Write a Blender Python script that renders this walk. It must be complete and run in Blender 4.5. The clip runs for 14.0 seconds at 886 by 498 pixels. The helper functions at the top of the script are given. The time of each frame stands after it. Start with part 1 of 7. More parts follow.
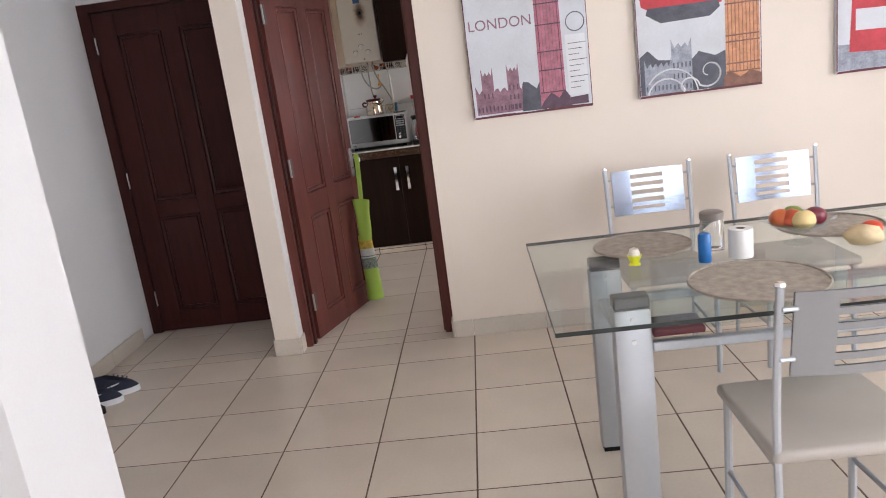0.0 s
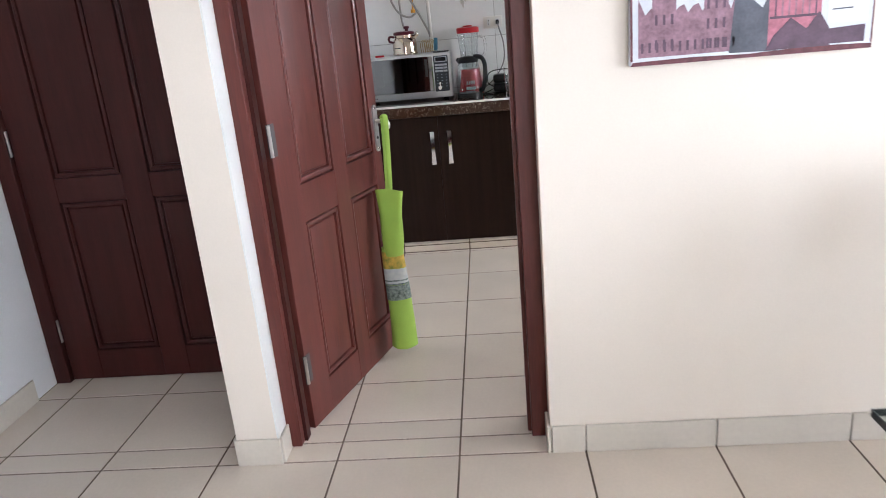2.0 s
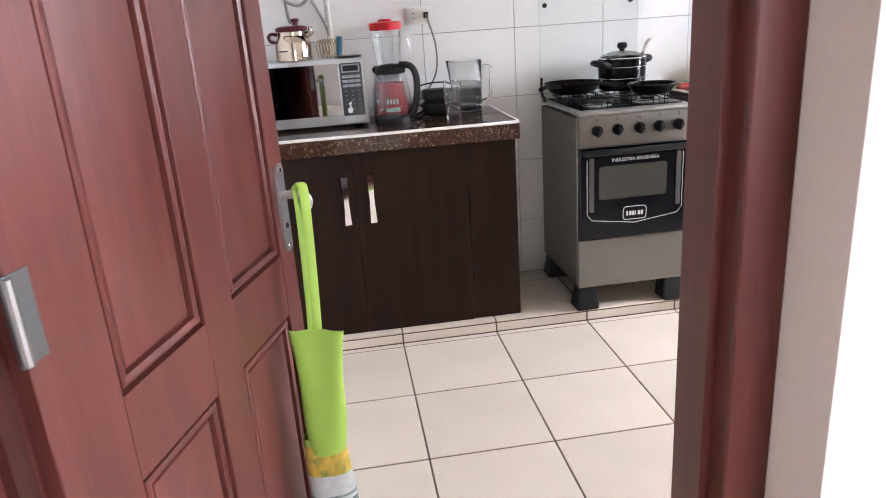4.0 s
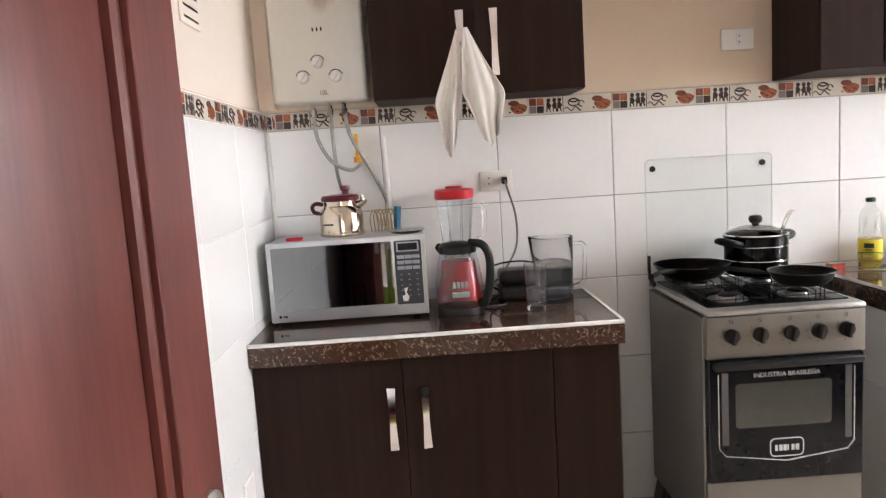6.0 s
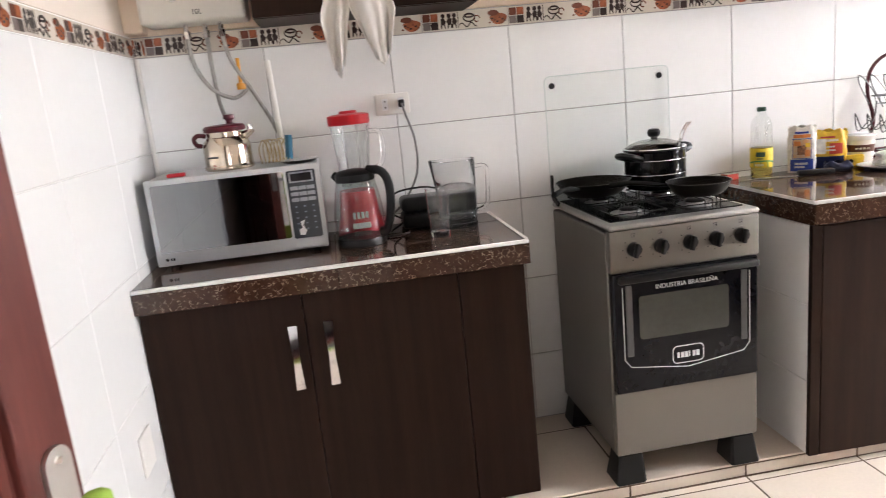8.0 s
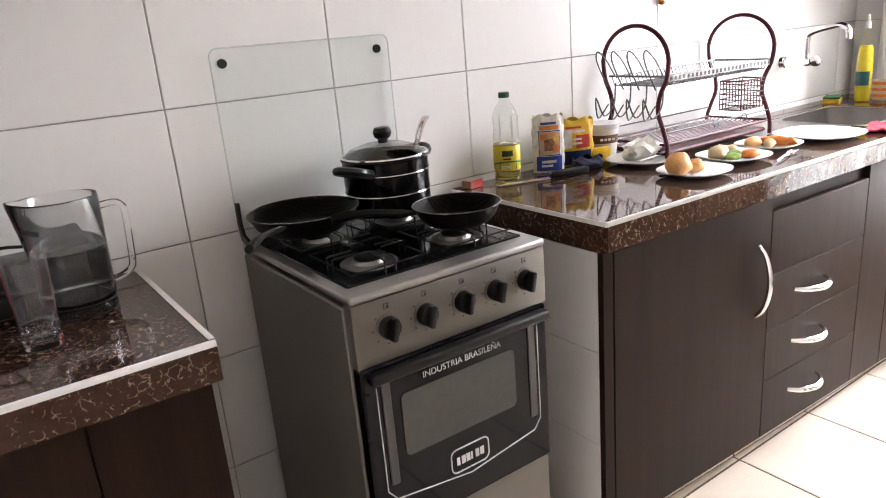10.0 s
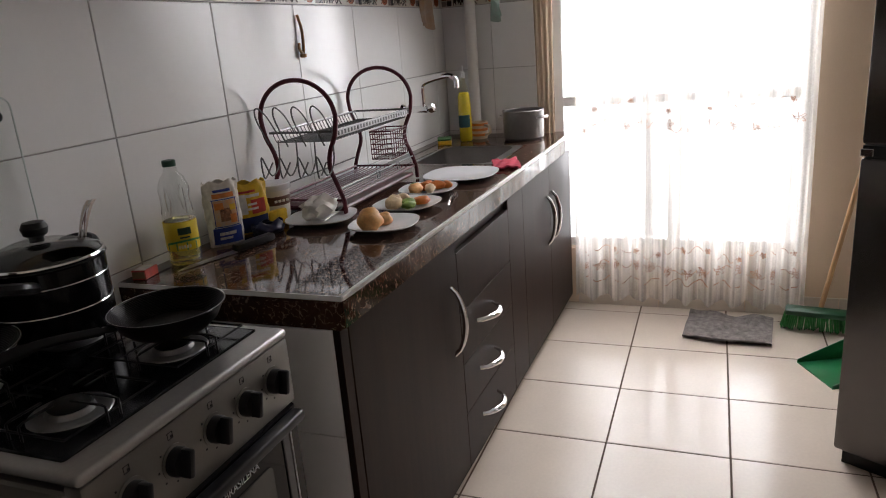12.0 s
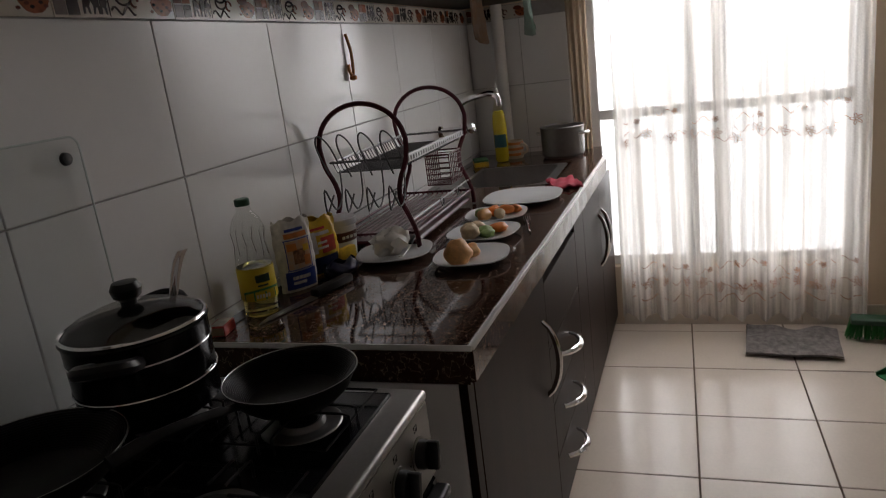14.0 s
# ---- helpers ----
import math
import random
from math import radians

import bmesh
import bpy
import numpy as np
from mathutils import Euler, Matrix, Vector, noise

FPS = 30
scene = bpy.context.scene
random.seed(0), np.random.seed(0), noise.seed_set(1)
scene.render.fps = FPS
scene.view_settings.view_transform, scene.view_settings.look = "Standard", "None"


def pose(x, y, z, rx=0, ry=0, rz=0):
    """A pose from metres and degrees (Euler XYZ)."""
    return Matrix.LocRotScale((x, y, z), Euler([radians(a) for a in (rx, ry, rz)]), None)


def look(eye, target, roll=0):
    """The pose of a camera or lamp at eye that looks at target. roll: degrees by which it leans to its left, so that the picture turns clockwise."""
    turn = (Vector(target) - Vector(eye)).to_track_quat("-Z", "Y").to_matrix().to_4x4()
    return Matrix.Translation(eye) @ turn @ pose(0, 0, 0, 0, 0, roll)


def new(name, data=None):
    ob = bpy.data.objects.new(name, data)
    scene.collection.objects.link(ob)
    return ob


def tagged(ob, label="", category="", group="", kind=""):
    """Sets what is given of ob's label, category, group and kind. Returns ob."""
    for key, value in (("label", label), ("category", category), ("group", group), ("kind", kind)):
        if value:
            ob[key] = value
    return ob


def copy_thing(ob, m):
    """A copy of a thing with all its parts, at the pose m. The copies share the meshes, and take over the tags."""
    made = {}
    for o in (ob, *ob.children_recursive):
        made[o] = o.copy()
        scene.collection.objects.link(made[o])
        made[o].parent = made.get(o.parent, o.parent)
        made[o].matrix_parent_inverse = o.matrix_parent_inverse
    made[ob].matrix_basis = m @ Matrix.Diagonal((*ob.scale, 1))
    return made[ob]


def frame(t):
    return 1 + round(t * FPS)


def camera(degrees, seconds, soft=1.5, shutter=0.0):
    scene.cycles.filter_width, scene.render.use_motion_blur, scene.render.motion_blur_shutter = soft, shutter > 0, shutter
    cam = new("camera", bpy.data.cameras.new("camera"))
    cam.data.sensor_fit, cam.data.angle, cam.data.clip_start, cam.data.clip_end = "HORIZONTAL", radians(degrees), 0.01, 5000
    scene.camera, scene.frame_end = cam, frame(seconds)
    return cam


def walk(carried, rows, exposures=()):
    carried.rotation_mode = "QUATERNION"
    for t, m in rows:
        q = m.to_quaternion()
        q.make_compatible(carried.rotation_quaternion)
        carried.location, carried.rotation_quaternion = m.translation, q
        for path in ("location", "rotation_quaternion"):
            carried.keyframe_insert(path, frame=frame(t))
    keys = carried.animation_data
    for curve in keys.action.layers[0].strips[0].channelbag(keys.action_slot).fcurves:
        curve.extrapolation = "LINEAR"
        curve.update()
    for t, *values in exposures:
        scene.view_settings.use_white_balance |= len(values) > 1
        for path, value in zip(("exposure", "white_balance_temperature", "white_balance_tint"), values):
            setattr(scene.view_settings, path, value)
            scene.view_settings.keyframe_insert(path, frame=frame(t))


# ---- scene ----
cam = camera(64.3, 14.0, soft=0.95, shutter=0.2)
PATH = [
    (0, (0.439, 1.47, 1.424), (0.306, 3.409, 0.948), -7.5),
    (0.5, (0.376, 1.9, 1.354), (0.246, 3.826, 0.833), -5.2),
    (1, (0.338, 2.373, 1.319), (0.214, 4.306, 0.821), -4.2),
    (1.5, (0.185, 2.779, 1.319), (-0.168, 4.677, 0.798), -4.9),
    (2, (0.056, 3.222, 1.33), (-0.095, 5.121, 0.721), -5.1),
    (2.5, (-0.098, 3.649, 1.331), (-0.337, 5.54, 0.726), -5.1),
    (2.7, (-0.167, 3.817, 1.302), (-0.349, 5.708, 0.675), -4.9),
    (4.8, (-0.274, 5.052, 1.311), (0.057, 6.934, 0.719), -4.1),
    (5, (-0.278, 5.167, 1.315), (-0.015, 7.07, 0.76), -4.3),
    (5.5, (-0.22, 5.327, 1.353), (0.025, 7.266, 0.93), -4.5),
    (6, (-0.135, 5.312, 1.393), (-0.095, 7.296, 1.144), -3.7),
    (6.5, (-0.132, 5.282, 1.386), (-0.176, 7.28, 1.298), -4.7),
    (7, (-0.121, 5.299, 1.381), (-0.187, 7.294, 1.257), -5.1),
    (7.5, (-0.107, 5.318, 1.325), (-0.076, 7.299, 1.052), -6.9),
    (8, (-0.095, 5.394, 1.339), (0.173, 7.327, 0.9), -5.8),
    (8.5, (-0.052, 5.591, 1.3), (0.637, 7.427, 0.907), -8.5),
    (8.7, (-0.046, 5.682, 1.303), (0.836, 7.416, 0.841), -7.0),
    (10.8, (0.225, 6.511, 1.37), (1.312, 8.077, 0.764), -4.7),
    (11, (0.224, 6.551, 1.373), (1.314, 8.121, 0.784), -4.3),
    (11.5, (0.18, 6.562, 1.398), (1.672, 7.772, 0.839), -7.1),
    (12, (0.123, 6.588, 1.393), (1.905, 7.292, 0.82), -4.5),
    (12.5, (0.113, 6.622, 1.398), (1.921, 7.326, 0.911), -5.2),
    (13, (0.151, 6.7, 1.388), (1.965, 7.422, 0.951), -4.6),
    (13.5, (0.245, 6.798, 1.387), (2.042, 7.588, 1.005), -7.3),
    (14, (0.207, 6.924, 1.395), (2.027, 7.571, 0.876), -7.2),
]
EXPOSURES = [
    (0, -0.62, 6500, 16), (0.5, -0.76, 6500, 16), (1.0, -0.8, 6400, 15), (1.5, -0.38, 6200, 14), (2.0, 0.06, 5950, 11), (2.7, -0.2, 6050, 14),
    (3.6, 0.4, 6000, 15), (4.8, 1.0, 6250, 16), (5.2, 1.0, 6350, 16), (6.0, 0.58, 6500, 15), (8.7, 0.52, 6500, 15), (10.8, 0.15, 6500, 16),
    (11.2, 0.08, 6500, 16), (11.6, -0.3, 6500, 16), (12.2, -2.1, 6700, 16), (13.0, -2.5, 6800, 16), (14, -2.6, 6800, 16)]
walk(cam, [(t, look(eye, target, roll)) for t, eye, target, roll in PATH], EXPOSURES)

# ---- light ----
world = bpy.data.worlds.new("sky")
scene.world = world
world.use_nodes = True
sky = world.node_tree.nodes.new("ShaderNodeTexSky")
sky.sky_type, sky.sun_disc, sky.sun_elevation, sky.sun_rotation = "NISHITA", False, radians(50), radians(60)
world.node_tree.links.new(sky.outputs[0], world.node_tree.nodes["Background"].inputs[0])
world.node_tree.nodes["Background"].inputs[1].default_value = 0.12
sun_data = bpy.data.lights.new("sun", "SUN")
sun_data.energy, sun_data.angle, sun_data.color = 2.0, radians(0.6), (1, 0.95, 0.88)
sun = new("sun", sun_data)
sun.matrix_world = look((0, 0, 10), (0.4, -0.9, 9.0))


def window_light(name, eye, target, wide, high, watts, colour, spread=180):
    data = bpy.data.lights.new(name, "AREA")
    data.shape, data.size, data.size_y, data.energy, data.color = "RECTANGLE", wide, high, watts, colour
    ob = new(name, data)
    data.spread = radians(spread)
    ob.matrix_world = look(eye, target)
    return ob


KITCHEN_LIGHT, DINING_LIGHT, SIDE_LIGHT = 128, 66, 66
window_light("kitchen_window_light", (3.80, 6.76, 1.30), (0, 6.66, -1.7), 1.1, 1.9, KITCHEN_LIGHT, (0.95, 0.975, 1.0), 140)
window_light("dining_window_light", (2.35, -1.62, 1.45), (2.0, 4, 0.2), 2.7, 1.7, DINING_LIGHT, (0.84, 0.91, 1.0))
window_light("side_window_light", (4.10, 2.2, 1.45), (0, 3.2, -0.8), 2.5, 1.7, SIDE_LIGHT, (0.84, 0.91, 1.0))


# ---- materials ----
def surface(name, colour, rough=0.5, metal=0.0, vary=0.12, scale=3.0, grain=60.0, stretch=(1, 1, 1), bump=0.1, depth=0.002,
            piece=0.0, coat=0.0, second=None, rough_vary=0.0, spec=0.5):
    """A painted, wooden, stone or metal surface with large stains, a fine grain and a little relief."""
    m = bpy.data.materials.new(name)
    m.use_nodes = True
    nt = m.node_tree
    b = nt.nodes["Principled BSDF"]
    add, link = nt.nodes.new, nt.links.new
    co, mp = add("ShaderNodeTexCoord"), add("ShaderNodeMapping")
    mp.inputs["Scale"].default_value = stretch
    link(co.outputs["Object"], mp.inputs["Vector"])
    n1, n2 = add("ShaderNodeTexNoise"), add("ShaderNodeTexNoise")
    n1.inputs["Scale"].default_value, n1.inputs["Detail"].default_value = scale, 5
    n2.inputs["Scale"].default_value, n2.inputs["Detail"].default_value = grain, 4
    for n in (n1, n2):
        link(mp.outputs[0], n.inputs["Vector"])
    mix = add("ShaderNodeMath")
    mix.operation = "MULTIPLY_ADD"
    link(n2.outputs["Fac"], mix.inputs[0])
    mix.inputs[1].default_value = 0.45
    link(n1.outputs["Fac"], mix.inputs[2])
    ramp = add("ShaderNodeMapRange")
    ramp.inputs["From Min"].default_value, ramp.inputs["From Max"].default_value = 0.45, 1.0
    link(mix.outputs[0], ramp.inputs["Value"])
    col = add("ShaderNodeMix")
    col.data_type = "RGBA"
    other = second or tuple(min(1, c * (1 + vary)) for c in colour)
    col.inputs["A"].default_value = (*[c * (1 - vary) for c in colour], 1)
    col.inputs["B"].default_value = (*other, 1)
    link(ramp.outputs[0], col.inputs["Factor"])
    out = col.outputs["Result"]
    if piece:
        info, hsv, rng = add("ShaderNodeObjectInfo"), add("ShaderNodeHueSaturation"), add("ShaderNodeMapRange")
        rng.inputs["To Min"].default_value, rng.inputs["To Max"].default_value = 1 - piece, 1 + piece
        link(info.outputs["Random"], rng.inputs["Value"])
        link(rng.outputs[0], hsv.inputs["Value"])
        link(out, hsv.inputs["Color"])
        out = hsv.outputs[0]
    link(out, b.inputs["Base Color"])
    b.inputs["Roughness"].default_value, b.inputs["Metallic"].default_value = rough, metal
    b.inputs["Coat Weight"].default_value, b.inputs["Coat Roughness"].default_value = coat, 0.08
    b.inputs["Specular IOR Level"].default_value = spec
    if rough_vary:
        rr = add("ShaderNodeMapRange")
        rr.inputs["To Min"].default_value, rr.inputs["To Max"].default_value = max(0.02, rough - rough_vary), rough + rough_vary
        link(n1.outputs["Fac"], rr.inputs["Value"])
        link(rr.outputs[0], b.inputs["Roughness"])
    if bump:
        bp = add("ShaderNodeBump")
        bp.inputs["Strength"].default_value, bp.inputs["Distance"].default_value = bump, depth
        link(mix.outputs[0], bp.inputs["Height"])
        link(bp.outputs[0], b.inputs["Normal"])
    return m


def clear(name, colour=(1, 1, 1), rough=0.0, ior=1.45):
    m = bpy.data.materials.new(name)
    m.use_nodes = True
    b = m.node_tree.nodes["Principled BSDF"]
    b.inputs["Base Color"].default_value = (*colour, 1)
    b.inputs["Transmission Weight"].default_value, b.inputs["Roughness"].default_value, b.inputs["IOR"].default_value = 1, rough, ior
    return m


def pane_glass(name, tint, gloss=0.02, least=0.03):
    """Thin flat glass: mostly clear, with a mirror-like gloss that grows towards a glancing view."""
    m = bpy.data.materials.new(name)
    m.use_nodes = True
    nt = m.node_tree
    nt.nodes.remove(nt.nodes["Principled BSDF"])
    a, g, mx, lw, rg = (nt.nodes.new(k) for k in ("ShaderNodeBsdfTransparent", "ShaderNodeBsdfGlossy", "ShaderNodeMixShader", "ShaderNodeLayerWeight", "ShaderNodeMapRange"))
    a.inputs[0].default_value = (*[c ** 0.5 for c in tint], 1)
    g.inputs["Roughness"].default_value = gloss
    lw.inputs["Blend"].default_value = 0.25
    rg.inputs["From Min"].default_value, rg.inputs["From Max"].default_value = 0.35, 1.0
    rg.inputs["To Min"].default_value, rg.inputs["To Max"].default_value = least, 0.45 + least
    nt.links.new(lw.outputs["Facing"], rg.inputs["Value"])
    nt.links.new(rg.outputs[0], mx.inputs[0])
    nt.links.new(a.outputs[0], mx.inputs[1])
    nt.links.new(g.outputs[0], mx.inputs[2])
    nt.links.new(mx.outputs[0], nt.nodes["Material Output"].inputs[0])
    return m


def sheer(name, colour, thin, dense, shade_streaks=0.0):
    """Thin cloth: part see-through, part glowing through; opacity noise paints folds' light and dark."""
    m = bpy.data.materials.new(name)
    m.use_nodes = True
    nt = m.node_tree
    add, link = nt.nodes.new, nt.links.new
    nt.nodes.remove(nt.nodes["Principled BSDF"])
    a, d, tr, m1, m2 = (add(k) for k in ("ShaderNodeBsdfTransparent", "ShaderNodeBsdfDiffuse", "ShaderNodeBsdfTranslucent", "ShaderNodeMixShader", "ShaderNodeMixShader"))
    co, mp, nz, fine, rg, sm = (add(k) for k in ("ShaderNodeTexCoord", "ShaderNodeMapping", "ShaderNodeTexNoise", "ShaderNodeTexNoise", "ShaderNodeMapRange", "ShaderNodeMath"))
    # upright noise bands imitate lit and shaded folds, apart from the mesh
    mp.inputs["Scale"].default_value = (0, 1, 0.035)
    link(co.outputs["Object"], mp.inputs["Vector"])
    nz.inputs["Scale"].default_value, nz.inputs["Detail"].default_value = shade_streaks or 9, 3
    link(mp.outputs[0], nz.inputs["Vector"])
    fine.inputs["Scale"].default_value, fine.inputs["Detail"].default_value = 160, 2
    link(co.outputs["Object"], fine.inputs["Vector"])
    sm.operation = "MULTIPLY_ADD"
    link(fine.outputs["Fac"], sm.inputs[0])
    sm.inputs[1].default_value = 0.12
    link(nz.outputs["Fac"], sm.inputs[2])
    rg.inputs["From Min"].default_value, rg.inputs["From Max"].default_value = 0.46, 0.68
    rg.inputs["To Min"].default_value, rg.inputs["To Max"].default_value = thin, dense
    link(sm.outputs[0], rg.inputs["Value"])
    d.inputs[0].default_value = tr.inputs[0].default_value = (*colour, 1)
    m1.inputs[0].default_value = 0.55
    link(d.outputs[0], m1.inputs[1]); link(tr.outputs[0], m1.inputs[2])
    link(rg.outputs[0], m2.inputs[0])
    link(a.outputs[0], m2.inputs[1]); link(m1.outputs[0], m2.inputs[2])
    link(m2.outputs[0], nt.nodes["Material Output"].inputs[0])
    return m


def glow(name, colour, strength):
    m = bpy.data.materials.new(name)
    m.use_nodes = True
    b = m.node_tree.nodes["Principled BSDF"]
    b.inputs["Base Color"].default_value = b.inputs["Emission Color"].default_value = (*colour, 1)
    b.inputs["Emission Strength"].default_value = strength
    return m


def veined(name, base, vein, rough=0.06):
    """Polished dark stone with pale crackled veins."""
    m = surface(name, base, rough, vary=0.3, scale=34, grain=150, bump=0.0, spec=0.42)
    nt = m.node_tree
    add, link = nt.nodes.new, nt.links.new
    b = nt.nodes["Principled BSDF"]
    old = b.inputs["Base Color"].links[0].from_socket
    co, vo, nz, ad, rg, mk, mx = (add(k) for k in ("ShaderNodeTexCoord", "ShaderNodeTexVoronoi", "ShaderNodeTexNoise", "ShaderNodeVectorMath", "ShaderNodeMapRange", "ShaderNodeMath", "ShaderNodeMix"))
    nz.inputs["Scale"].default_value, nz.inputs["Detail"].default_value = 70, 4
    link(co.outputs["Object"], nz.inputs["Vector"])
    ad.operation = "MULTIPLY_ADD"
    link(nz.outputs["Color"], ad.inputs[0])
    ad.inputs[1].default_value = (0.022, 0.022, 0.022)
    link(co.outputs["Object"], ad.inputs[2])
    vo.feature = "DISTANCE_TO_EDGE"
    vo.inputs["Scale"].default_value = 62
    link(ad.outputs[0], vo.inputs["Vector"])
    rg.inputs["From Min"].default_value, rg.inputs["From Max"].default_value = 0.0, 0.055
    rg.inputs["To Min"].default_value, rg.inputs["To Max"].default_value = 1, 0
    link(vo.outputs["Distance"], rg.inputs["Value"])
    mk.operation = "MULTIPLY"
    patch, some = add("ShaderNodeTexNoise"), add("ShaderNodeMapRange")
    patch.inputs["Scale"].default_value = 85
    link(co.outputs["Object"], patch.inputs["Vector"])
    some.inputs["From Min"].default_value, some.inputs["From Max"].default_value = 0.49, 0.56
    some.inputs["To Max"].default_value = 0.9
    link(patch.outputs["Fac"], some.inputs["Value"])
    link(rg.outputs[0], mk.inputs[0]); link(some.outputs[0], mk.inputs[1])
    mx.data_type = "RGBA"
    link(mk.outputs[0], mx.inputs["Factor"]); link(old, mx.inputs["A"])
    mx.inputs["B"].default_value = (*vein, 1)
    link(mx.outputs["Result"], b.inputs["Base Color"])
    return m


MAT_FLOOR = surface("floor_tile", (0.68, 0.590, 0.500), 0.19, vary=0.07, scale=2.5, grain=90, bump=0.03, piece=0.04, rough_vary=0.06)
MAT_GROUT = surface("dark_grout", (0.120, 0.080, 0.055), 0.9, vary=0.3, bump=0.3)
MAT_GROUT_PALE = surface("grey_grout", (0.36, 0.35, 0.34), 0.9, vary=0.2, bump=0.2)
MAT_CREAM = surface("cream_paint", (0.76, 0.672, 0.585), 0.6, vary=0.045, scale=1.3, grain=160, bump=0.12, depth=0.001)
MAT_WHITE_WALL = surface("off_white_paint", (0.76, 0.76, 0.77), 0.6, vary=0.05, scale=1.1, grain=160, bump=0.12, depth=0.001)
MAT_BEIGE = surface("beige_paint", (0.69, 0.555, 0.42), 0.6, vary=0.05, scale=1.3, grain=160, bump=0.1, depth=0.001)
MAT_CEILING = surface("white_ceiling_paint", (0.82, 0.81, 0.79), 0.7, vary=0.03, bump=0.1)
MAT_WALL_TILE = surface("glazed_white_tile", (0.80, 0.80, 0.79), 0.17, vary=0.02, scale=1.5, grain=42, bump=0.22, depth=0.002, piece=0.015)
MAT_MAHOGANY = surface("mahogany", (0.105, 0.027, 0.021), 0.36, vary=0.28, scale=3, grain=22, stretch=(9, 9, 0.7), bump=0.12, depth=0.001, rough_vary=0.06, spec=0.28)
# same wood as the mahogany above, with shade mixed into its colour
MAT_SHADED_MAHOGANY = surface("shaded_mahogany", (0.042, 0.0098, 0.008), 0.42, vary=0.3, scale=3, grain=22, stretch=(9, 9, 0.7), bump=0.1, depth=0.001, spec=0.2)
MAT_WENGE = surface("wenge_laminate", (0.021, 0.0102, 0.007), 0.44, vary=0.28, scale=2, grain=34, stretch=(16, 16, 0.6), bump=0.08, depth=0.0008, spec=0.10)
MAT_STONE = veined("polished_brown_stone", (0.050, 0.023, 0.015), (0.34, 0.25, 0.18), 0.06)
MAT_TRIM = surface("white_trim", (0.78, 0.77, 0.75), 0.3, vary=0.05, bump=0.02)
MAT_CHROME = surface("chrome", (0.83, 0.83, 0.84), 0.10, 1.0, vary=0.02, bump=0.0)
MAT_STEEL = surface("brushed_steel", (0.58, 0.57, 0.55), 0.30, 1.0, vary=0.06, grain=120, stretch=(1, 12, 12), bump=0.04)
MAT_DARK_STEEL = surface("dull_hinge_steel", (0.11, 0.11, 0.11), 0.45, 0.8, vary=0.15)
MAT_ALU = surface("aluminium", (0.66, 0.66, 0.66), 0.33, 1.0, vary=0.08, bump=0.03)
MAT_STOVE = surface("silver_grey_enamel", (0.180, 0.168, 0.148), 0.38, 0.5, vary=0.05, grain=200, bump=0.02)
MAT_BLACK = surface("black_plastic", (0.009, 0.009, 0.0095), 0.38, vary=0.2, bump=0.02, spec=0.3)
MAT_BLACK_GLOSS = surface("black_glass", (0.006, 0.006, 0.008), 0.05, vary=0.1, bump=0.0, spec=0.22)
MAT_BLACK_METAL = surface("black_enamel", (0.0045, 0.0045, 0.0055), 0.16, vary=0.2, bump=0.02, spec=0.25)
MAT_IRON = surface("cast_iron", (0.006, 0.0055, 0.005), 0.45, vary=0.3, grain=150, bump=0.25, spec=0.2)
MAT_SEASONED = surface("worn_nonstick_coating", (0.010, 0.008, 0.0065), 0.34, vary=0.5, scale=14, grain=150, bump=0.25, spec=0.18)
MAT_WHITE_PLASTIC = surface("white_plastic", (0.76, 0.74, 0.70), 0.35, vary=0.03, bump=0.01)
MAT_PORCELAIN = surface("white_porcelain", (0.78, 0.79, 0.80), 0.12, vary=0.02, bump=0.0)
MAT_LIME = surface("lime_green_cloth", (0.29, 0.44, 0.06), 0.75, vary=0.12, scale=6, grain=400, bump=0.3)
MAT_GLASS = clear("clear_glass")
MAT_WATER = clear("water", (0.92, 0.97, 0.98), 0, 1.33)
MAT_TABLE_GLASS = pane_glass("table_glass", (0.86, 0.92, 0.90))
MAT_GLASS_EDGE = surface("dark_green_glass_edge", (0.004, 0.010, 0.009), 0.3, vary=0.1, bump=0.0)
MAT_SILVER = surface("silver_lacquer", (0.44, 0.46, 0.49), 0.38, 0.4, vary=0.04, bump=0.02)
MAT_RED = surface("red_plastic", (0.46, 0.010, 0.018), 0.32, vary=0.08, bump=0.01, spec=0.3)
MAT_MAROON = surface("maroon_enamel", (0.080, 0.006, 0.013), 0.34, vary=0.15, bump=0.02, spec=0.3)


# ---- building helpers ----
def thing(name, x=0, y=0, z=0, label="", category="", group="", kind="", turn=0):
    ob = new(name)
    ob.matrix_basis = pose(x, y, z, 0, 0, turn)
    ob.empty_display_size = 0.05
    return tagged(ob, label, category, group, kind)


def mesh_of(name, bm, material, sharp=35):
    bmesh.ops.recalc_face_normals(bm, faces=bm.faces)
    me = bpy.data.meshes.new(name)
    bm.to_mesh(me)
    bm.free()
    me.shade_smooth()
    me.set_sharp_from_angle(angle=radians(sharp))
    for m in material if isinstance(material, (list, tuple)) else [material]:
        me.materials.append(m)
    return me


def part(name, bm, material, parent, label="", m=None, sharp=35):
    ob = new(name, mesh_of(name, bm, material, sharp))
    ob.parent = parent
    if m is not None:
        ob.matrix_basis = m
    return tagged(ob, label)


def solid(name, bm, material, label="", category="", group="", kind="", m=None, sharp=35):
    ob = new(name, mesh_of(name, bm, material, sharp))
    if m is not None:
        ob.matrix_basis = m
    return tagged(ob, label, category, group, kind)


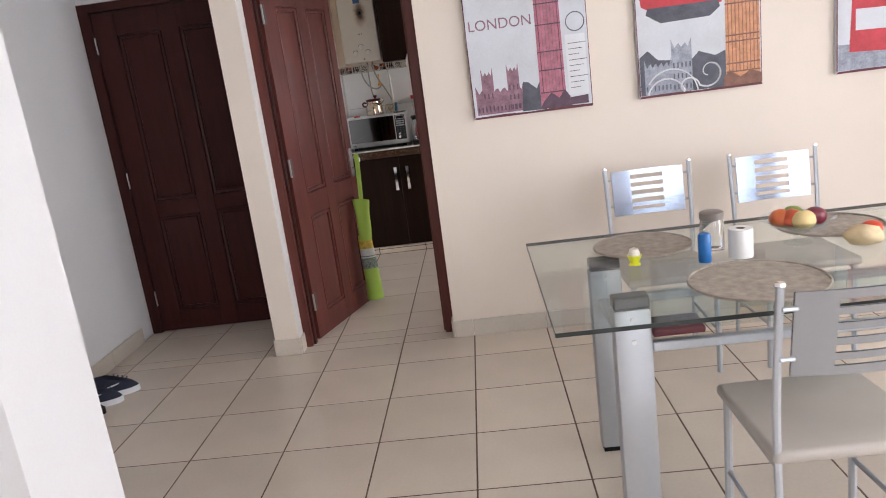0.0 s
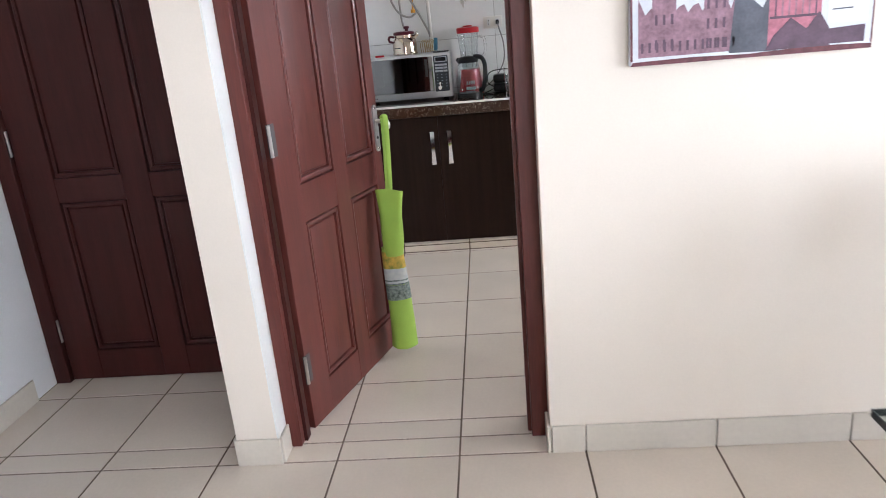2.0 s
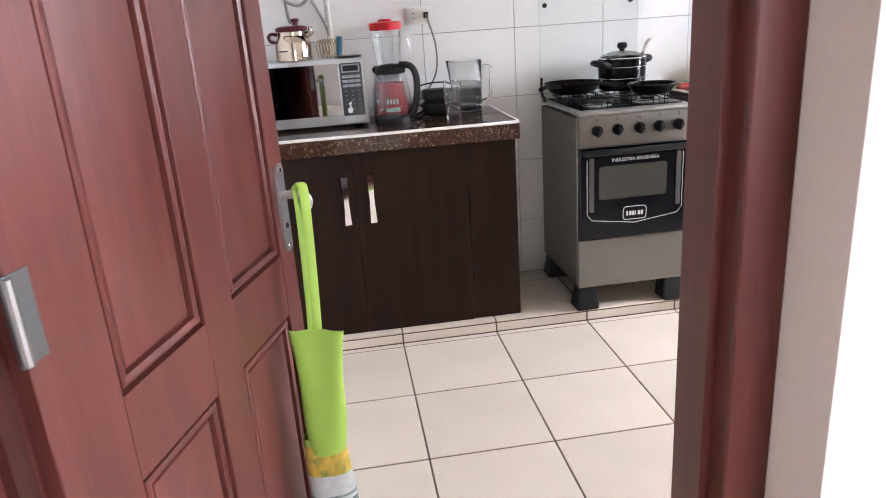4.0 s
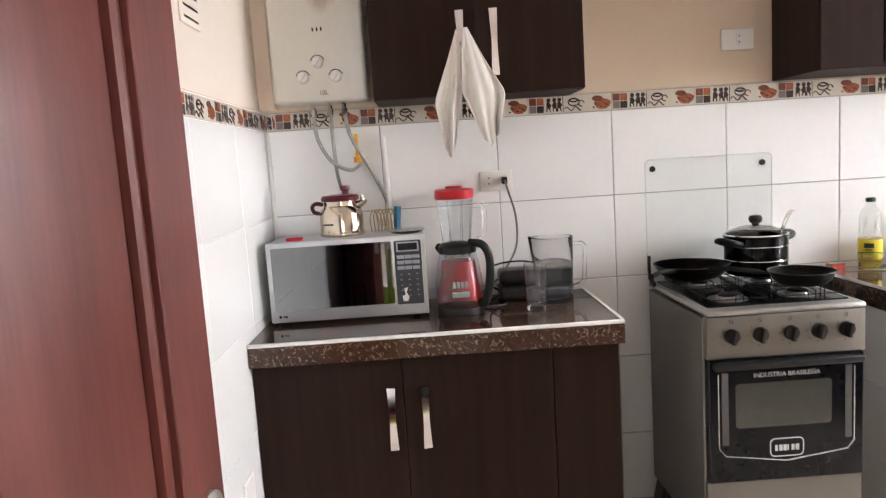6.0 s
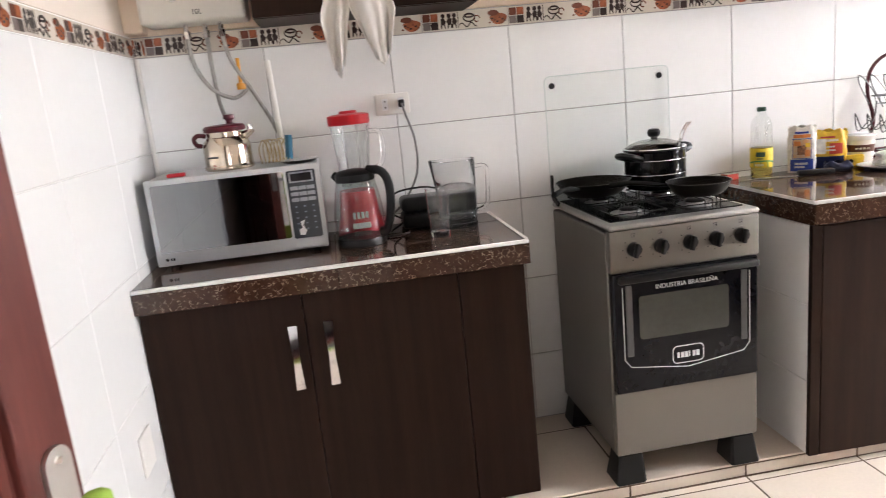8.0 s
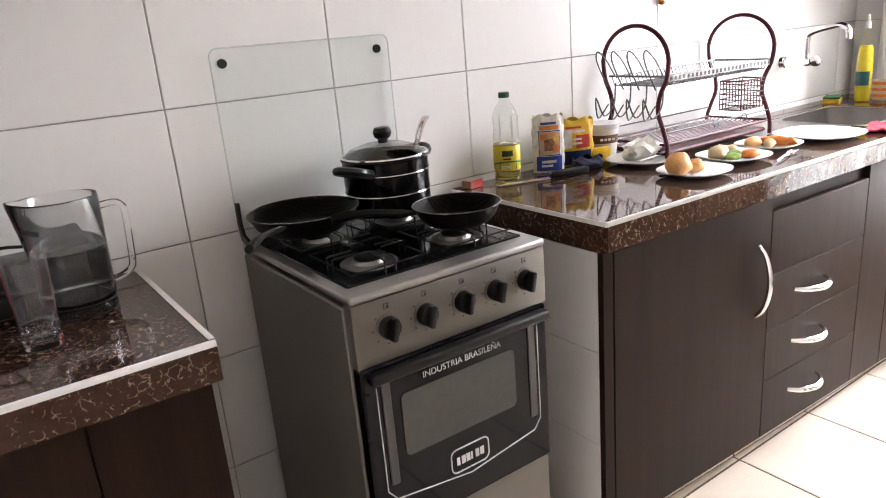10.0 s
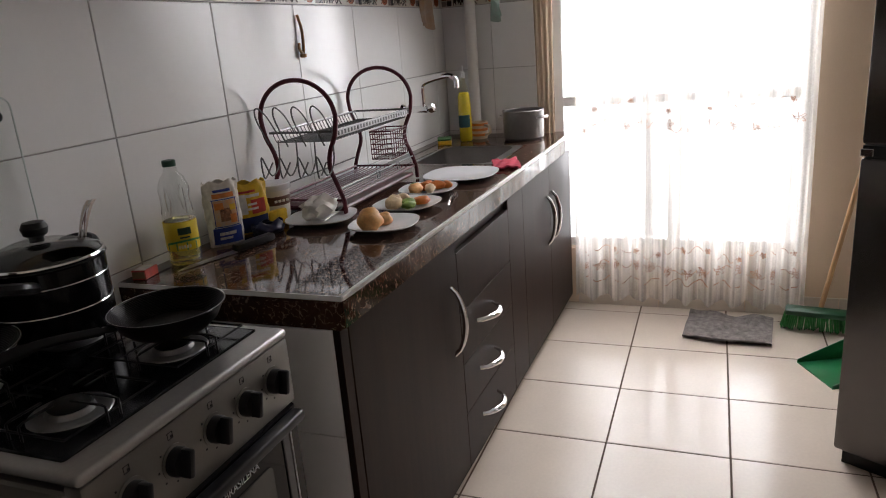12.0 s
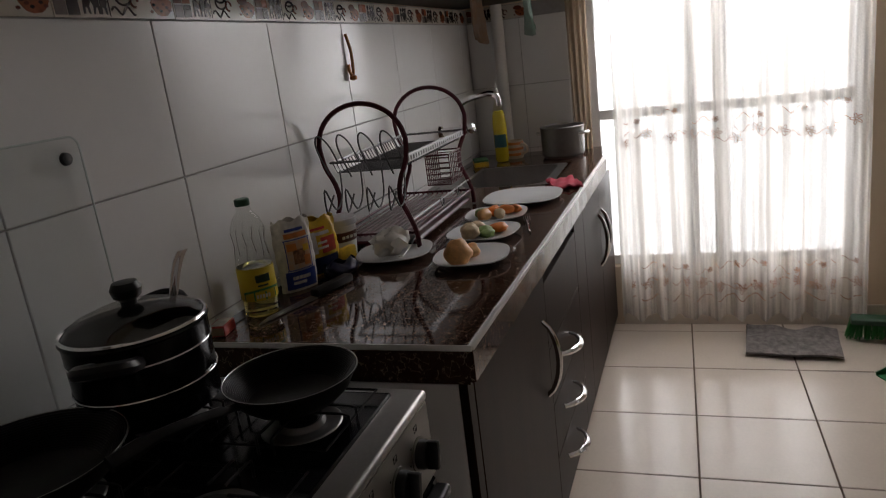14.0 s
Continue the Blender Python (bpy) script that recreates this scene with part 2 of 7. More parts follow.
def box(x0, y0, z0, x1, y1, z1, bevel=0.0, seg=1, bm=None):
    bm = bm or bmesh.new()
    r = bmesh.ops.create_cube(bm, size=1, matrix=Matrix.LocRotScale(((x0 + x1) / 2, (y0 + y1) / 2, (z0 + z1) / 2), None, (abs(x1 - x0), abs(y1 - y0), abs(z1 - z0))))
    if bevel:
        es = {e for v in r["verts"] for e in v.link_edges}
        bmesh.ops.bevel(bm, geom=list(es), offset=bevel, segments=seg, profile=0.5, affect="EDGES")
    return bm


def lathe(profile, seg=24, x=0, y=0, z=0, bm=None, sx=1.0, sy=1.0):
    """A body of revolution from (radius, height) pairs, bottom to top."""
    bm = bm or bmesh.new()
    rings = []
    for r, h in profile:
        if r < 1e-5:
            rings.append([bm.verts.new((x, y, z + h))])
        else:
            rings.append([bm.verts.new((x + sx * r * math.cos(2 * math.pi * i / seg), y + sy * r * math.sin(2 * math.pi * i / seg), z + h)) for i in range(seg)])
    for a, b in zip(rings, rings[1:]):
        for i in range(seg):
            k = (i + 1) % seg
            q = [a[i % len(a)], a[k % len(a)], b[k % len(b)], b[i % len(b)]]
            q = list(dict.fromkeys(q))
            if len(q) > 2:
                bm.faces.new(q)
    return bm


def tube(points, r, seg=8, closed=False, bm=None, flat=1.0):
    """A round or flattened rod along the points."""
    bm = bm or bmesh.new()
    pts = [Vector(p) for p in points]
    n = len(pts)
    rings, side = [], None
    for i, p in enumerate(pts):
        a = pts[(i - 1) % n] if closed or i else p
        b = pts[(i + 1) % n] if closed or i < n - 1 else p
        d = (b - a).normalized()
        if side is None:
            side = d.orthogonal().normalized()
        side = (side - d * side.dot(d)).normalized()
        up = d.cross(side)
        rad = r[i] if isinstance(r, (list, tuple)) else r
        rings.append([bm.verts.new(p + rad * (side * math.cos(2 * math.pi * k / seg) + up * flat * math.sin(2 * math.pi * k / seg))) for k in range(seg)])
    for i in range(n if closed else n - 1):
        a, b = rings[i], rings[(i + 1) % n]
        for k in range(seg):
            bm.faces.new((a[k], a[(k + 1) % seg], b[(k + 1) % seg], b[k]))
    if not closed:
        bm.faces.new(rings[0][::-1])
        bm.faces.new(rings[-1])
    return bm


def curve(points, steps=6):
    """A smooth line through the points."""
    p = [Vector(q) for q in points]
    p = [2 * p[0] - p[1]] + p + [2 * p[-1] - p[-2]]
    out = []
    for i in range(1, len(p) - 2):
        for s in range(steps):
            t = s / steps
            out.append(0.5 * (2 * p[i] + (p[i + 1] - p[i - 1]) * t + (2 * p[i - 1] - 5 * p[i] + 4 * p[i + 1] - p[i + 2]) * t * t + (3 * p[i] - p[i - 1] - 3 * p[i + 1] + p[i + 2]) * t ** 3))
    return out + [p[-2]]


def sheet(f, nu, nv, thick=0.0, bm=None):
    """A grid bent by f(u, v), given a thickness."""
    bm = bm or bmesh.new()
    g = [[bm.verts.new(f(i / nu, j / nv)) for j in range(nv + 1)] for i in range(nu + 1)]
    faces = [bm.faces.new((g[i][j], g[i + 1][j], g[i + 1][j + 1], g[i][j + 1])) for i in range(nu) for j in range(nv)]
    if thick:
        bmesh.ops.recalc_face_normals(bm, faces=faces)
        bmesh.ops.solidify(bm, geom=faces, thickness=thick)
    return bm


def outline(points, y0, y1, bm=None, axis="y"):
    """A flat shape, drawn in x and z (or x and y), of some thickness."""
    bm = bm or bmesh.new()
    put = (lambda p, d: (p[0], d, p[1])) if axis == "y" else (lambda p, d: (p[0], p[1], d)) if axis == "z" else (lambda p, d: (d, p[0], p[1]))
    a, b = [bm.verts.new(put(p, y0)) for p in points], [bm.verts.new(put(p, y1)) for p in points]
    bm.faces.new(a), bm.faces.new(b[::-1])
    for i in range(len(points)):
        k = (i + 1) % len(points)
        bm.faces.new((a[i], a[k], b[k], b[i]))
    return bm


def rounded(x0, z0, x1, z1, r, n=5):
    pts = []
    for cx, cz, s in ((x1 - r, z0 + r, -90), (x1 - r, z1 - r, 0), (x0 + r, z1 - r, 90), (x0 + r, z0 + r, 180)):
        pts += [(cx + r * math.cos(radians(s + 90 * i / n)), cz + r * math.sin(radians(s + 90 * i / n))) for i in range(n + 1)]
    return pts


def lettering(text, size, material, parent, m, name="lettering", label=""):
    data = bpy.data.curves.new(name, "FONT")
    data.body, data.size, data.align_x, data.align_y, data.extrude = text, size, "CENTER", "CENTER", 0.0004
    tmp = new(name, data)
    me = bpy.data.meshes.new_from_object(tmp.evaluated_get(bpy.context.evaluated_depsgraph_get()))
    bpy.data.objects.remove(tmp)
    me.materials.clear()
    me.materials.append(material)
    ob = new(name, me)
    ob.parent, ob.matrix_basis = parent, m
    return tagged(ob, label)


FACING = Euler((radians(90), 0, 0)).to_matrix().to_4x4()   # lettering that stands upright and faces the dining side


def wall(name, pieces, material, label):
    bm = bmesh.new()
    for p in pieces:
        box(*p, bm=bm)
    return solid(name, bm, material, label, "wall", kind="structure")


# ---- the place ----
WEST, EAST, SOUTH, NORTH, TOP = -1.86, 4.0, -1.5, 5.18, 2.5     # dining room
K_WEST, K_EAST, K_SOUTH, K_NORTH = -0.69, 3.62, 5.40, 7.875     # kitchen
PITCH, TILE_X, TILE_Y = 0.403, -0.105, 6.90

wall("wall_dining_north", [(0.189, NORTH, 0, EAST, K_SOUTH, TOP), (-0.689, NORTH, 2.12, 0.189, K_SOUTH, TOP)], MAT_CREAM, "cream painted wall between dining room and kitchen")
wall("wall_pillar", [(-0.829, NORTH, 0, -0.694, K_NORTH, TOP)], MAT_CREAM, "cream painted wall end beside the kitchen door")
wall("wall_recess", [(WEST, 5.90, 0, -0.829, 6.05, TOP), (WEST, 5.84, 2.10, -0.829, 5.90, TOP)], MAT_WHITE_WALL, "off-white wall around the closed door")
wall("wall_west", [(WEST - 0.15, SOUTH, 0, WEST, 6.05, TOP)], MAT_WHITE_WALL, "off-white painted wall with scuffs")
wall("wall_stub", [(WEST, 2.85, 0, -0.66, 3.19, TOP)], MAT_WHITE_WALL, "white wall end beside the entrance to the room")
wall("wall_south", [(WEST, SOUTH - 0.2, 0, 0.85, SOUTH, TOP), (3.85, SOUTH - 0.2, 0, EAST, SOUTH, TOP), (0.85, SOUTH - 0.2, 0, 3.85, SOUTH, 0.5), (0.85, SOUTH - 0.2, 2.3, 3.85, SOUTH, TOP)], MAT_CREAM, "cream wall with a wide window")
wall("wall_east", [(EAST, SOUTH, 0, EAST + 0.15, 0.8, TOP), (EAST, 3.6, 0, EAST + 0.15, K_SOUTH, TOP), (EAST, 0.8, 0, EAST + 0.15, 3.6, 0.5), (EAST, 0.8, 2.3, EAST + 0.15, 3.6, TOP)], MAT_CREAM, "cream painted dining room wall")
wall("wall_kitchen_north", [(-0.859, K_NORTH + 0.012, 0, K_EAST + 0.2, K_NORTH + 0.15, 1.6), (-0.859, K_NORTH, 1.6, K_EAST + 0.2, K_NORTH + 0.15, TOP)], MAT_BEIGE, "beige painted kitchen wall above white tiles")
wall("wall_kitchen_east", [(K_EAST, 7.33, 0, K_EAST + 0.2, K_NORTH, TOP), (K_EAST, K_SOUTH, 0, K_EAST + 0.2, 6.17, TOP), (K_EAST, 6.17, 0, K_EAST + 0.2, 7.33, 0.30), (K_EAST, 6.17, 2.30, K_EAST + 0.2, 7.33, TOP)], MAT_BEIGE, "beige wall around the kitchen window")
wall("wall_kitchen_west_paint", [(-0.694, K_SOUTH, 1.6, K_WEST, K_NORTH, TOP)], MAT_CREAM, "cream painted kitchen wall above tiles")
solid("door_reveal", box(-0.6945, NORTH + 0.001, 0, -0.6885, 5.2695, 2.119), MAT_TRIM, "white strip on the reveal beside the door frame", "trim", kind="structure")
ceiling = solid("ceiling", box(WEST - 0.15, SOUTH - 0.2, TOP, EAST + 0.15, 8.05, TOP + 0.12), MAT_CEILING, "plain white painted ceiling", "ceiling", kind="structure")
floor = solid("floor", box(WEST - 0.15, SOUTH - 0.2, -0.15, EAST + 0.15, 8.05, -0.0012), MAT_GROUT, "beige ceramic floor tiles with dark grout", "floor", kind="structure")
ground = solid("ground", box(-60, -60, -3.3, 60, 60, -3.2), surface("pale_ground", (0.35, 0.33, 0.30), 0.9, vary=0.2, scale=0.3), "pale ground far below the windows", "ground", kind="structure")
backdrop_mat = glow("bright_overcast_haze", (0.95, 0.98, 1.0), 8.0)
backdrop_east = solid("backdrop_east", box(9.0, -4.0, -3.2, 9.1, 14.0, 6.0), backdrop_mat, "pale bright haze outside the kitchen window", "backdrop", kind="structure")
backdrop_south = solid("backdrop_south", box(-6, -9.1, -3.2, 9, -9.0, 6.0), backdrop_mat, "pale bright haze outside the dining window", "backdrop", kind="structure")


def skirting(name, x0, y0, x1, y1, z=0.0):
    return solid(name, box(x0, y0, z, x1, y1, z + 0.095, 0.002), MAT_SKIRT, "beige ceramic tile skirting", "baseboard", kind="structure")


MAT_SKIRT = surface("skirting_tile", (0.58, 0.52, 0.45), 0.35, vary=0.08, scale=3, bump=0.03, piece=0.05)
# skirting pieces, one for each tile
for i in range(10):
    a = max(0.193, TILE_X + PITCH * (i + 0) + 0.002)
    b = min(EAST, TILE_X + PITCH * (i + 1) - 0.002)
    skirting("baseboard", a, NORTH - 0.011, b, NORTH - 0.001)
skirting("baseboard", 0.178, NORTH - 0.011, 0.188, 5.265)
skirting("baseboard", -0.835, NORTH - 0.011, -0.684, NORTH - 0.001)
skirting("baseboard", -0.686, NORTH, -0.677, 5.265)
skirting("baseboard", -0.841, NORTH, -0.830, 5.825)
for i in range(7):
    y = TILE_Y - PITCH * (i + 3)
    skirting("baseboard", WEST + 0.001, max(3.2, y - PITCH + 0.002), WEST + 0.011, min(5.84, y - 0.002))
for i in range(4):
    y = 7.22 - PITCH * i
    skirting("baseboard", K_EAST - 0.011, max(5.42, y - PITCH + 0.002), K_EAST - 0.001, y - 0.002)


def panel_leaf(parent, wide, high, mat, rows=((0.13, 0.72), (0.85, 1.90))):
    """A framed leaf with two columns of raised panels; hinge edge at x = 0, face towards -y."""
    t, st = 0.042, 0.135
    cols = ((st, wide * 0.477), (wide * 0.605, wide - 0.070))
    spans = [(0, st), (cols[0][1], cols[1][0]), (cols[1][1], wide)]
    for a, b in spans:
        part("stile", box(a, 0, 0, b, t, high, 0.0015), mat, parent)
    edges = [0] + [z for r in rows for z in r] + [high]
    for k in range(0, len(edges), 2):
        for a, b in cols:
            part("rail", box(a + 0.0005, 0.0008, edges[k], b - 0.0005, t - 0.0008, edges[k + 1]), mat, parent)
    for a, b in cols:
        for z0, z1 in rows:
            bm = bmesh.new()
            levels = ((0.0, 0.0015), (0.001, 0.015), (0.006, 0.015), (0.008, 0.004), (0.013, 0.0025), (0.021, 0.005), (0.022, 0.016), (0.027, 0.016), (0.031, 0.009), (0.046, 0.006))
            rings = [[bm.verts.new(p) for p in ((a + o, y, z0 + o), (b - o, y, z0 + o), (b - o, y, z1 - o), (a + o, y, z1 - o))] for o, y in levels]
            for r0, r1 in zip(rings, rings[1:]):
                for i in range(4):
                    bm.faces.new((r0[i], r0[(i + 1) % 4], r1[(i + 1) % 4], r1[i]))
            bm.faces.new(rings[-1])
            back = [bm.verts.new(p) for p in ((a, t - 0.012, z0), (b, t - 0.012, z0), (b, t - 0.012, z1), (a, t - 0.012, z1))]
            bm.faces.new(back)
            for i in range(4):
                bm.faces.new((rings[0][i], rings[0][(i + 1) % 4], back[(i + 1) % 4], back[i]))
            part("panel", bm, mat, parent, sharp=20)


def hinge(parent, x, y, z):
    h = part("hinge", box(x - 0.006, y, z - 0.052, x + 0.036, y + 0.003, z + 0.052), MAT_DARK_STEEL, parent, "steel butt hinge")
    part("knuckle", tube([(x, y - 0.003, z - 0.05), (x, y - 0.003, z + 0.05)], 0.006), MAT_STEEL, h)


# kitchen door with its frame
door_frame = thing("door_frame_1", -0.25, 5.27, 0, "mahogany door frame of the kitchen doorway", "door frame", kind="structure")
for a, b in ((-0.444, -0.395), (0.385, 0.439)):
    part("jamb", box(a, 0.0, 0, b, 0.13, 2.12, 0.002), MAT_MAHOGANY, door_frame)
part("lintel", box(-0.444, 0.001, 2.07, 0.439, 0.129, 2.119, 0.002), MAT_MAHOGANY, door_frame)
# hinge-side stop in the darkened copy, painting the shade by the leaf
part("stop", box(-0.395, 0.035, 0, -0.383, 0.075, 2.069), MAT_SHADED_MAHOGANY, door_frame)
part("stop", box(0.373, 0.035, 0, 0.385, 0.075, 2.069), MAT_MAHOGANY, door_frame)
door_1 = thing("door_1", -0.622, 5.372, 0.006, "open mahogany panelled door into the kitchen", "door", kind="structure", turn=72.5)
panel_leaf(door_1, 0.765, 2.04, MAT_MAHOGANY)
for z in (0.23, 1.02, 1.85):
    hinge(door_1, -0.005, -0.002, z)
plate = part("handle_plate", outline(rounded(0.716, 0.848, 0.752, 1.036, 0.0175, 6), -0.006, -0.0005), MAT_STEEL, door_1, "satin steel handle plate")
part("lever", tube(curve([(0.734, -0.004, 0.970), (0.734, -0.040, 0.970), (0.735, -0.052, 0.968), (0.736, -0.058, 0.958), (0.736, -0.056, 0.946), (0.735, -0.050, 0.940)], 5), 0.009), MAT_STEEL, plate)
part("keyhole", lathe([(0, 0), (0.006, 0), (0.006, 0.002), (0, 0.002)], 12), MAT_BLACK, plate, m=pose(0.734, -0.006, 0.905, 90))
for z in (0.862, 1.022):
    part("screw", lathe([(0, 0), (0.005, 0), (0.004, 0.002), (0, 0.002)], 10), MAT_CHROME, plate, m=pose(0.734, -0.006, z, 90))
part("latch", box(0.764, 0.010, 0.92, 0.768, 0.032, 1.06), MAT_STEEL, door_1)

# closed door in the recess; its dimness is put into the wood colour
door_2 = thing("door_2", -1.79, 5.85, 0.006, "closed mahogany panelled door, recess shade in its colour", "door", kind="structure")
panel_leaf(door_2, 0.86, 2.04, MAT_SHADED_MAHOGANY, rows=((0.13, 0.775), (0.87, 1.90)))
for z in (0.23, 1.02, 1.85):
    part("hinge", tube([(-0.004, -0.006, z - 0.05), (-0.004, -0.006, z + 0.05)], 0.006), MAT_STEEL, door_2)
frame_2 = thing("door_frame_2", -1.36, 5.83, 0, "mahogany door frame, recess shade in its colour", "door frame", kind="structure")
part("jamb", box(-0.499, 0.0, 0, -0.435, 0.068, 2.10, 0.002), MAT_SHADED_MAHOGANY, frame_2)
part("jamb", box(0.435, 0.0, 0, 0.529, 0.068, 2.10, 0.002), MAT_SHADED_MAHOGANY, frame_2)
part("lintel", box(-0.434, 0.001, 2.05, 0.434, 0.068, 2.10, 0.002), MAT_SHADED_MAHOGANY, frame_2)

# raised plinth of the kitchen units
PLINTH_Y, PLINTH_Z = 7.335, 0.052
plinth = solid("plinth", box(1.31, PLINTH_Y + 0.0012, 0, K_EAST, K_NORTH, PLINTH_Z - 0.0012, bm=box(K_WEST, PLINTH_Y + 0.0012, 0, 1.31, K_NORTH, PLINTH_Z - 0.0012)), MAT_GROUT, "low tiled plinth under the kitchen units", "plinth", kind="structure")
for i in range(-2, 10):
    a, b = max(K_WEST, TILE_X + PITCH * i) + 0.003, min(K_EAST, TILE_X + PITCH * (i + 1)) - 0.003
    if b > a:
        part("tile", box(a, PLINTH_Y, 0.003, b, PLINTH_Y + 0.010, PLINTH_Z - 0.0125, 0.0015), MAT_FLOOR, plinth)
        part("tile", box(a, PLINTH_Y, PLINTH_Z - 0.0075, b, K_NORTH - 0.13, PLINTH_Z, 0.0015), MAT_FLOOR, plinth)
        part("tile", box(a, K_NORTH - 0.124, PLINTH_Z - 0.0075, b, K_NORTH, PLINTH_Z, 0.0015), MAT_FLOOR, plinth)


# ---- kitchen units ----
def twisted_handle(parent, x, y, z0, z1):
    """A flat chrome pull, waisted in the middle."""
    n, bm = 12, bmesh.new()
    rows = []
    for i in range(n + 1):
        u = i / n
        w = 0.009 + 0.004 * abs(2 * u - 1)
        d = 0.024 + 0.006 * math.sin(math.pi * u)
        z = z0 + (z1 - z0) * u
        rows.append([bm.verts.new(p) for p in ((x - w, y - d + 0.004 * u, z), (x + w, y - d + 0.004 * (1 - u), z), (x + w, y - d + 0.006, z), (x - w, y - d + 0.006, z))])
    for a, b in zip(rows, rows[1:]):
        for k in range(4):
            bm.faces.new((a[k], a[(k + 1) % 4], b[(k + 1) % 4], b[k]))
    bm.faces.new(rows[0]), bm.faces.new(rows[-1])
    for z in (z0 + 0.012, z1 - 0.012):
        box(x - 0.005, y - 0.022, z - 0.005, x + 0.005, y, z + 0.005, bm=bm)
    part("handle", bm, MAT_CHROME, parent, "flat chrome pull handle")


def bow_handle(parent, p0, p1, y, rise=0.032):
    a, b = Vector((p0[0], y, p0[1])), Vector((p1[0], y, p1[1]))
    pts = []
    for i in range(13):
        u = i / 12
        pts.append(a.lerp(b, u) + Vector((0, -rise * math.sin(math.pi * u) ** 0.6, 0)))
    part("handle", tube(pts, [0.0075 + 0.003 * math.sin(math.pi * i / 12) for i in range(13)], 8, flat=0.7), MAT_CHROME, parent, "curved chrome bow handle")


def leaf(name, parent, x0, z0, x1, z1, y, mat, label=""):
    return part(name, box(x0 + 0.0015, y, z0 + 0.0015, x1 - 0.0015, y + 0.018, z1 - 0.0015, 0.0012), mat, parent, label)


# short unit with the microwave
unit = thing("base_cabinet", -0.135, 7.62, PLINTH_Z, "dark wenge laminate base cabinet with two doors", "cabinet")
part("body", box(-0.552, -0.224, 0, 0.555, 0.25, 0.765), MAT_WENGE, unit)
d = leaf("door", unit, -0.553, 0.0, -0.105, 0.765, -0.245, MAT_WENGE)
twisted_handle(d, -0.142, -0.245, 0.482, 0.676)
d = leaf("door", unit, -0.105, 0.0, 0.351, 0.765, -0.245, MAT_WENGE)
twisted_handle(d, -0.041, -0.245, 0.482, 0.676)
leaf("filler_panel", unit, 0.351, 0.0, 0.555, 0.765, -0.240, MAT_WENGE)


def worktop(name, x0, x1, y0, label, hole=None):
    top = thing(name, (x0 + x1) / 2, (y0 + K_NORTH) / 2, 0.834 if hole else 0.82, label, "worktop")
    ox, oy = (x0 + x1) / 2, (y0 + K_NORTH) / 2
    if hole:
        a, b, c, e = hole
        blocks = [(x0, y0, a, K_NORTH - 0.002), (b, y0, x1, K_NORTH - 0.002), (a, y0, b, c), (a, e, b, K_NORTH - 0.002)]
    else:
        blocks = [(x0, y0, x1, K_NORTH - 0.002)]
    bm = bmesh.new()
    for p, q, r, s in blocks:
        box(p + 0.001 - ox, q + 0.012 - oy, 0, r - ox - (0.012 if r == x1 and x1 < 1 else 0), s - oy, 0.060, bm=bm)
    bmesh.ops.translate(bm, verts=[v for v in bm.verts if v.co.z < 0.01], vec=(0, 0, -0.006 if hole else 0))
    part("slab", bm, MAT_STONE, top)
    for p, q, r, s in blocks:
        n = max(1, round((r - p) / 0.45))
        for i in range(n):
            u, v = p + (r - p) * i / n, p + (r - p) * (i + 1) / n
            part("tile", box(u + 0.0006 - ox, q + 0.010 - oy, 0.060, v - 0.0006 - ox, s - oy, 0.070, 0.0006), MAT_STONE, top)
    n = max(1, round((x1 - x0) / (0.155 if hole else 0.45)))
    lay = random.Random(7)
    for i in range(n):
        u, v = x0 + (x1 - x0) * i / n, x0 + (x1 - x0) * (i + 1) / n
        bm = box(u + 0.0006 - ox, y0 - oy, 0.0, v - 0.0006 - ox, y0 + 0.0115 - oy, 0.060, 0.0006)
        tilt, mid = lay.uniform(-0.016, 0.016), (u + v) / 2 - ox
        for p in bm.verts:
            p.co.y += tilt * (p.co.x - mid)
        part("edge_tile", bm, MAT_STONE, top)
    part("edge_trim", box(x0 - ox, y0 - 0.002 - oy, 0.0605, x1 - ox, y0 + 0.0095 - oy, 0.0715, 0.003, 2), MAT_TRIM, top, "white edge trim")
    return top, ox, oy


top_1, ox, oy = worktop("worktop", -0.688, 0.430, 7.345, "polished dark brown stone worktop with white edge trim")
part("edge_tile", box(0.4185 - ox, 7.358 - oy, 0.0, 0.4295 - ox, 7.87 - oy, 0.06), MAT_STONE, top_1)
part("edge_trim", box(0.4205 - ox, 7.356 - oy, 0.0705, 0.4318 - ox, 7.87 - oy, 0.0722, 0.0006), MAT_TRIM, top_1, "white edge trim")

# long unit with the sink
long_unit = thing("base_cabinet", 2.46, 7.60, PLINTH_Z, "long dark wenge base cabinet with drawers and doors", "cabinet")
LX, LY, FY = 2.46, 7.60, 7.300
part("body", box(1.322 - LX, 7.320 - LY, 0, 3.60 - LX, 7.86 - LY, 0.773), MAT_WENGE, long_unit)
for i, (u, v) in enumerate(((7.319, 7.63), (7.63, 7.865))):
    for k in range(3):
        part("side_tile", box(1.308 - LX, u + 0.001 - LY, 0.001 + 0.2575 * k, 1.3215 - LX, v - 0.001 - LY, 0.2575 * (k + 1) - 0.001, 0.001), MAT_WALL_TILE, long_unit, "glazed white side tile")
part("edge_strip", box(1.3065 - LX, 7.301 - LY, 0, 1.340 - LX, 7.3185 - LY, 0.773, 0.001), MAT_WENGE, long_unit)
d = leaf("door", long_unit, 1.341 - LX, 0, 1.985 - LX, 0.773, FY - LY, MAT_WENGE)
bow_handle(d, (1.925 - LX, 0.43), (1.925 - LX, 0.645), FY - LY, 0.038)
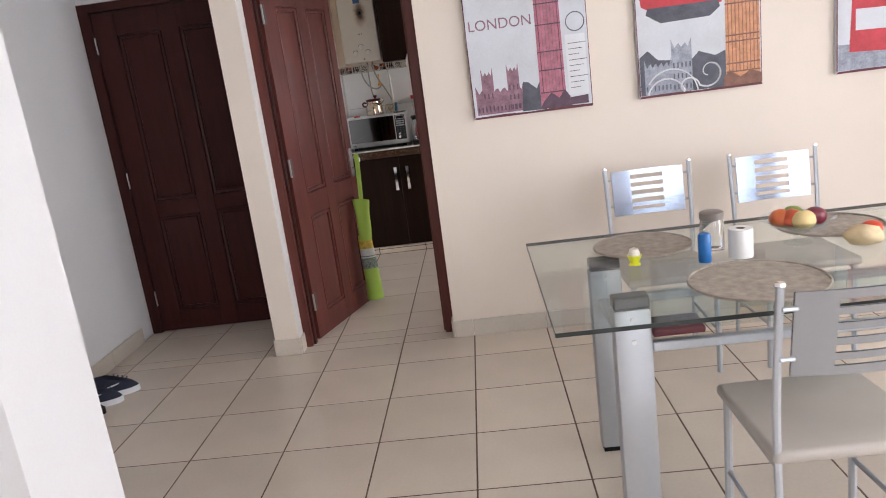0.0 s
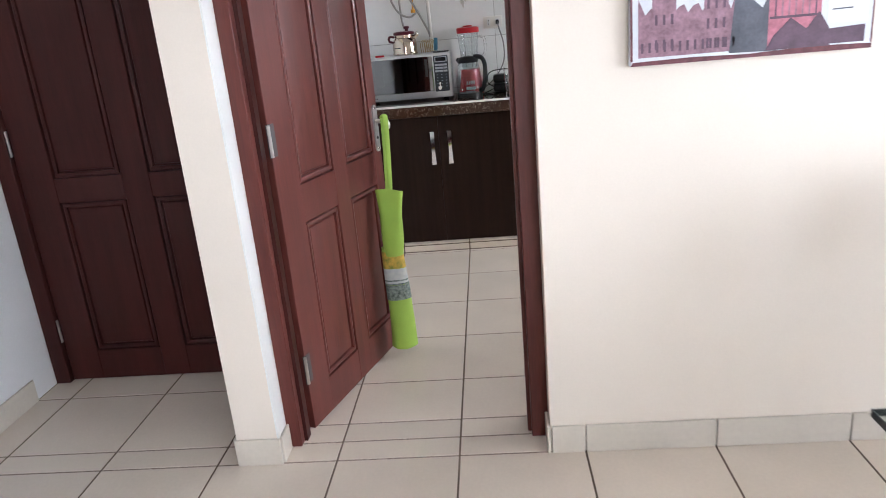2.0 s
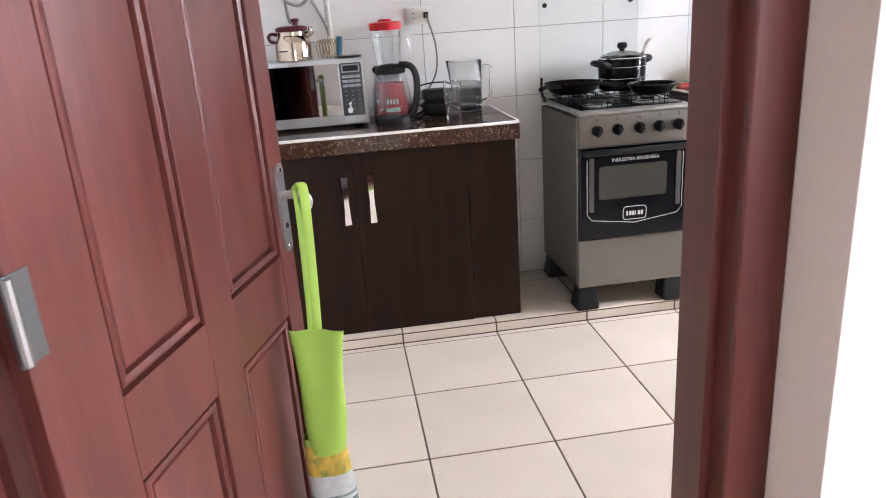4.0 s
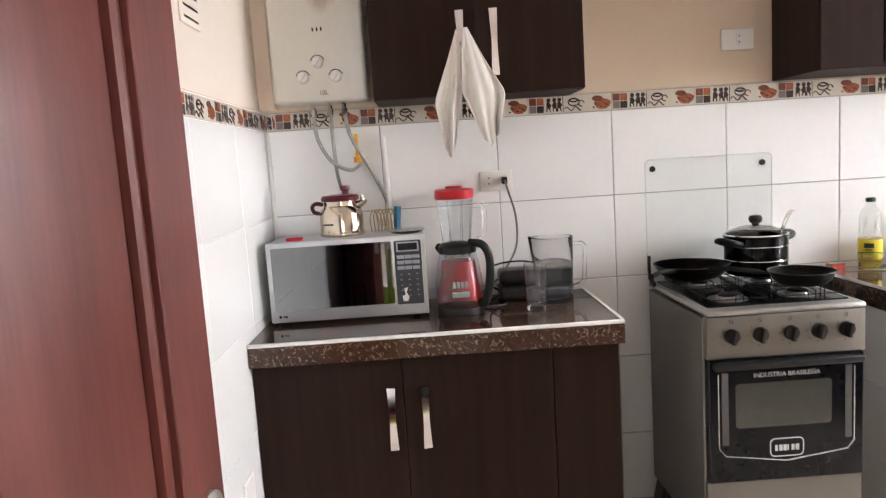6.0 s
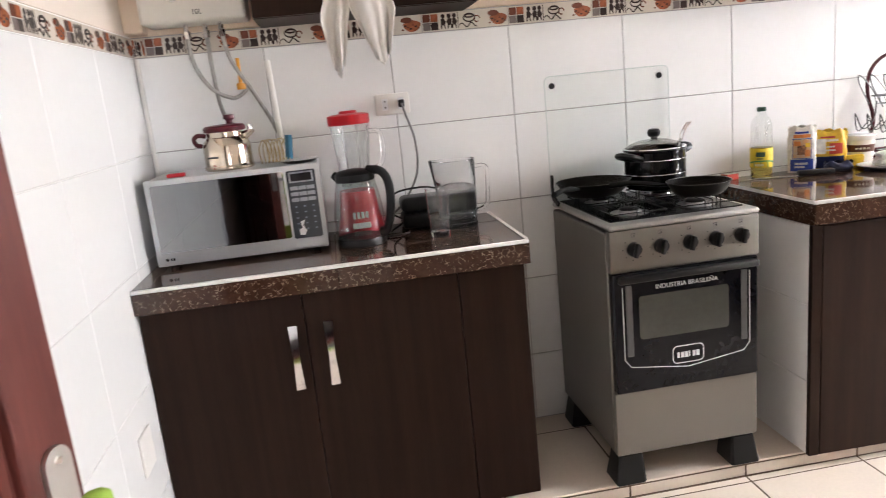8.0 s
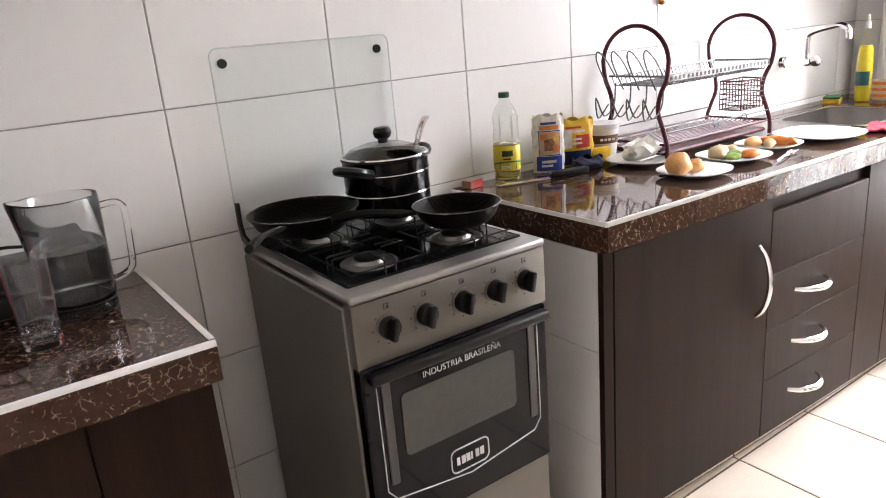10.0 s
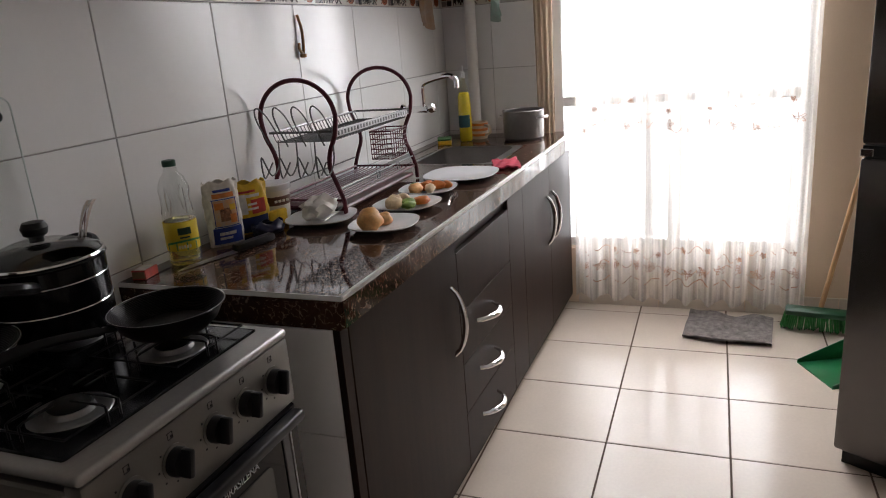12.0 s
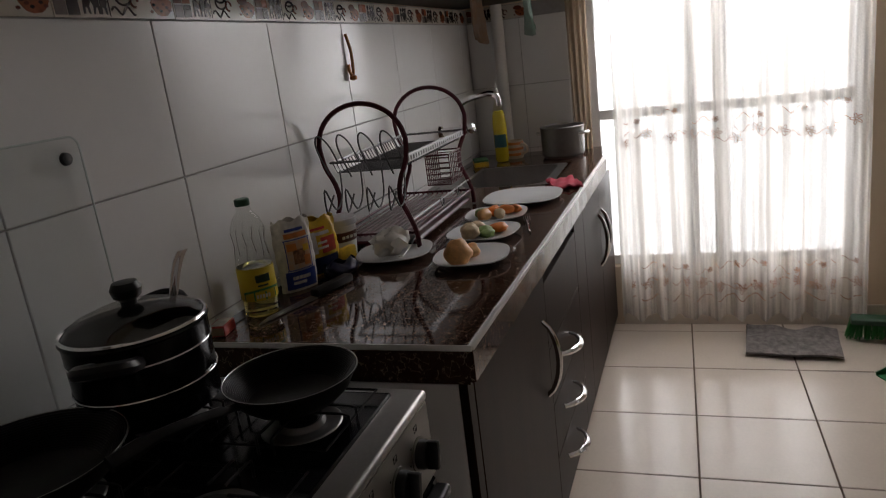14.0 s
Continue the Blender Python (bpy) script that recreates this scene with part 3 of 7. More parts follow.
for z0, z1 in ((0.0, 0.195), (0.195, 0.365), (0.365, 0.535), (0.535, 0.73)):
    d = leaf("drawer", long_unit, 1.985 - LX, z0, 2.52 - LX, z1, FY - LY, MAT_WENGE)
    if z1 < 0.7:
        bow_handle(d, (2.125 - LX, z1 - 0.076), (2.290 - LX, z1 - 0.076), FY - LY, 0.046)
leaf("filler_panel", long_unit, 2.52 - LX, 0, 2.72 - LX, 0.773, FY - LY, MAT_WENGE)
for a, b, h in ((2.72, 3.16, 3.11), (3.16, 3.60, 3.21)):
    d = leaf("door", long_unit, a - LX, 0, b - LX, 0.773, FY - LY, MAT_WENGE)
    bow_handle(d, (h - LX, 0.42), (h - LX, 0.64), FY - LY)
SINK = (2.76, 3.22, 7.40, 7.76)
top_2, ox, oy = worktop("worktop", 1.301, 3.612, 7.281, "long polished dark brown stone worktop with white trim", SINK)
part("edge_trim", box(1.2985 - ox, 7.283 - oy, 0.0605, 1.3005 - ox, 7.87 - oy, 0.0715), MAT_TRIM, top_2, "white edge trim")
part("edge_tile", box(1.2990 - ox, 7.284 - oy, 0.0, 1.3009 - ox, 7.87 - oy, 0.060), MAT_STONE, top_2)



def skew(t):
    """The long counter grows deeper towards the window: its front swings away from the wall."""
    done = set()
    for o in t.children_recursive:
        if o.data.name in done:
            continue
        done.add(o.data.name)
        for v in o.data.vertices:
            x, y = v.co.x + t.location.x, v.co.y + t.location.y
            v.co.y -= 0.0235 * max(0.0, x - 1.31) * (K_NORTH - y) / (K_NORTH - 7.28)


for t in (long_unit, top_2, plinth):
    skew(t)
for v in plinth.data.vertices:
    v.co.y -= 0.0235 * max(0.0, v.co.x - 1.31) * (K_NORTH - v.co.y) / (K_NORTH - 7.28)

# sink
sink = thing("kitchen_sink", 2.99, 7.58, 0.808, "stainless steel inset sink", "sink")
bm = bmesh.new()
outer, inner = rounded(-0.25, -0.20, 0.25, 0.20, 0.05), rounded(-0.215, -0.165, 0.215, 0.165, 0.06)
low = rounded(-0.19, -0.14, 0.19, 0.14, 0.06)
rings = [[bm.verts.new((p[0], p[1], z)) for p in r] for r, z in ((outer, 0.0925), (outer, 0.095), (inner, 0.0945), (inner, 0.088), (low, -0.06))]
for r0, r1 in zip(rings, rings[1:]):
    for i in range(len(r0)):
        k = (i + 1) % len(r0)
        bm.faces.new((r0[i], r0[k], r1[k], r1[i]))
bm.faces.new(rings[-1])
part("basin", bm, surface("dull_sink_steel", (0.27, 0.26, 0.25), 0.34, 1.0, vary=0.15, scale=9, grain=140, bump=0.05), sink)
part("drain", lathe([(0, 0.001), (0.03, 0.001), (0.035, 0.004), (0.04, 0.001)], 20, 0, 0, -0.06), MAT_CHROME, sink)

# upper cabinets
upper_1 = thing("wall_cabinet", 0.06, 7.74, 1.594, "dark wenge wall cabinet with two doors", "cabinet")
part("body", box(-0.338, -0.12, 0, 0.34, 0.134, 0.62), MAT_WENGE, upper_1)
d = leaf("door", upper_1, -0.339, 0, -0.005, 0.62, -0.14, MAT_WENGE)
twisted_handle(d, -0.053, -0.14, 0.055, 0.26)
d = leaf("door", upper_1, -0.005, 0, 0.341, 0.62, -0.14, MAT_WENGE)
twisted_handle(d, 0.053, -0.14, 0.055, 0.26)
MAT_WENGE_GLOSS = surface("glossy_wenge", (0.035, 0.023, 0.020), 0.16, vary=0.35, scale=2, grain=26, stretch=(0.8, 16, 16), bump=0.04)
upper_2 = thing("wall_cabinet", 2.33, 7.72, 1.60, "long glossy dark wall cabinet over the sink", "cabinet")
part("body", box(-1.19, -0.14, 0.0, 1.19, 0.154, 0.62), MAT_WENGE, upper_2)
part("filler_panel", box(-1.19, -0.160, 0, -0.99, -0.141, 0.62, 0.001), MAT_WENGE, upper_2)
for i, (a, b) in enumerate(((-0.985, -0.46), (-0.44, 0.02), (0.025, 0.30), (0.33, 0.76), (0.765, 1.19))):
    leaf("door", upper_2, a, 0.012, b, 0.62, -0.161, MAT_WENGE_GLOSS, "glossy dark cabinet door")

# stove
MAT_HOB = surface("worn_hob_steel", (0.34, 0.33, 0.315), 0.34, 0.8, vary=0.12, scale=8, grain=160, bump=0.05)
stove = thing("gas_stove", 0.8995, 7.325, PLINTH_Z, "silver-grey four-burner gas stove with black oven door", "stove")
S0, S1, SD = -0.2375, 0.2375, 0.52
part("body", box(S0, 0.02, 0.105, S1, SD, 0.823, 0.004), MAT_STOVE, stove)
part("drawer_front", box(S0, 0.0, 0.105, S1, 0.0195, 0.318, 0.003), MAT_STOVE, stove)
oven = part("oven_door", box(S0 + 0.004, -0.012, 0.320, S1 - 0.004, 0.0195, 0.703, 0.004), MAT_BLACK_GLOSS, stove, "black glass oven door")
MAT_OVEN_WINDOW = surface("smoked_glass", (0.055, 0.055, 0.047), 0.06, vary=0.2, bump=0.0)
part("oven_window", outline(rounded(-0.155, 0.49, 0.135, 0.628, 0.012), -0.0145, -0.0122), MAT_OVEN_WINDOW, oven)
part("oven_handle", box(-0.224, -0.040, 0.676, 0.224, -0.0125, 0.698, 0.007, 3), MAT_BLACK, oven, "flat black door handle")
MAT_PALE_PRINT = surface("pale_print", (0.62, 0.62, 0.62), 0.4, vary=0.05, bump=0)
for s in (-1, 1):
    part("print_line", tube([(s * 0.205, -0.0125, 0.66), (s * 0.205, -0.0125, 0.43), (s * 0.185, -0.0125, 0.405), (0, -0.0125, 0.380)], 0.0015, 5), MAT_PALE_PRINT, oven)
    part("ribbed_strip", box(s * 0.186 - 0.010, -0.0150, 0.44, s * 0.186 + 0.010, -0.0122, 0.665, 0.002), MAT_DARK_STEEL, oven)
part("badge", tube([(p[0], -0.0128, p[1]) for p in rounded(-0.05, 0.395, 0.05, 0.45, 0.014)], 0.0018, 5, closed=True), MAT_PALE_PRINT, oven)
for i, w in enumerate((0.010, 0.013, 0.013, 0.005, 0.012, 0.013)):
    part("badge_bar", box(-0.036 + 0.0125 * i, -0.0138, 0.412, -0.036 + 0.0125 * i + w * 0.75, -0.0122, 0.430), MAT_PALE_PRINT, oven)
lettering("INDUSTRIA BRASILE\u00d1A", 0.0195, MAT_PALE_PRINT, oven, pose(0, -0.0132, 0.650) @ FACING)
panel = part("control_panel", box(S0, -0.012, 0.705, S1, 0.0195, 0.834, 0.005, 2), MAT_STOVE, stove)
for i, x in enumerate((-0.1645, -0.0795, 0.0115, 0.0945, 0.1765)):
    part("knob_ring", lathe([(0.027, 0), (0.027, 0.002), (0.020, 0.003)], 24), MAT_STOVE, panel, m=pose(x, -0.012, 0.775, 90))
    k = part("knob", lathe([(0.0225, 0), (0.0225, 0.012), (0.020, 0.017), (0, 0.018)], 24), MAT_BLACK, panel, "black plastic knob", m=pose(x, -0.012, 0.775, 90))
    part("grip", box(-0.006, -0.022, 0.012, 0.006, 0.022, 0.034, 0.004, 2), MAT_BLACK, k, m=pose(0, 0, 0, 0, 0, -12))
    for j in range(5):
        a = 2.4 + 0.75 * j
        part("dial_dot", box(x + 0.033 * math.cos(a) - 0.0015, -0.0126, 0.775 + 0.033 * math.sin(a) - 0.0015, x + 0.033 * math.cos(a) + 0.0015, -0.0118, 0.775 + 0.033 * math.sin(a) + 0.0015), MAT_BLACK, panel)
    part("printed_mark", tube([(x - 0.005, -0.0122, 0.812), (x + 0.005, -0.0122, 0.812), (x + 0.005, -0.0122, 0.822), (x - 0.005, -0.0122, 0.822)], 0.0009, 4, closed=True), MAT_BLACK, panel)
    part("printed_mark", box(x + 0.0008, -0.0126, 0.8135, x + 0.004, -0.0118, 0.817), MAT_BLACK, panel)
for s in (-1, 1):
    for y in (0.035, SD - 0.06):
        foot = box(s * 0.19 - 0.038, y - 0.03, 0.0, s * 0.19 + 0.038, y + 0.05, 0.105, 0.006)
        for v in foot.verts:
            low = 1 - v.co.z / 0.105
            v.co.x += 0.34 * low * (v.co.x - s * 0.19) + s * 0.006 * low
            v.co.y += 0.30 * low * (v.co.y - y - 0.01)
        part("foot", foot, MAT_BLACK, stove, "flared black plastic foot")
part("hob_rim", box(S0 - 0.002, -0.014, 0.8345, S1 + 0.002, SD, 0.852, 0.008, 3), MAT_HOB, stove, "brushed steel hob rim")
hob = part("hob_tray", box(S0 + 0.022, 0.035, 0.8505, S1 - 0.022, SD - 0.02, 0.855, 0.004), MAT_BLACK_METAL, stove, "black enamel hob tray")
MAT_BURNER = surface("dull_burner_alloy", (0.26, 0.255, 0.25), 0.38, 0.9, vary=0.25, scale=20, bump=0.05)
for sx in (-0.11, 0.11):
    for y in (0.135, 0.37):
        b = part("burner", lathe([(0.060, 0), (0.058, 0.002), (0.050, 0.003), (0.046, 0.001), (0.036, 0.002), (0.033, 0.010), (0, 0.010)], 32, sx, y, 0.8555), MAT_BURNER, hob, "aluminium burner ring")
        part("burner_cap", lathe([(0.030, 0.010), (0.031, 0.013), (0.027, 0.016), (0, 0.017)], 24, sx, y, 0.8555), MAT_IRON, b)
    g = bmesh.new()
    z = 0.882
    for a, c in ((0.05, 0.235), (0.275, 0.47)):
        loop = [(sx - 0.085, a, z - 0.012), (sx + 0.085, a, z - 0.012), (sx + 0.085, c, z - 0.012), (sx - 0.085, c, z - 0.012)]
        tube(loop, 0.0022, 6, closed=True, bm=g)
        my = (a + c) / 2
        for q in (-0.012, 0.012):
            for p in ((sx - 0.085, my + q, -1, 0), (sx + 0.085, my + q, 1, 0), (sx + q, a, 0, -1), (sx + q, c, 0, 1)):
                e = (sx + p[2] * 0.028 + (q if p[2] == 0 else 0), my + p[3] * 0.028 + (q if p[3] == 0 else 0))
                tube([(p[0], p[1], z - 0.026), (p[0], p[1], z - 0.002), (p[0] - p[2] * 0.008, p[1] - p[3] * 0.008, z), (e[0], e[1], z)], 0.0022, 5, bm=g)
    part("pan_support", g, MAT_IRON, stove, "black wire pan support")
part("lid_hinge", outline([(SD - 0.075, 0.845), (SD - 0.020, 0.862), (SD - 0.010, 0.905), (SD - 0.013, 0.950), (SD - 0.026, 0.950), (SD - 0.024, 0.905), (SD - 0.034, 0.876), (SD - 0.085, 0.858)], S0 - 0.006, S0 + 0.002, axis="x"), MAT_BLACK, stove, "black lid hinge arm")

# glass splash panel
splash = thing("glass_splashback", 0.89, 7.862, 0.90, "clear glass splash panel fixed to the tiles", "splashback")
splash_pane = part("pane", outline(rounded(-0.224, 0.0, 0.24, 0.446, 0.02), -0.004, 0.002), pane_glass("splash_glass", (0.972, 0.99, 0.984), 0.02, 0.022), splash)
# pale opaque rim; the light caught by the glass edge is its colour
part("polished_edge", tube([(p[0], -0.001, p[1]) for p in rounded(-0.2245, -0.0005, 0.2405, 0.4465, 0.02)], 0.0017, 6, closed=True), surface("lit_glass_edge", (0.62, 0.68, 0.66), 0.12, vary=0.2, scale=9, bump=0), splash_pane, "pale glass edge with its lit look in the colour")
for x in (-0.199, 0.203):
    part("fixing", lathe([(0, 0), (0.011, 0), (0.010, 0.006), (0, 0.007)], 16), MAT_BLACK, splash, "black round fixing", m=pose(x, -0.004, 0.413, 90))

# ---- window, curtain ----
window_1 = thing("window_1", K_EAST + 0.06, 6.75, 0.30, "tall white framed kitchen window", "window", kind="structure")
MAT_FRAME = surface("white_window_frame", (0.70, 0.70, 0.70), 0.4, vary=0.05, bump=0.02)
for a, b in ((-0.578, -0.535), (0.535, 0.578), (-0.03, 0.03), (0.10, 0.14)):
    part("upright", box(-0.02, a, 0.002, 0.03, b, 1.998), MAT_FRAME, window_1)
for z in (0.002, 0.72, 1.30, 1.955):
    part("rail", box(-0.018, -0.534, z, 0.028, 0.534, z + 0.045), MAT_FRAME, window_1)
p = part("pane", box(0.004, -0.534, 0.046, 0.008, 0.534, 1.955), pane_glass("window_glass", (0.95, 0.97, 0.97)), window_1)
p.visible_shadow = False
window_2 = thing("window_2", 2.35, SOUTH - 0.10, 0.5, "wide dining room window with pale frame", "window", kind="structure")
for x in (-1.478, -0.75, 0.0, 0.75, 1.438):
    part("upright", box(x, -0.02, 0.002, x + 0.04, 0.02, 1.798), MAT_FRAME, window_2)
window_3 = thing("window_3", EAST + 0.075, 2.2, 0.5, "wide side window of the dining room", "window", kind="structure")
for y in (-1.398, -0.45, 0.41, 1.358):
    part("upright", box(-0.02, y, 0.002, 0.02, y + 0.04, 1.798), MAT_FRAME, window_3)
for z in (0.002, 0.6, 1.756):
    part("rail", box(-0.018, -1.398, z, 0.018, 1.398, z + 0.04), MAT_FRAME, window_3)
for z in (0.002, 0.6, 1.756):
    part("rail", box(-1.478, -0.018, z, 1.478, 0.018, z + 0.04), MAT_FRAME, window_2)


def fold(y, z):
    """How far the curtain swings out at a height and a place along the rail."""
    k = 0.6 + 0.4 * (1 - min(1, z / 2.2))
    return k * (0.022 * math.sin(y * 58 + 1.2 * math.sin(y * 9)) + 0.012 * math.sin(y * 131 + 0.7))


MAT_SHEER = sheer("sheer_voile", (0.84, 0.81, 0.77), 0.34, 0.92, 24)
curtain = thing("curtain", 3.515, 6.70, 0.075, "sheer white curtain with embroidered brown flowers", "curtain")
bm = bmesh.new()
Y0, Y1 = -0.52, 0.50
def drape(u, v):
    y, z = Y0 + (Y1 - Y0) * u, 2.33 * v
    hem = 0.012 * math.sin(u * 60) * (1 - v) ** 8
    return (fold(y, z), y + 0.03 * (1 - v) * (u - 0.5), z + hem)
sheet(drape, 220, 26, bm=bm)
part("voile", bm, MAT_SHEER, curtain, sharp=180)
side = thing("curtain", 3.56, 7.350, 0.90, "gathered beige side curtain beside the window", "curtain")
def gathered(u, v):
    y = -0.055 + 0.11 * u
    return (0.016 * math.sin(u * 22) * (0.6 + 0.4 * v), y * (0.7 + 0.3 * v), 1.50 * v)
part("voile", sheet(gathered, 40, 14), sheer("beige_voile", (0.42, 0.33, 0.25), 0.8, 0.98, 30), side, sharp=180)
rail = solid("curtain_rail", tube([(3.515, 6.08, 2.42), (3.515, 7.46, 2.42)], 0.012), MAT_STEEL, "steel curtain rail above the window", "curtain rail")

# ---- fridge ----
fridge = thing("refrigerator", 2.36, 6.20, 0, "dark silver two-door refrigerator standing askew", "refrigerator", turn=240)
MAT_FRIDGE = surface("dark_fridge_steel", (0.13, 0.12, 0.115), 0.26, 0.85, vary=0.06, grain=140, bump=0.02)
part("body", box(0.004, 0.066, 0.04, 0.566, 0.54, 1.42, 0.008), MAT_FRIDGE, fridge)
part("door", box(0.0, 0.0, 0.055, 0.57, 0.060, 0.985, 0.012, 2), MAT_FRIDGE, fridge, "dark silver fridge door")
part("freezer_door", box(0.0, 0.0, 1.020, 0.57, 0.060, 1.43, 0.012, 2), MAT_FRIDGE, fridge, "dark silver freezer door")
part("seal", box(0.010, 0.0605, 0.06, 0.56, 0.0655, 1.42), MAT_BLACK, fridge)
# black filler puts in the shade of the open gap between the doors
part("gap_strip", box(0.004, 0.006, 0.987, 0.566, 0.058, 1.018), MAT_BLACK, fridge)
part("hinge_plate", box(0.002, -0.004, 0.990, 0.035, 0.0055, 1.010, 0.001), MAT_CHROME, fridge, "steel hinge plate")
part("base_grille", box(0.02, 0.03, 0.0, 0.55, 0.52, 0.04), MAT_BLACK, fridge)

# ---- dining table and chairs ----
table = thing("dining_table", 1.38, 3.66, 0, "dining table with glass top and silver legs", "table")
glass_top = part("tabletop", box(-0.80, -0.485, 0.738, 0.80, 0.485, 0.750), MAT_TABLE_GLASS, table, "clear glass tabletop")
for a, b, c, e in ((-0.8015, -0.4865, -0.800, 0.4865), (0.800, -0.4865, 0.8015, 0.4865), (-0.8, -0.4865, 0.8, -0.485), (-0.8, 0.485, 0.8, 0.4865)):
    part("glass_edge", box(a, b, 0.738, c, e, 0.750), MAT_GLASS_EDGE, glass_top, "dark green glass edge")
MAT_BRACKET = surface("dark_grey_bracket", (0.07, 0.075, 0.085), 0.4, 0.3, vary=0.1)
for sx in (-1, 1):
    for sy in (-0.21, 0.21):
        lg = part("leg", box(sx * 0.555 - 0.055, sy - 0.03, 0.015, sx * 0.555 + 0.055, sy + 0.03, 0.70, 0.010, 2), MAT_SILVER, table, "flat silver leg")
        part("foot", box(sx * 0.555 - 0.05, sy - 0.025, 0.0, sx * 0.555 + 0.05, sy + 0.025, 0.015), MAT_BLACK, lg)
        part("support_pad", box(sx * 0.555 - 0.052, sy - 0.028, 0.701, sx * 0.555 + 0.052, sy + 0.028, 0.7375, 0.004), MAT_BRACKET, lg, "dark grey glass bracket")
        for z in (0.60, 0.67):
            part("bolt", lathe([(0, 0), (0.008, 0), (0.007, 0.003), (0, 0.003)], 10), MAT_STEEL, lg, m=pose(sx * 0.555, sy - 0.03, z, 90))
    part("end_bar", box(sx * 0.555 - 0.03, -0.18, 0.57, sx * 0.555 + 0.03, 0.18, 0.60, 0.004), MAT_SILVER, table)
part("stretcher", box(-0.50, -0.235, 0.56, 0.50, -0.205, 0.59, 0.004), MAT_SILVER, table)
part("stretcher", box(-0.50, 0.205, 0.56, 0.50, 0.235, 0.59, 0.004), MAT_SILVER, table)
MAT_GREY_PAINT = surface("grey_enamel", (0.27, 0.27, 0.28), 0.42, 0.2, vary=0.04, bump=0.02)
MAT_SEAT = surface("grey_beige_vinyl", (0.42, 0.38, 0.34), 0.5, vary=0.08, scale=5, grain=300, bump=0.2)
CHAIR_TOP = 0.895
MAT_BACK = surface("brushed_mirror_steel", (0.27, 0.31, 0.39), 0.20, 1.0, vary=0.14, scale=5, grain=120, stretch=(1, 1, 10), bump=0.03)
chair = thing("dining_chair", 1.21, 4.59, 0, "silver metal dining chair with slatted back and beige seat", "chair", "chairs round the table")
part("seat", box(-0.20, -0.20, 0.435, 0.20, 0.19, 0.470, 0.014, 3), MAT_SEAT, chair, "grey-beige padded seat")
for sx in (-1, 1):
    part("leg", tube([(sx * 0.18, -0.175, 0.0), (sx * 0.175, -0.175, 0.44)], 0.0125), MAT_SILVER, chair)
    part("post", tube(curve([(sx * 0.185, 0.20, 0.0), (sx * 0.185, 0.175, 0.42), (sx * 0.19, 0.185, 0.62), (sx * 0.195, 0.222, CHAIR_TOP)], 5), 0.013, flat=0.7), MAT_SILVER, chair)
    part("side_rail", tube([(sx * 0.175, -0.17, 0.425), (sx * 0.183, 0.17, 0.425)], 0.010), MAT_SILVER, chair)
    part("stretcher", tube([(sx * 0.178, -0.17, 0.20), (sx * 0.185, 0.185, 0.20)], 0.008), MAT_SILVER, chair)
def back_y(x, z):
    return 0.184 + 0.14 * (z - 0.615) + 0.022 * math.cos(x * 8)


def back_piece(nm, x0, x1, z0, z1, lb=""):
    p = part(nm, sheet(lambda u, v: (x0 + (x1 - x0) * u, back_y(x0 + (x1 - x0) * u, z0 + (z1 - z0) * v), z0 + (z1 - z0) * v), 8, 3, 0.003), MAT_BACK, chair, lb)
    part("back_cover", sheet(lambda u, v: (x0 + (x1 - x0) * u, back_y(x0 + (x1 - x0) * u, z0 + (z1 - z0) * v) + 0.0045, z0 + (z1 - z0) * v), 8, 3, 0.002), MAT_GREY_PAINT, p, "grey painted back")


for a, b in ((-0.166, -0.076), (0.076, 0.166)):
    back_piece("back_plate", a, b, 0.668, CHAIR_TOP - 0.018, "mirror-bright back plate")
step = (CHAIR_TOP - 0.018 - 0.668 - 0.022) / 5
for i in range(6):
    back_piece("slat", -0.076, 0.076, 0.668 + step * i, 0.668 + step * i + (0.022 if i in (0, 5) else 0.017))
for s_x in (-1, 1):
    for z in (0.715, CHAIR_TOP - 0.055):
        part("bracket", tube([(s_x * 0.160, back_y(0.16, z) + 0.006, z), (s_x * 0.192, back_y(0.19, z) + 0.010, z)], 0.006, 6), MAT_SILVER, chair)
    part("post_cap", lathe([(0, 0), (0.013, 0), (0.012, 0.006), (0, 0.008)], 12, s_x * 0.195, 0.222, CHAIR_TOP), MAT_CHROME, chair)
copy_thing(chair, pose(1.785, 4.585, 0, 0, 0, 0))
copy_thing(chair, pose(1.240, 3.175, 0, 0, 0, 181))
copy_thing(chair, pose(1.80, 3.165, 0, 0, 0, 179))


# ---- kitchen: fixtures on the walls ----


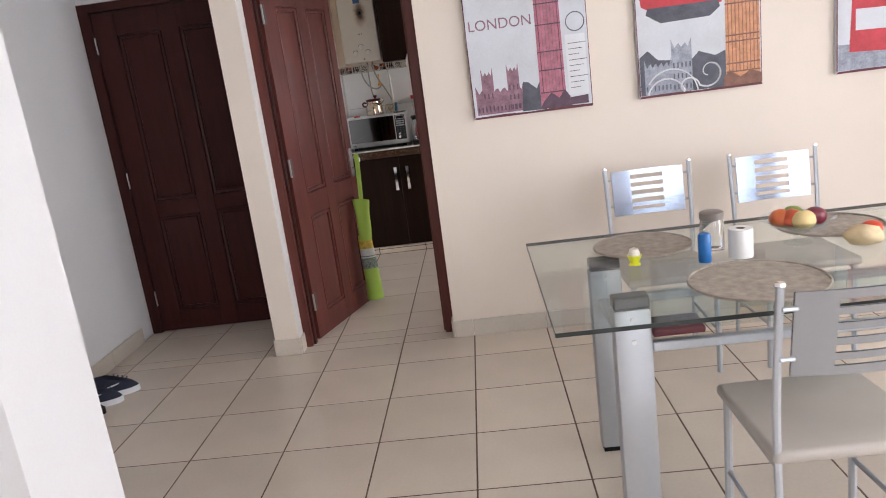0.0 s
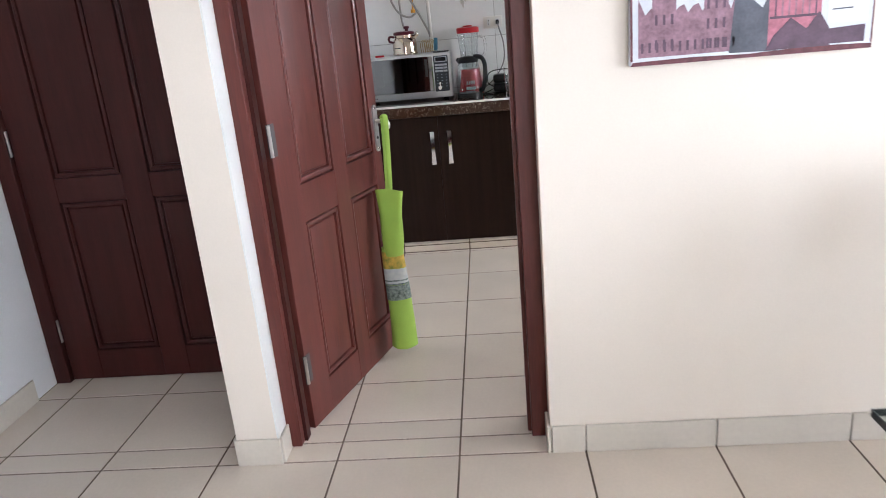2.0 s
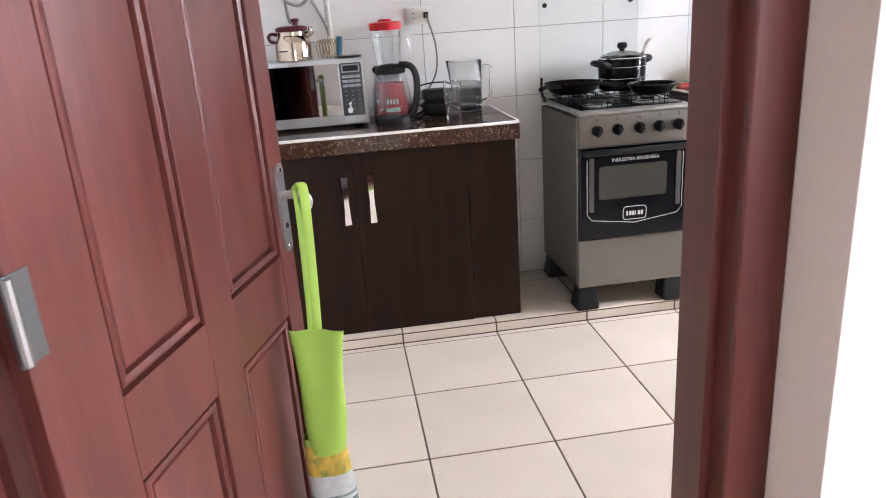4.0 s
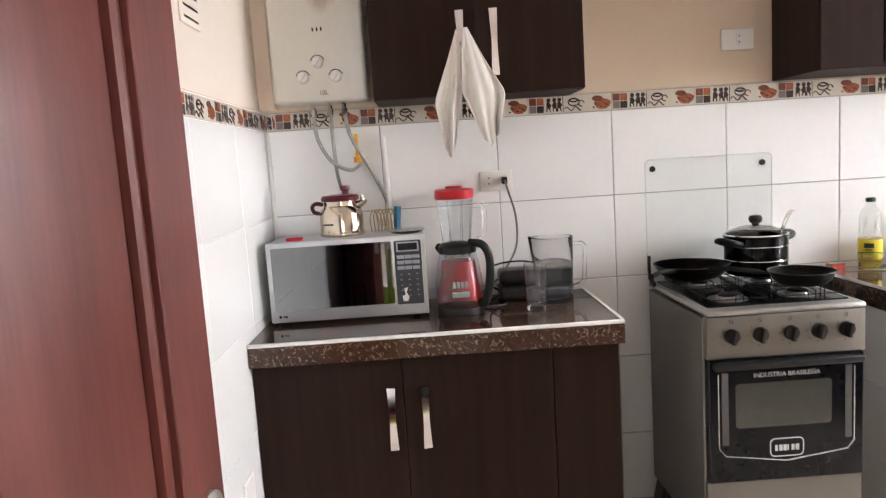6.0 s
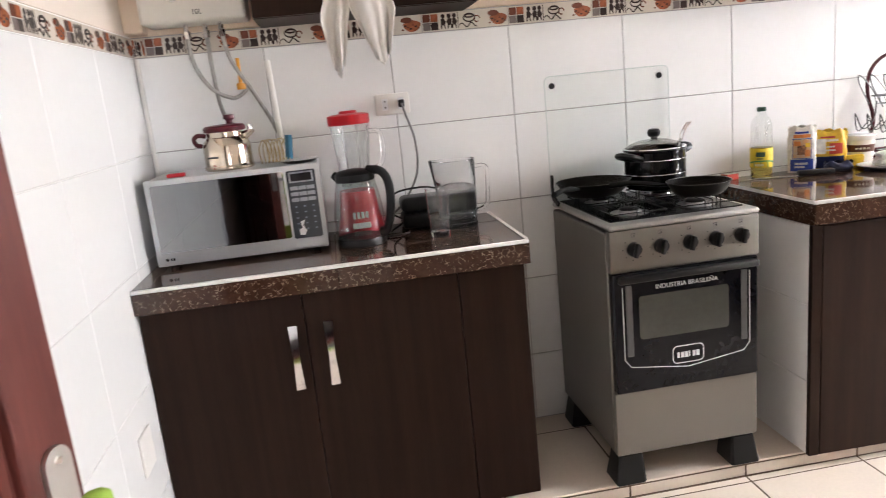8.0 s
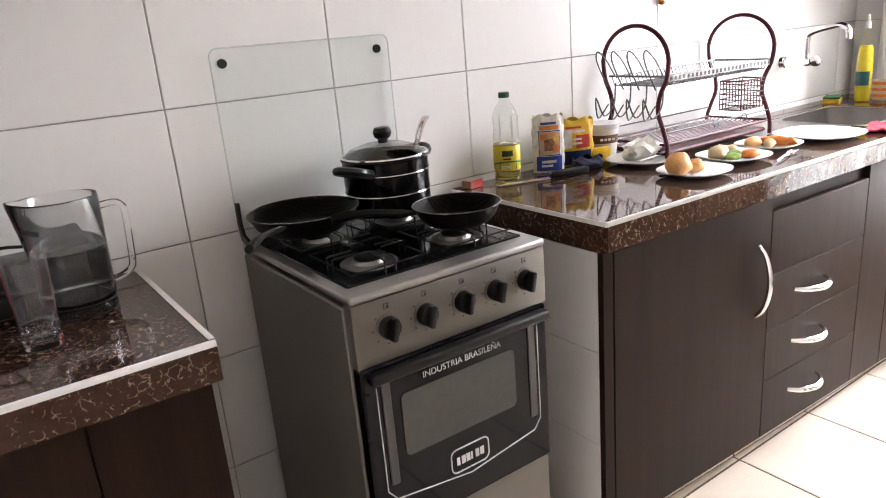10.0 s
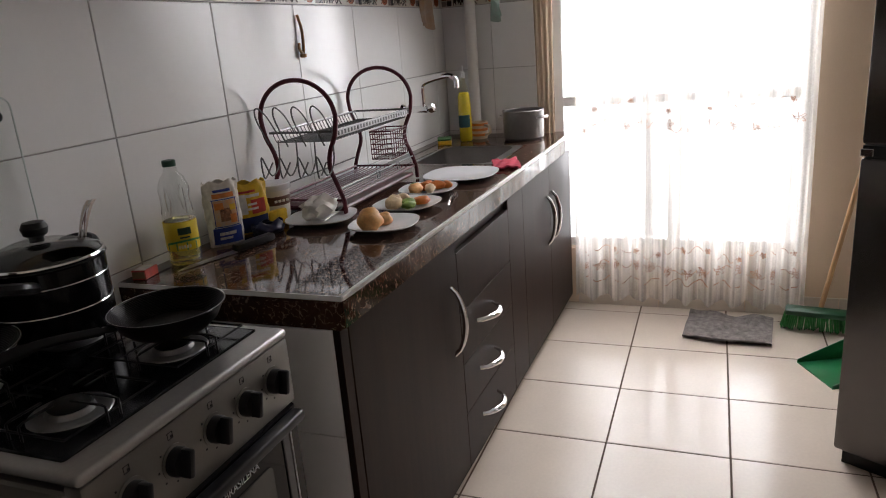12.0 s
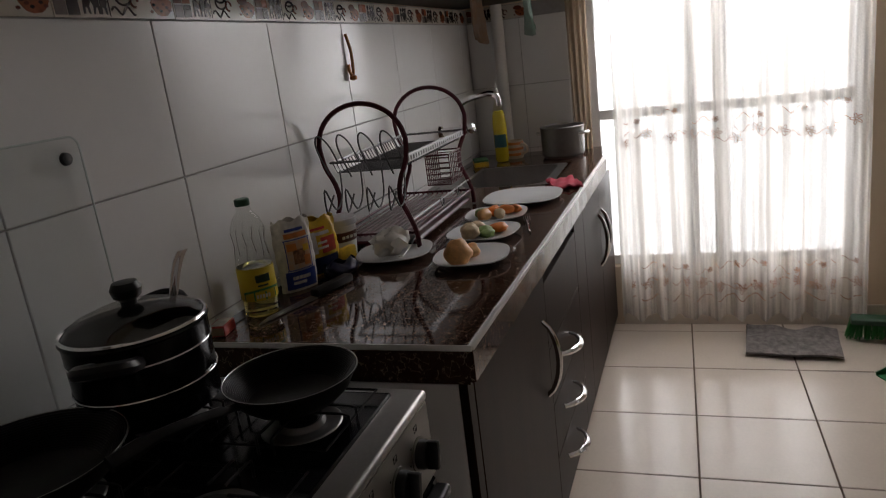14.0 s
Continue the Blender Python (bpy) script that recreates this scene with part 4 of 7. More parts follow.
def scorched(name, base, x, z):
    """Ivory enamel with a brown scorch mark around the sight glass."""
    m = surface(name, base, 0.28, vary=0.03, bump=0.01)
    nt = m.node_tree
    add, link = nt.nodes.new, nt.links.new
    b = nt.nodes["Principled BSDF"]
    old = b.inputs["Base Color"].links[0].from_socket
    co, mp, ln, nz, ad, rg, mx, rp = (add(k) for k in ("ShaderNodeTexCoord", "ShaderNodeMapping", "ShaderNodeVectorMath", "ShaderNodeTexNoise", "ShaderNodeMath", "ShaderNodeMapRange", "ShaderNodeMix", "ShaderNodeValToRGB"))
    mp.inputs["Location"].default_value = (-x * 14, 0, -z * 7)
    mp.inputs["Scale"].default_value = (14, 0, 7)
    link(co.outputs["Object"], mp.inputs["Vector"])
    ln.operation = "LENGTH"
    link(mp.outputs[0], ln.inputs[0])
    nz.inputs["Scale"].default_value = 30
    link(co.outputs["Object"], nz.inputs["Vector"])
    ad.operation = "MULTIPLY_ADD"
    link(nz.outputs["Fac"], ad.inputs[0])
    ad.inputs[1].default_value = 0.35
    link(ln.outputs["Value"], ad.inputs[2])
    rg.inputs["From Min"].default_value, rg.inputs["From Max"].default_value = 0.35, 1.15
    rg.inputs["To Min"].default_value, rg.inputs["To Max"].default_value = 1, 0
    rg.interpolation_type = "SMOOTHSTEP"
    link(ad.outputs[0], rg.inputs["Value"])
    mx.data_type = "RGBA"
    rp.color_ramp.elements[0].color = (0.42, 0.24, 0.11, 1)
    rp.color_ramp.elements[1].color = (0.05, 0.025, 0.015, 1)
    link(rg.outputs[0], rp.inputs[0])
    link(rg.outputs[0], mx.inputs["Factor"]); link(old, mx.inputs["A"]); link(rp.outputs[0], mx.inputs["B"])
    link(mx.outputs["Result"], b.inputs["Base Color"])
    return m


heater = thing("water_heater", -0.4635, 7.873, 1.615, "ivory gas water heater with a scorch mark", "water heater")
part("casing", box(-0.158, -0.143, 0.0, 0.158, 0.0, 0.66, 0.012, 3), scorched("scorched_enamel", (0.66, 0.63, 0.56), 0.03, 0.405), heater)
part("sight_glass", lathe([(0, 0), (0.011, 0), (0.009, 0.006), (0, 0.006)], 16), MAT_BLACK_GLOSS, heater, m=pose(0.03, -0.143, 0.405, 90) @ Matrix.Diagonal((1, 1.4, 1, 1)))
for x in (-0.008, 0.006, 0.020):
    part("indicator", outline([(x + 0.003 * math.cos(a), 0.235 + 0.007 * math.sin(a)) for a in np.linspace(0, 6.0, 9)], -0.1445, -0.1425), MAT_BLACK, heater)
for x, z in ((-0.052, 0.080), (0.000, 0.128), (0.057, 0.079)):
    k = part("dial", lathe([(0, 0), (0.019, 0), (0.017, 0.014), (0, 0.015)], 24), MAT_WHITE_PLASTIC, heater, "white control dial", m=pose(x, -0.143, z, 90))
    part("dial_ring", tube([(0.0235 * math.cos(a), 0.0235 * math.sin(a), 0.001) for a in np.linspace(0.3, 2.9, 12)], 0.0015, 5), MAT_BLACK, k)
    part("pointer", box(-0.003, -0.015, 0.012, 0.003, 0.015, 0.020, 0.001), MAT_WHITE_PLASTIC, k, m=pose(0, 0, 0, 0, 0, -35))
lettering("10L", 0.021, MAT_IRON, heater, pose(0.013, -0.1435, 0.028) @ FACING)
part("sticker", box(-0.015, -0.1436, 0.485, 0.040, -0.1425, 0.56), surface("blue_sticker", (0.02, 0.10, 0.28), 0.4, vary=0.1), heater, "blue paper sticker")
part("droplet", outline([(0.0125 + 0.010 * math.sin(a) * math.sin(a / 2) ** 1.2, 0.525 - 0.016 * math.cos(a)) for a in np.linspace(0.01, 6.27, 18)], -0.1442, -0.1434), MAT_WHITE_PLASTIC, heater)
MAT_HOSE = surface("braided_steel_hose", (0.36, 0.35, 0.33), 0.4, 0.8, vary=0.25, scale=60, grain=260, bump=0.5)
for i, (x0, pts) in enumerate(((-0.035, [(-0.035, -0.09, -0.03), (-0.03, -0.085, -0.12), (0.01, -0.07, -0.20), (0.07, -0.05, -0.235), (0.11, -0.03, -0.215), (0.115, -0.002, -0.20)]),
                               (0.022, [(0.022, -0.08, -0.03), (0.022, -0.075, -0.14), (0.025, -0.05, -0.25), (0.03, -0.004, -0.30)]),
                               (0.070, [(0.07, -0.09, -0.03), (0.085, -0.08, -0.12), (0.135, -0.06, -0.22), (0.175, -0.03, -0.31), (0.19, -0.004, -0.36)]))):
    h = part("hose", tube(curve([(x0, -0.09, 0.0)] + pts, 6), 0.0068, 8), MAT_HOSE, heater, "braided steel hose")
    part("nut", lathe([(0.011, 0), (0.011, 0.022), (0.0075, 0.024), (0.0075, 0.05)], 6, x0, -0.09, -0.045), MAT_CHROME, h)
valve = part("gas_valve", tube([(0.098, -0.03, -0.11), (0.098, -0.03, -0.19)], 0.006), surface("yellow_valve_paint", (0.75, 0.33, 0.02), 0.4, vary=0.1), heater, "yellow gas valve lever")
part("valve_head", lathe([(0, 0), (0.014, 0), (0.014, 0.02), (0, 0.022)], 12, 0.098, -0.03, -0.21), surface("yellow_valve_head", (0.75, 0.33, 0.02), 0.4, vary=0.1), valve)
chase = solid("pipe_chase", box(K_WEST + 0.0005, 7.80, 1.602, -0.632, K_NORTH - 0.0005, TOP - 0.001, 0.004), MAT_BEIGE, "beige painted pipe chase in the corner", "pipe chase", kind="structure")
solid("corner_trim", box(K_WEST + 0.0015, K_NORTH - 0.016, 0.0535, K_WEST + 0.016, K_NORTH - 0.0015, 1.53, 0.005, 2), MAT_WHITE_PLASTIC, "white plastic corner trim between tiles", "trim", kind="structure")


def socket_plate(name, m, wide, high, label, outlets):
    t = new(name)
    t.matrix_basis = m
    tagged(t, label, "socket")
    part("plate", box(-wide / 2, -0.009, -high / 2, wide / 2, 0, high / 2, 0.004, 2), MAT_WHITE_PLASTIC, t)
    for x in outlets:
        s = part("outlet", box(x - 0.010, -0.011, -0.019, x + 0.010, -0.0092, 0.019, 0.002), MAT_PORCELAIN, t)
        for z in (-0.010, 0.010):
            part("hole", lathe([(0, 0), (0.003, 0), (0.003, 0.0006), (0, 0.0006)], 8), MAT_BLACK, s, m=pose(x, -0.011, z, 90))
    return t


sock = socket_plate("wall_socket", pose(0.124, K_NORTH - 0.001, 1.308), 0.118, 0.072, "white double wall socket above the worktop", (-0.026, 0.028))
socket_plate("wall_socket", pose(1.013, K_NORTH - 0.0005, 1.754), 0.118, 0.074, "white wall socket on beige wall", (0.004,))
plate = solid("cover_plate", box(K_WEST + 0.001, 7.17, 0.43, K_WEST + 0.008, 7.27, 0.54, 0.002), MAT_WHITE_PLASTIC, "white cover plate on tiled wall", "cover plate")
plug = thing("power_cord", 0.152, 7.862, 1.308, "grey power cord plugged into the wall socket", "cable")
part("plug", box(-0.010, -0.030, -0.013, 0.010, -0.002, 0.013, 0.004, 2), MAT_BLACK, plug)
part("cord", tube(curve([(0, -0.028, 0), (0.008, -0.05, -0.04), (0.03, -0.05, -0.13), (0.025, -0.05, -0.24), (-0.03, -0.06, -0.33), (-0.09, -0.07, -0.38), (-0.12, -0.07, -0.40)], 6), 0.0038, 6), surface("grey_cord", (0.16, 0.155, 0.15), 0.5, vary=0.1), plug)
vent = thing("wall_vent", K_WEST + 0.001, 7.13, 1.86, "slotted wall vent painted cream", "vent")
part("frame", box(-0.0005, -0.075, -0.10, 0.006, 0.075, 0.15, 0.002), MAT_CREAM, vent)
for i in range(8):
    part("slot", box(0.0055, -0.055, -0.085 + 0.028 * i, 0.0068, 0.055, -0.079 + 0.028 * i), MAT_IRON, vent)


# decorative listello tiles
MAT_L = [surface("listello_ivory", (0.62, 0.56, 0.48), 0.2, vary=0.06), surface("listello_brown", (0.15, 0.045, 0.025), 0.25, vary=0.3, scale=40),
         surface("listello_umber", (0.035, 0.02, 0.017), 0.25, vary=0.3, scale=40), surface("listello_orange", (0.32, 0.095, 0.04), 0.25, vary=0.4, scale=50), surface("listello_grey", (0.19, 0.15, 0.14), 0.25, vary=0.2, scale=40)]


def listello_mesh(w):
    """One border tile: four small squares, two seated figures, a cup with swirls and a pile of beans."""
    h, bm = 0.060, bmesh.new()

    def piece(fn, k):
        n = len(bm.faces)
        fn()
        bm.faces.ensure_lookup_table()
        for f in bm.faces[n:]:
            f.material_index = k
    piece(lambda: box(0.001, -0.002, 0, w - 0.001, 0.006, h, bm=bm), 0)
    f = w / 0.302
    sq = ((0, 0, 4), (1, 0, 2), (0, 1, 1), (1, 1, 3))
    for i, j, k in sq:
        piece(lambda: box((0.004 + 0.027 * i) * f, -0.0028, 0.004 + 0.027 * j, (0.029 + 0.027 * i) * f, -0.0015, 0.029 + 0.027 * j, bm=bm), k)
    for sx in (0.074, 0.095, 0.113):
        s = -1 if 0.09 < sx < 0.1 else 1
        piece(lambda: outline([((sx + 0.0075 * math.cos(a)) * f, 0.047 + 0.008 * math.sin(a)) for a in np.linspace(0, 5.6, 8)], -0.0030, -0.0015, bm=bm), 2)
        piece(lambda: outline([((sx - 0.008 * s) * f, 0.018), ((sx + 0.004 * s) * f, 0.016), ((sx + 0.010 * s) * f, 0.028), ((sx + 0.002 * s) * f, 0.041), ((sx - 0.008 * s) * f, 0.038)][::s], -0.0030, -0.0015, bm=bm), 2)
        piece(lambda: outline([((sx - 0.009 * s) * f, 0.006), ((sx - 0.005 * s) * f, 0.006), ((sx - 0.004 * s) * f, 0.019), ((sx - 0.009 * s) * f, 0.019)][::s], -0.0030, -0.0015, bm=bm), 2)
        piece(lambda: outline([((sx + 0.004 * s) * f, 0.006), ((sx + 0.007 * s) * f, 0.006), ((sx + 0.006 * s) * f, 0.017), ((sx + 0.001 * s) * f, 0.017)][::s], -0.0030, -0.0015, bm=bm), 2)
    piece(lambda: box(0.1245 * f, -0.0026, 0.003, 0.1270 * f, -0.0015, 0.057, bm=bm), 2)
    cup = [((0.165 + 0.020 * math.cos(a)) * f, -0.0022, 0.036 + 0.013 * math.sin(a)) for a in np.linspace(0, 6.28, 15)[:-1]]
    piece(lambda: tube(cup, 0.0027, 4, closed=True, bm=bm), 2)
    piece(lambda: tube([((0.165 + 0.015 * math.cos(a)) * f, -0.0022, 0.042 + 0.005 * math.sin(a)) for a in np.linspace(0, 6.28, 12)[:-1]], 0.0027, 4, closed=True, bm=bm), 2)
    piece(lambda: tube([((0.130 + 0.10 * u) * f, -0.0022, 0.013 + 0.007 * math.sin(u * 19)) for u in np.linspace(0, 0.6, 13)], 0.0024, 4, bm=bm), 2)
    piece(lambda: tube([((0.192 + 0.010 * math.cos(a)) * f, -0.0022, 0.030 + 0.010 * math.sin(a)) for a in np.linspace(0, 5, 9)], 0.0027, 4, bm=bm), 1)
    piece(lambda: outline([((0.268 + 0.030 * math.cos(a) * (1 + 0.12 * math.sin(3 * a))) * f, 0.024 + 0.019 * math.sin(a)) for a in np.linspace(0, 6.0, 14)], -0.0028, -0.0015, bm=bm), 3)
    for i in range(7):
        px, pz = 0.236 + 0.009 * i, 0.013 + 0.018 * ((i * 37 % 10) / 10)
        piece(lambda: outline([((px + 0.0045 * math.cos(a)) * f, pz + 0.003 * math.sin(a)) for a in np.linspace(0, 5.5, 7)], -0.0034, -0.0027, bm=bm), 1 + i % 2)
    piece(lambda: outline([((0.250 + 0.020 * math.cos(a)) * f, 0.044 + 0.010 * math.sin(a)) for a in np.linspace(0, 5.9, 10)], -0.0032, -0.0015, bm=bm), 1)
    return mesh_of("listello_tile", bm, MAT_L)


border = thing("tile_border", 0, 0, 1.5345, "border of patterned coffee-motif tiles", "tile border", kind="structure")
LIST = listello_mesh(0.302)
for i in range(-4, 10):
    x = 0.556 + 0.302 * i
    if x < K_WEST:
        continue
    o = new("listello_tile", LIST)
    o.parent, o.location = border, (x, K_NORTH + 0.0005, 0)
short = listello_mesh(0.037)
o = new("listello_tile", short)
o.parent, o.location = border, (K_WEST + 0.001, K_NORTH + 0.0005, 0)
for i in range(8):
    o = new("listello_tile", LIST)
    o.parent, o.matrix_basis = border, pose(K_WEST - 0.0005, K_NORTH - 0.001 - 0.302 * (i + 0) - 0.302, 0, 0, 0, 90)
o = new("listello_tile", LIST)
o.parent, o.matrix_basis = border, pose(K_EAST - 0.0135, 7.872, 0, 0, 0, -90)
solid("waste_pipe", tube([(3.575, 7.715, 0.892), (3.575, 7.715, TOP - 0.001)], 0.027, 16), MAT_WHITE_PLASTIC, "white plastic pipe beside the window", "pipe", kind="structure")

# ---- cloths ----
def hanging_cloth(name, x, y, z, length, wide, mat, label, seed, tails=2):
    t = thing(name, x, y, z, label, "cloth")
    for k in range(tails):
        s = -1 if k == 0 else 1
        def f(u, v):
            w = wide * (0.62 if tails == 2 and k == 0 else 1.0) * (0.10 + 0.9 * min(1, v * 1.7) * (1 - 0.72 * max(0, v - 0.55) / 0.45))
            ln = length * (0.93 + 0.07 * (k == 0)) * (1 - 0.20 * abs(u - 0.45) * v)
            return (s * 0.012 + s * wide * 0.30 * min(1, v * 1.6) + (u - 0.5) * w + 0.022 * s * v ** 2 * (k == 1), -0.012 * k - 0.010 * v - 0.016 * math.sin(u * 9 + seed + 2 * k + 1.5 * v) * v - 0.011 * math.sin(u * 17 + seed + 3 * v) * v, -ln * v + 0.02 * (1 - v))
        part("fold", sheet(f, 18, 18, 0.003), mat, t, sharp=80)
    return t


MAT_TOWEL = surface("white_cotton", (0.70, 0.67, 0.63), 0.9, vary=0.08, scale=7, grain=350, bump=0.5)
hanging_cloth("kitchen_towel", 0.010, 7.565, 1.775, 0.375, 0.140, MAT_TOWEL, "white cotton towel hung from a cabinet handle", 0.6)
hanging_cloth("kitchen_towel", 2.56, 7.535, 1.76, 0.34, 0.075, surface("patterned_cotton", (0.60, 0.55, 0.48), 0.9, vary=0.45, scale=28, grain=300, bump=0.5, second=(0.36, 0.20, 0.10)), "cream towel with brown print on the wall cabinet", 2.1, 1)
hanging_cloth("kitchen_towel", 3.40, 7.535, 1.78, 0.34, 0.06, surface("green_checked_cotton", (0.50, 0.56, 0.50), 0.9, vary=0.4, scale=40, grain=300, bump=0.5, second=(0.20, 0.34, 0.28)), "green and white checked towel on the wall cabinet", 4.0, 1)
for x in (2.56, 3.40):
    hk = solid("cabinet_knob", lathe([(0, 0), (0.012, 0), (0.010, 0.014), (0.006, 0.022), (0, 0.022)], 14), MAT_CHROME, "chrome knob on the wall cabinet", "knob", m=pose(x, 7.559, 1.765, 90))

# ---- on the short worktop ----
TOP1 = 0.8905
mw = thing("microwave", -0.4035, 7.572, TOP1, "silver microwave oven with black glass door", "microwave")
MAT_MW = surface("silver_plastic", (0.48, 0.49, 0.50), 0.32, 0.5, vary=0.03, bump=0.01)
part("body", box(-0.250, 0.012, 0.012, 0.250, 0.335, 0.288, 0.006, 2), MAT_MW, mw)
part("front", box(-0.2515, 0.0, 0.012, 0.2515, 0.0115, 0.290, 0.004, 2), MAT_MW, mw)
part("door_glass", outline(rounded(-0.236, 0.055, 0.146, 0.272, 0.008), -0.003, -0.0004), surface("mirror_black_glass", (0.27, 0.28, 0.29), 0.03, 1.0, vary=0.03, bump=0), mw, "mirror-black door glass")
cp = part("control_panel", outline(rounded(0.153, 0.050, 0.238, 0.272, 0.006), -0.0028, -0.0004), surface("dark_control_panel", (0.025, 0.03, 0.04), 0.15, vary=0.1, bump=0), mw, "dark control panel")
part("display", box(0.165, -0.0040, 0.238, 0.226, -0.0027, 0.262, 0.0004), MAT_BLACK_GLOSS, cp)
MAT_KEY, MAT_KEY_PRINT = surface("grey_button", (0.26, 0.28, 0.32), 0.4, vary=0.15, scale=60), surface("blue_grey_key_print", (0.13, 0.17, 0.24), 0.4, vary=0.3, scale=90)
part("display_bezel", box(0.160, -0.0033, 0.233, 0.231, -0.0027, 0.267, 0.0002), MAT_KEY, cp)
for z in (0.209, 0.190, 0.171):
    for i in range(3):
        part("button", box(0.160 + 0.0245 * i, -0.0036, z, 0.1825 + 0.0245 * i, -0.0027, z + 0.012, 0.0004), MAT_KEY, cp)
for j in range(5):
    for i in range(3):
        k = part("key", outline(rounded(0.162 + 0.0255 * i, 0.074 + 0.0185 * j, 0.179 + 0.0255 * i, 0.087 + 0.0185 * j, 0.004, 3), -0.0034, -0.0027), bpy.data.materials["dark_control_panel"], cp)
        part("key_mark", box(0.167 + 0.0255 * i, -0.0038, 0.0785 + 0.0185 * j, 0.174 + 0.0255 * i, -0.0033, 0.0825 + 0.0185 * j), MAT_KEY_PRINT, k)
part("peeling_label", outline([(0.172, 0.062), (0.186, 0.060), (0.192, 0.075), (0.184, 0.092), (0.190, 0.110), (0.176, 0.105), (0.180, 0.085), (0.170, 0.078)], -0.0045, -0.0037), MAT_PORCELAIN, cp)
part("open_button", outline(rounded(0.156, 0.020, 0.236, 0.047, 0.005), -0.004, -0.0004), MAT_MW, mw)
part("badge", lathe([(0, 0), (0.005, 0), (0.005, 0.0008), (0, 0.0008)], 12), MAT_IRON, mw, m=pose(-0.222, -0.0002, 0.033, 90))
for x in (-0.2125, -0.205):
    part("badge_bar", box(x, -0.0008, 0.029, x + 0.005, 0.0, 0.037), MAT_IRON, mw)
for x in (-0.21, 0.21):
    for y in (0.04, 0.30):
        part("foot", lathe([(0, 0), (0.014, 0), (0.016, 0.013)], 12, x, y, 0), MAT_BLACK, mw)
for o in mw.children:
    o.matrix_basis = Matrix.Diagonal((1.02, 0.88, 0.94, 1)) @ o.matrix_basis
MWTOP = TOP1 + 0.2885 * 0.94
pot = thing("kettle", -0.425, 7.725, MWTOP, "chrome kettle with dark red lid and handle", "kettle")
MAT_POLISH = surface("polished_steel", (0.56, 0.48, 0.39), 0.17, 1.0, vary=0.04, bump=0)
part("body", lathe([(0, 0), (0.070, 0), (0.074, 0.004), (0.074, 0.010), (0.071, 0.014), (0.071, 0.066), (0.066, 0.080), (0.055, 0.092), (0.054, 0.106)], 36), MAT_POLISH, pot)
lid_k = part("lid", lathe([(0.056, 0.106), (0.062, 0.108), (0.063, 0.118), (0.057, 0.124), (0.030, 0.127), (0.0, 0.128)], 32), MAT_MAROON, pot, "flat dark red lid")
part("lid_knob", lathe([(0.011, 0.127), (0.010, 0.136), (0.017, 0.142), (0.016, 0.152), (0, 0.154)], 18, 0.018, 0, 0), MAT_MAROON, lid_k)
part("handle", tube(curve([(-0.056, -0.01, 0.098), (-0.078, -0.016, 0.102), (-0.090, -0.02, 0.092), (-0.084, -0.018, 0.076), (-0.070, -0.012, 0.072)], 5), 0.0065), MAT_MAROON, pot, "small dark red side handle")
part("spout", tube(curve([(0.052, 0, 0.088), (0.072, -0.004, 0.098), (0.082, -0.006, 0.106)], 4), [0.014, 0.013, 0.012, 0.011, 0.010, 0.010, 0.009, 0.009, 0.009], 10), MAT_POLISH, pot)
part("valve", lathe([(0, 0), (0.009, 0.002), (0.009, 0.012), (0.005, 0.018), (0, 0.019)], 12, 0.075, -0.006, 0.104), MAT_CHROME, pot)
part("printed_mark", box(-0.030, -0.0722, 0.036, 0.004, -0.0700, 0.041), MAT_DARK_STEEL, pot, m=pose(0, 0, 0, 0, 0, -20))
for o in pot.children:
    o.matrix_basis = Matrix.Diagonal((1.04, 1.04, 1.10, 1)) @ o.matrix_basis
bundle = thing("wire_whisk", -0.285, 7.745, MWTOP, "bundle of brass wire whisks lying by a tube", "whisk")
for i in range(7):
    a = i * 0.9
    part("wire", tube(curve([(-0.04 + 0.012 * i, -0.02, 0.004), (-0.045 + 0.012 * i, 0.01 * math.sin(a), 0.05 + 0.006 * (i % 3)), (-0.03 + 0.012 * i, 0.02, 0.075), (-0.015 + 0.011 * i, 0.01, 0.03), (-0.02 + 0.011 * i, -0.02, 0.005)], 5), 0.0022, 5), surface("brass_wire", (0.42, 0.33, 0.18), 0.35, 0.9, vary=0.1) if i == 0 else bpy.data.materials["brass_wire"], bundle)
part("blue_grip", tube([(0.045, 0, 0.006), (0.052, 0.0, 0.085)], 0.012, 8), surface("blue_tape", (0.02, 0.13, 0.22), 0.5, vary=0.2), bundle, "blue taped grip")
tubeglass = solid("glass_tube", tube([(-0.262, 7.845, MWTOP + 0.0), (-0.273, 7.862, 1.49)], 0.009, 10), MAT_WHITE_PLASTIC, "white plastic tube leaning on the tiles", "tube")
solid("bottle_opener", box(-0.60, 7.61, MWTOP, -0.545, 7.635, MWTOP + 0.012, 0.005, 2), MAT_RED, "small red plastic clip on the microwave", "clip")
solid("glass_dish", lathe([(0, 0.002), (0.045, 0.002), (0.060, 0.010), (0.062, 0.010), (0.046, 0), (0, 0)], 24), MAT_GLASS, "small glass dish on the microwave", "dish", m=pose(-0.205, 7.66, MWTOP))

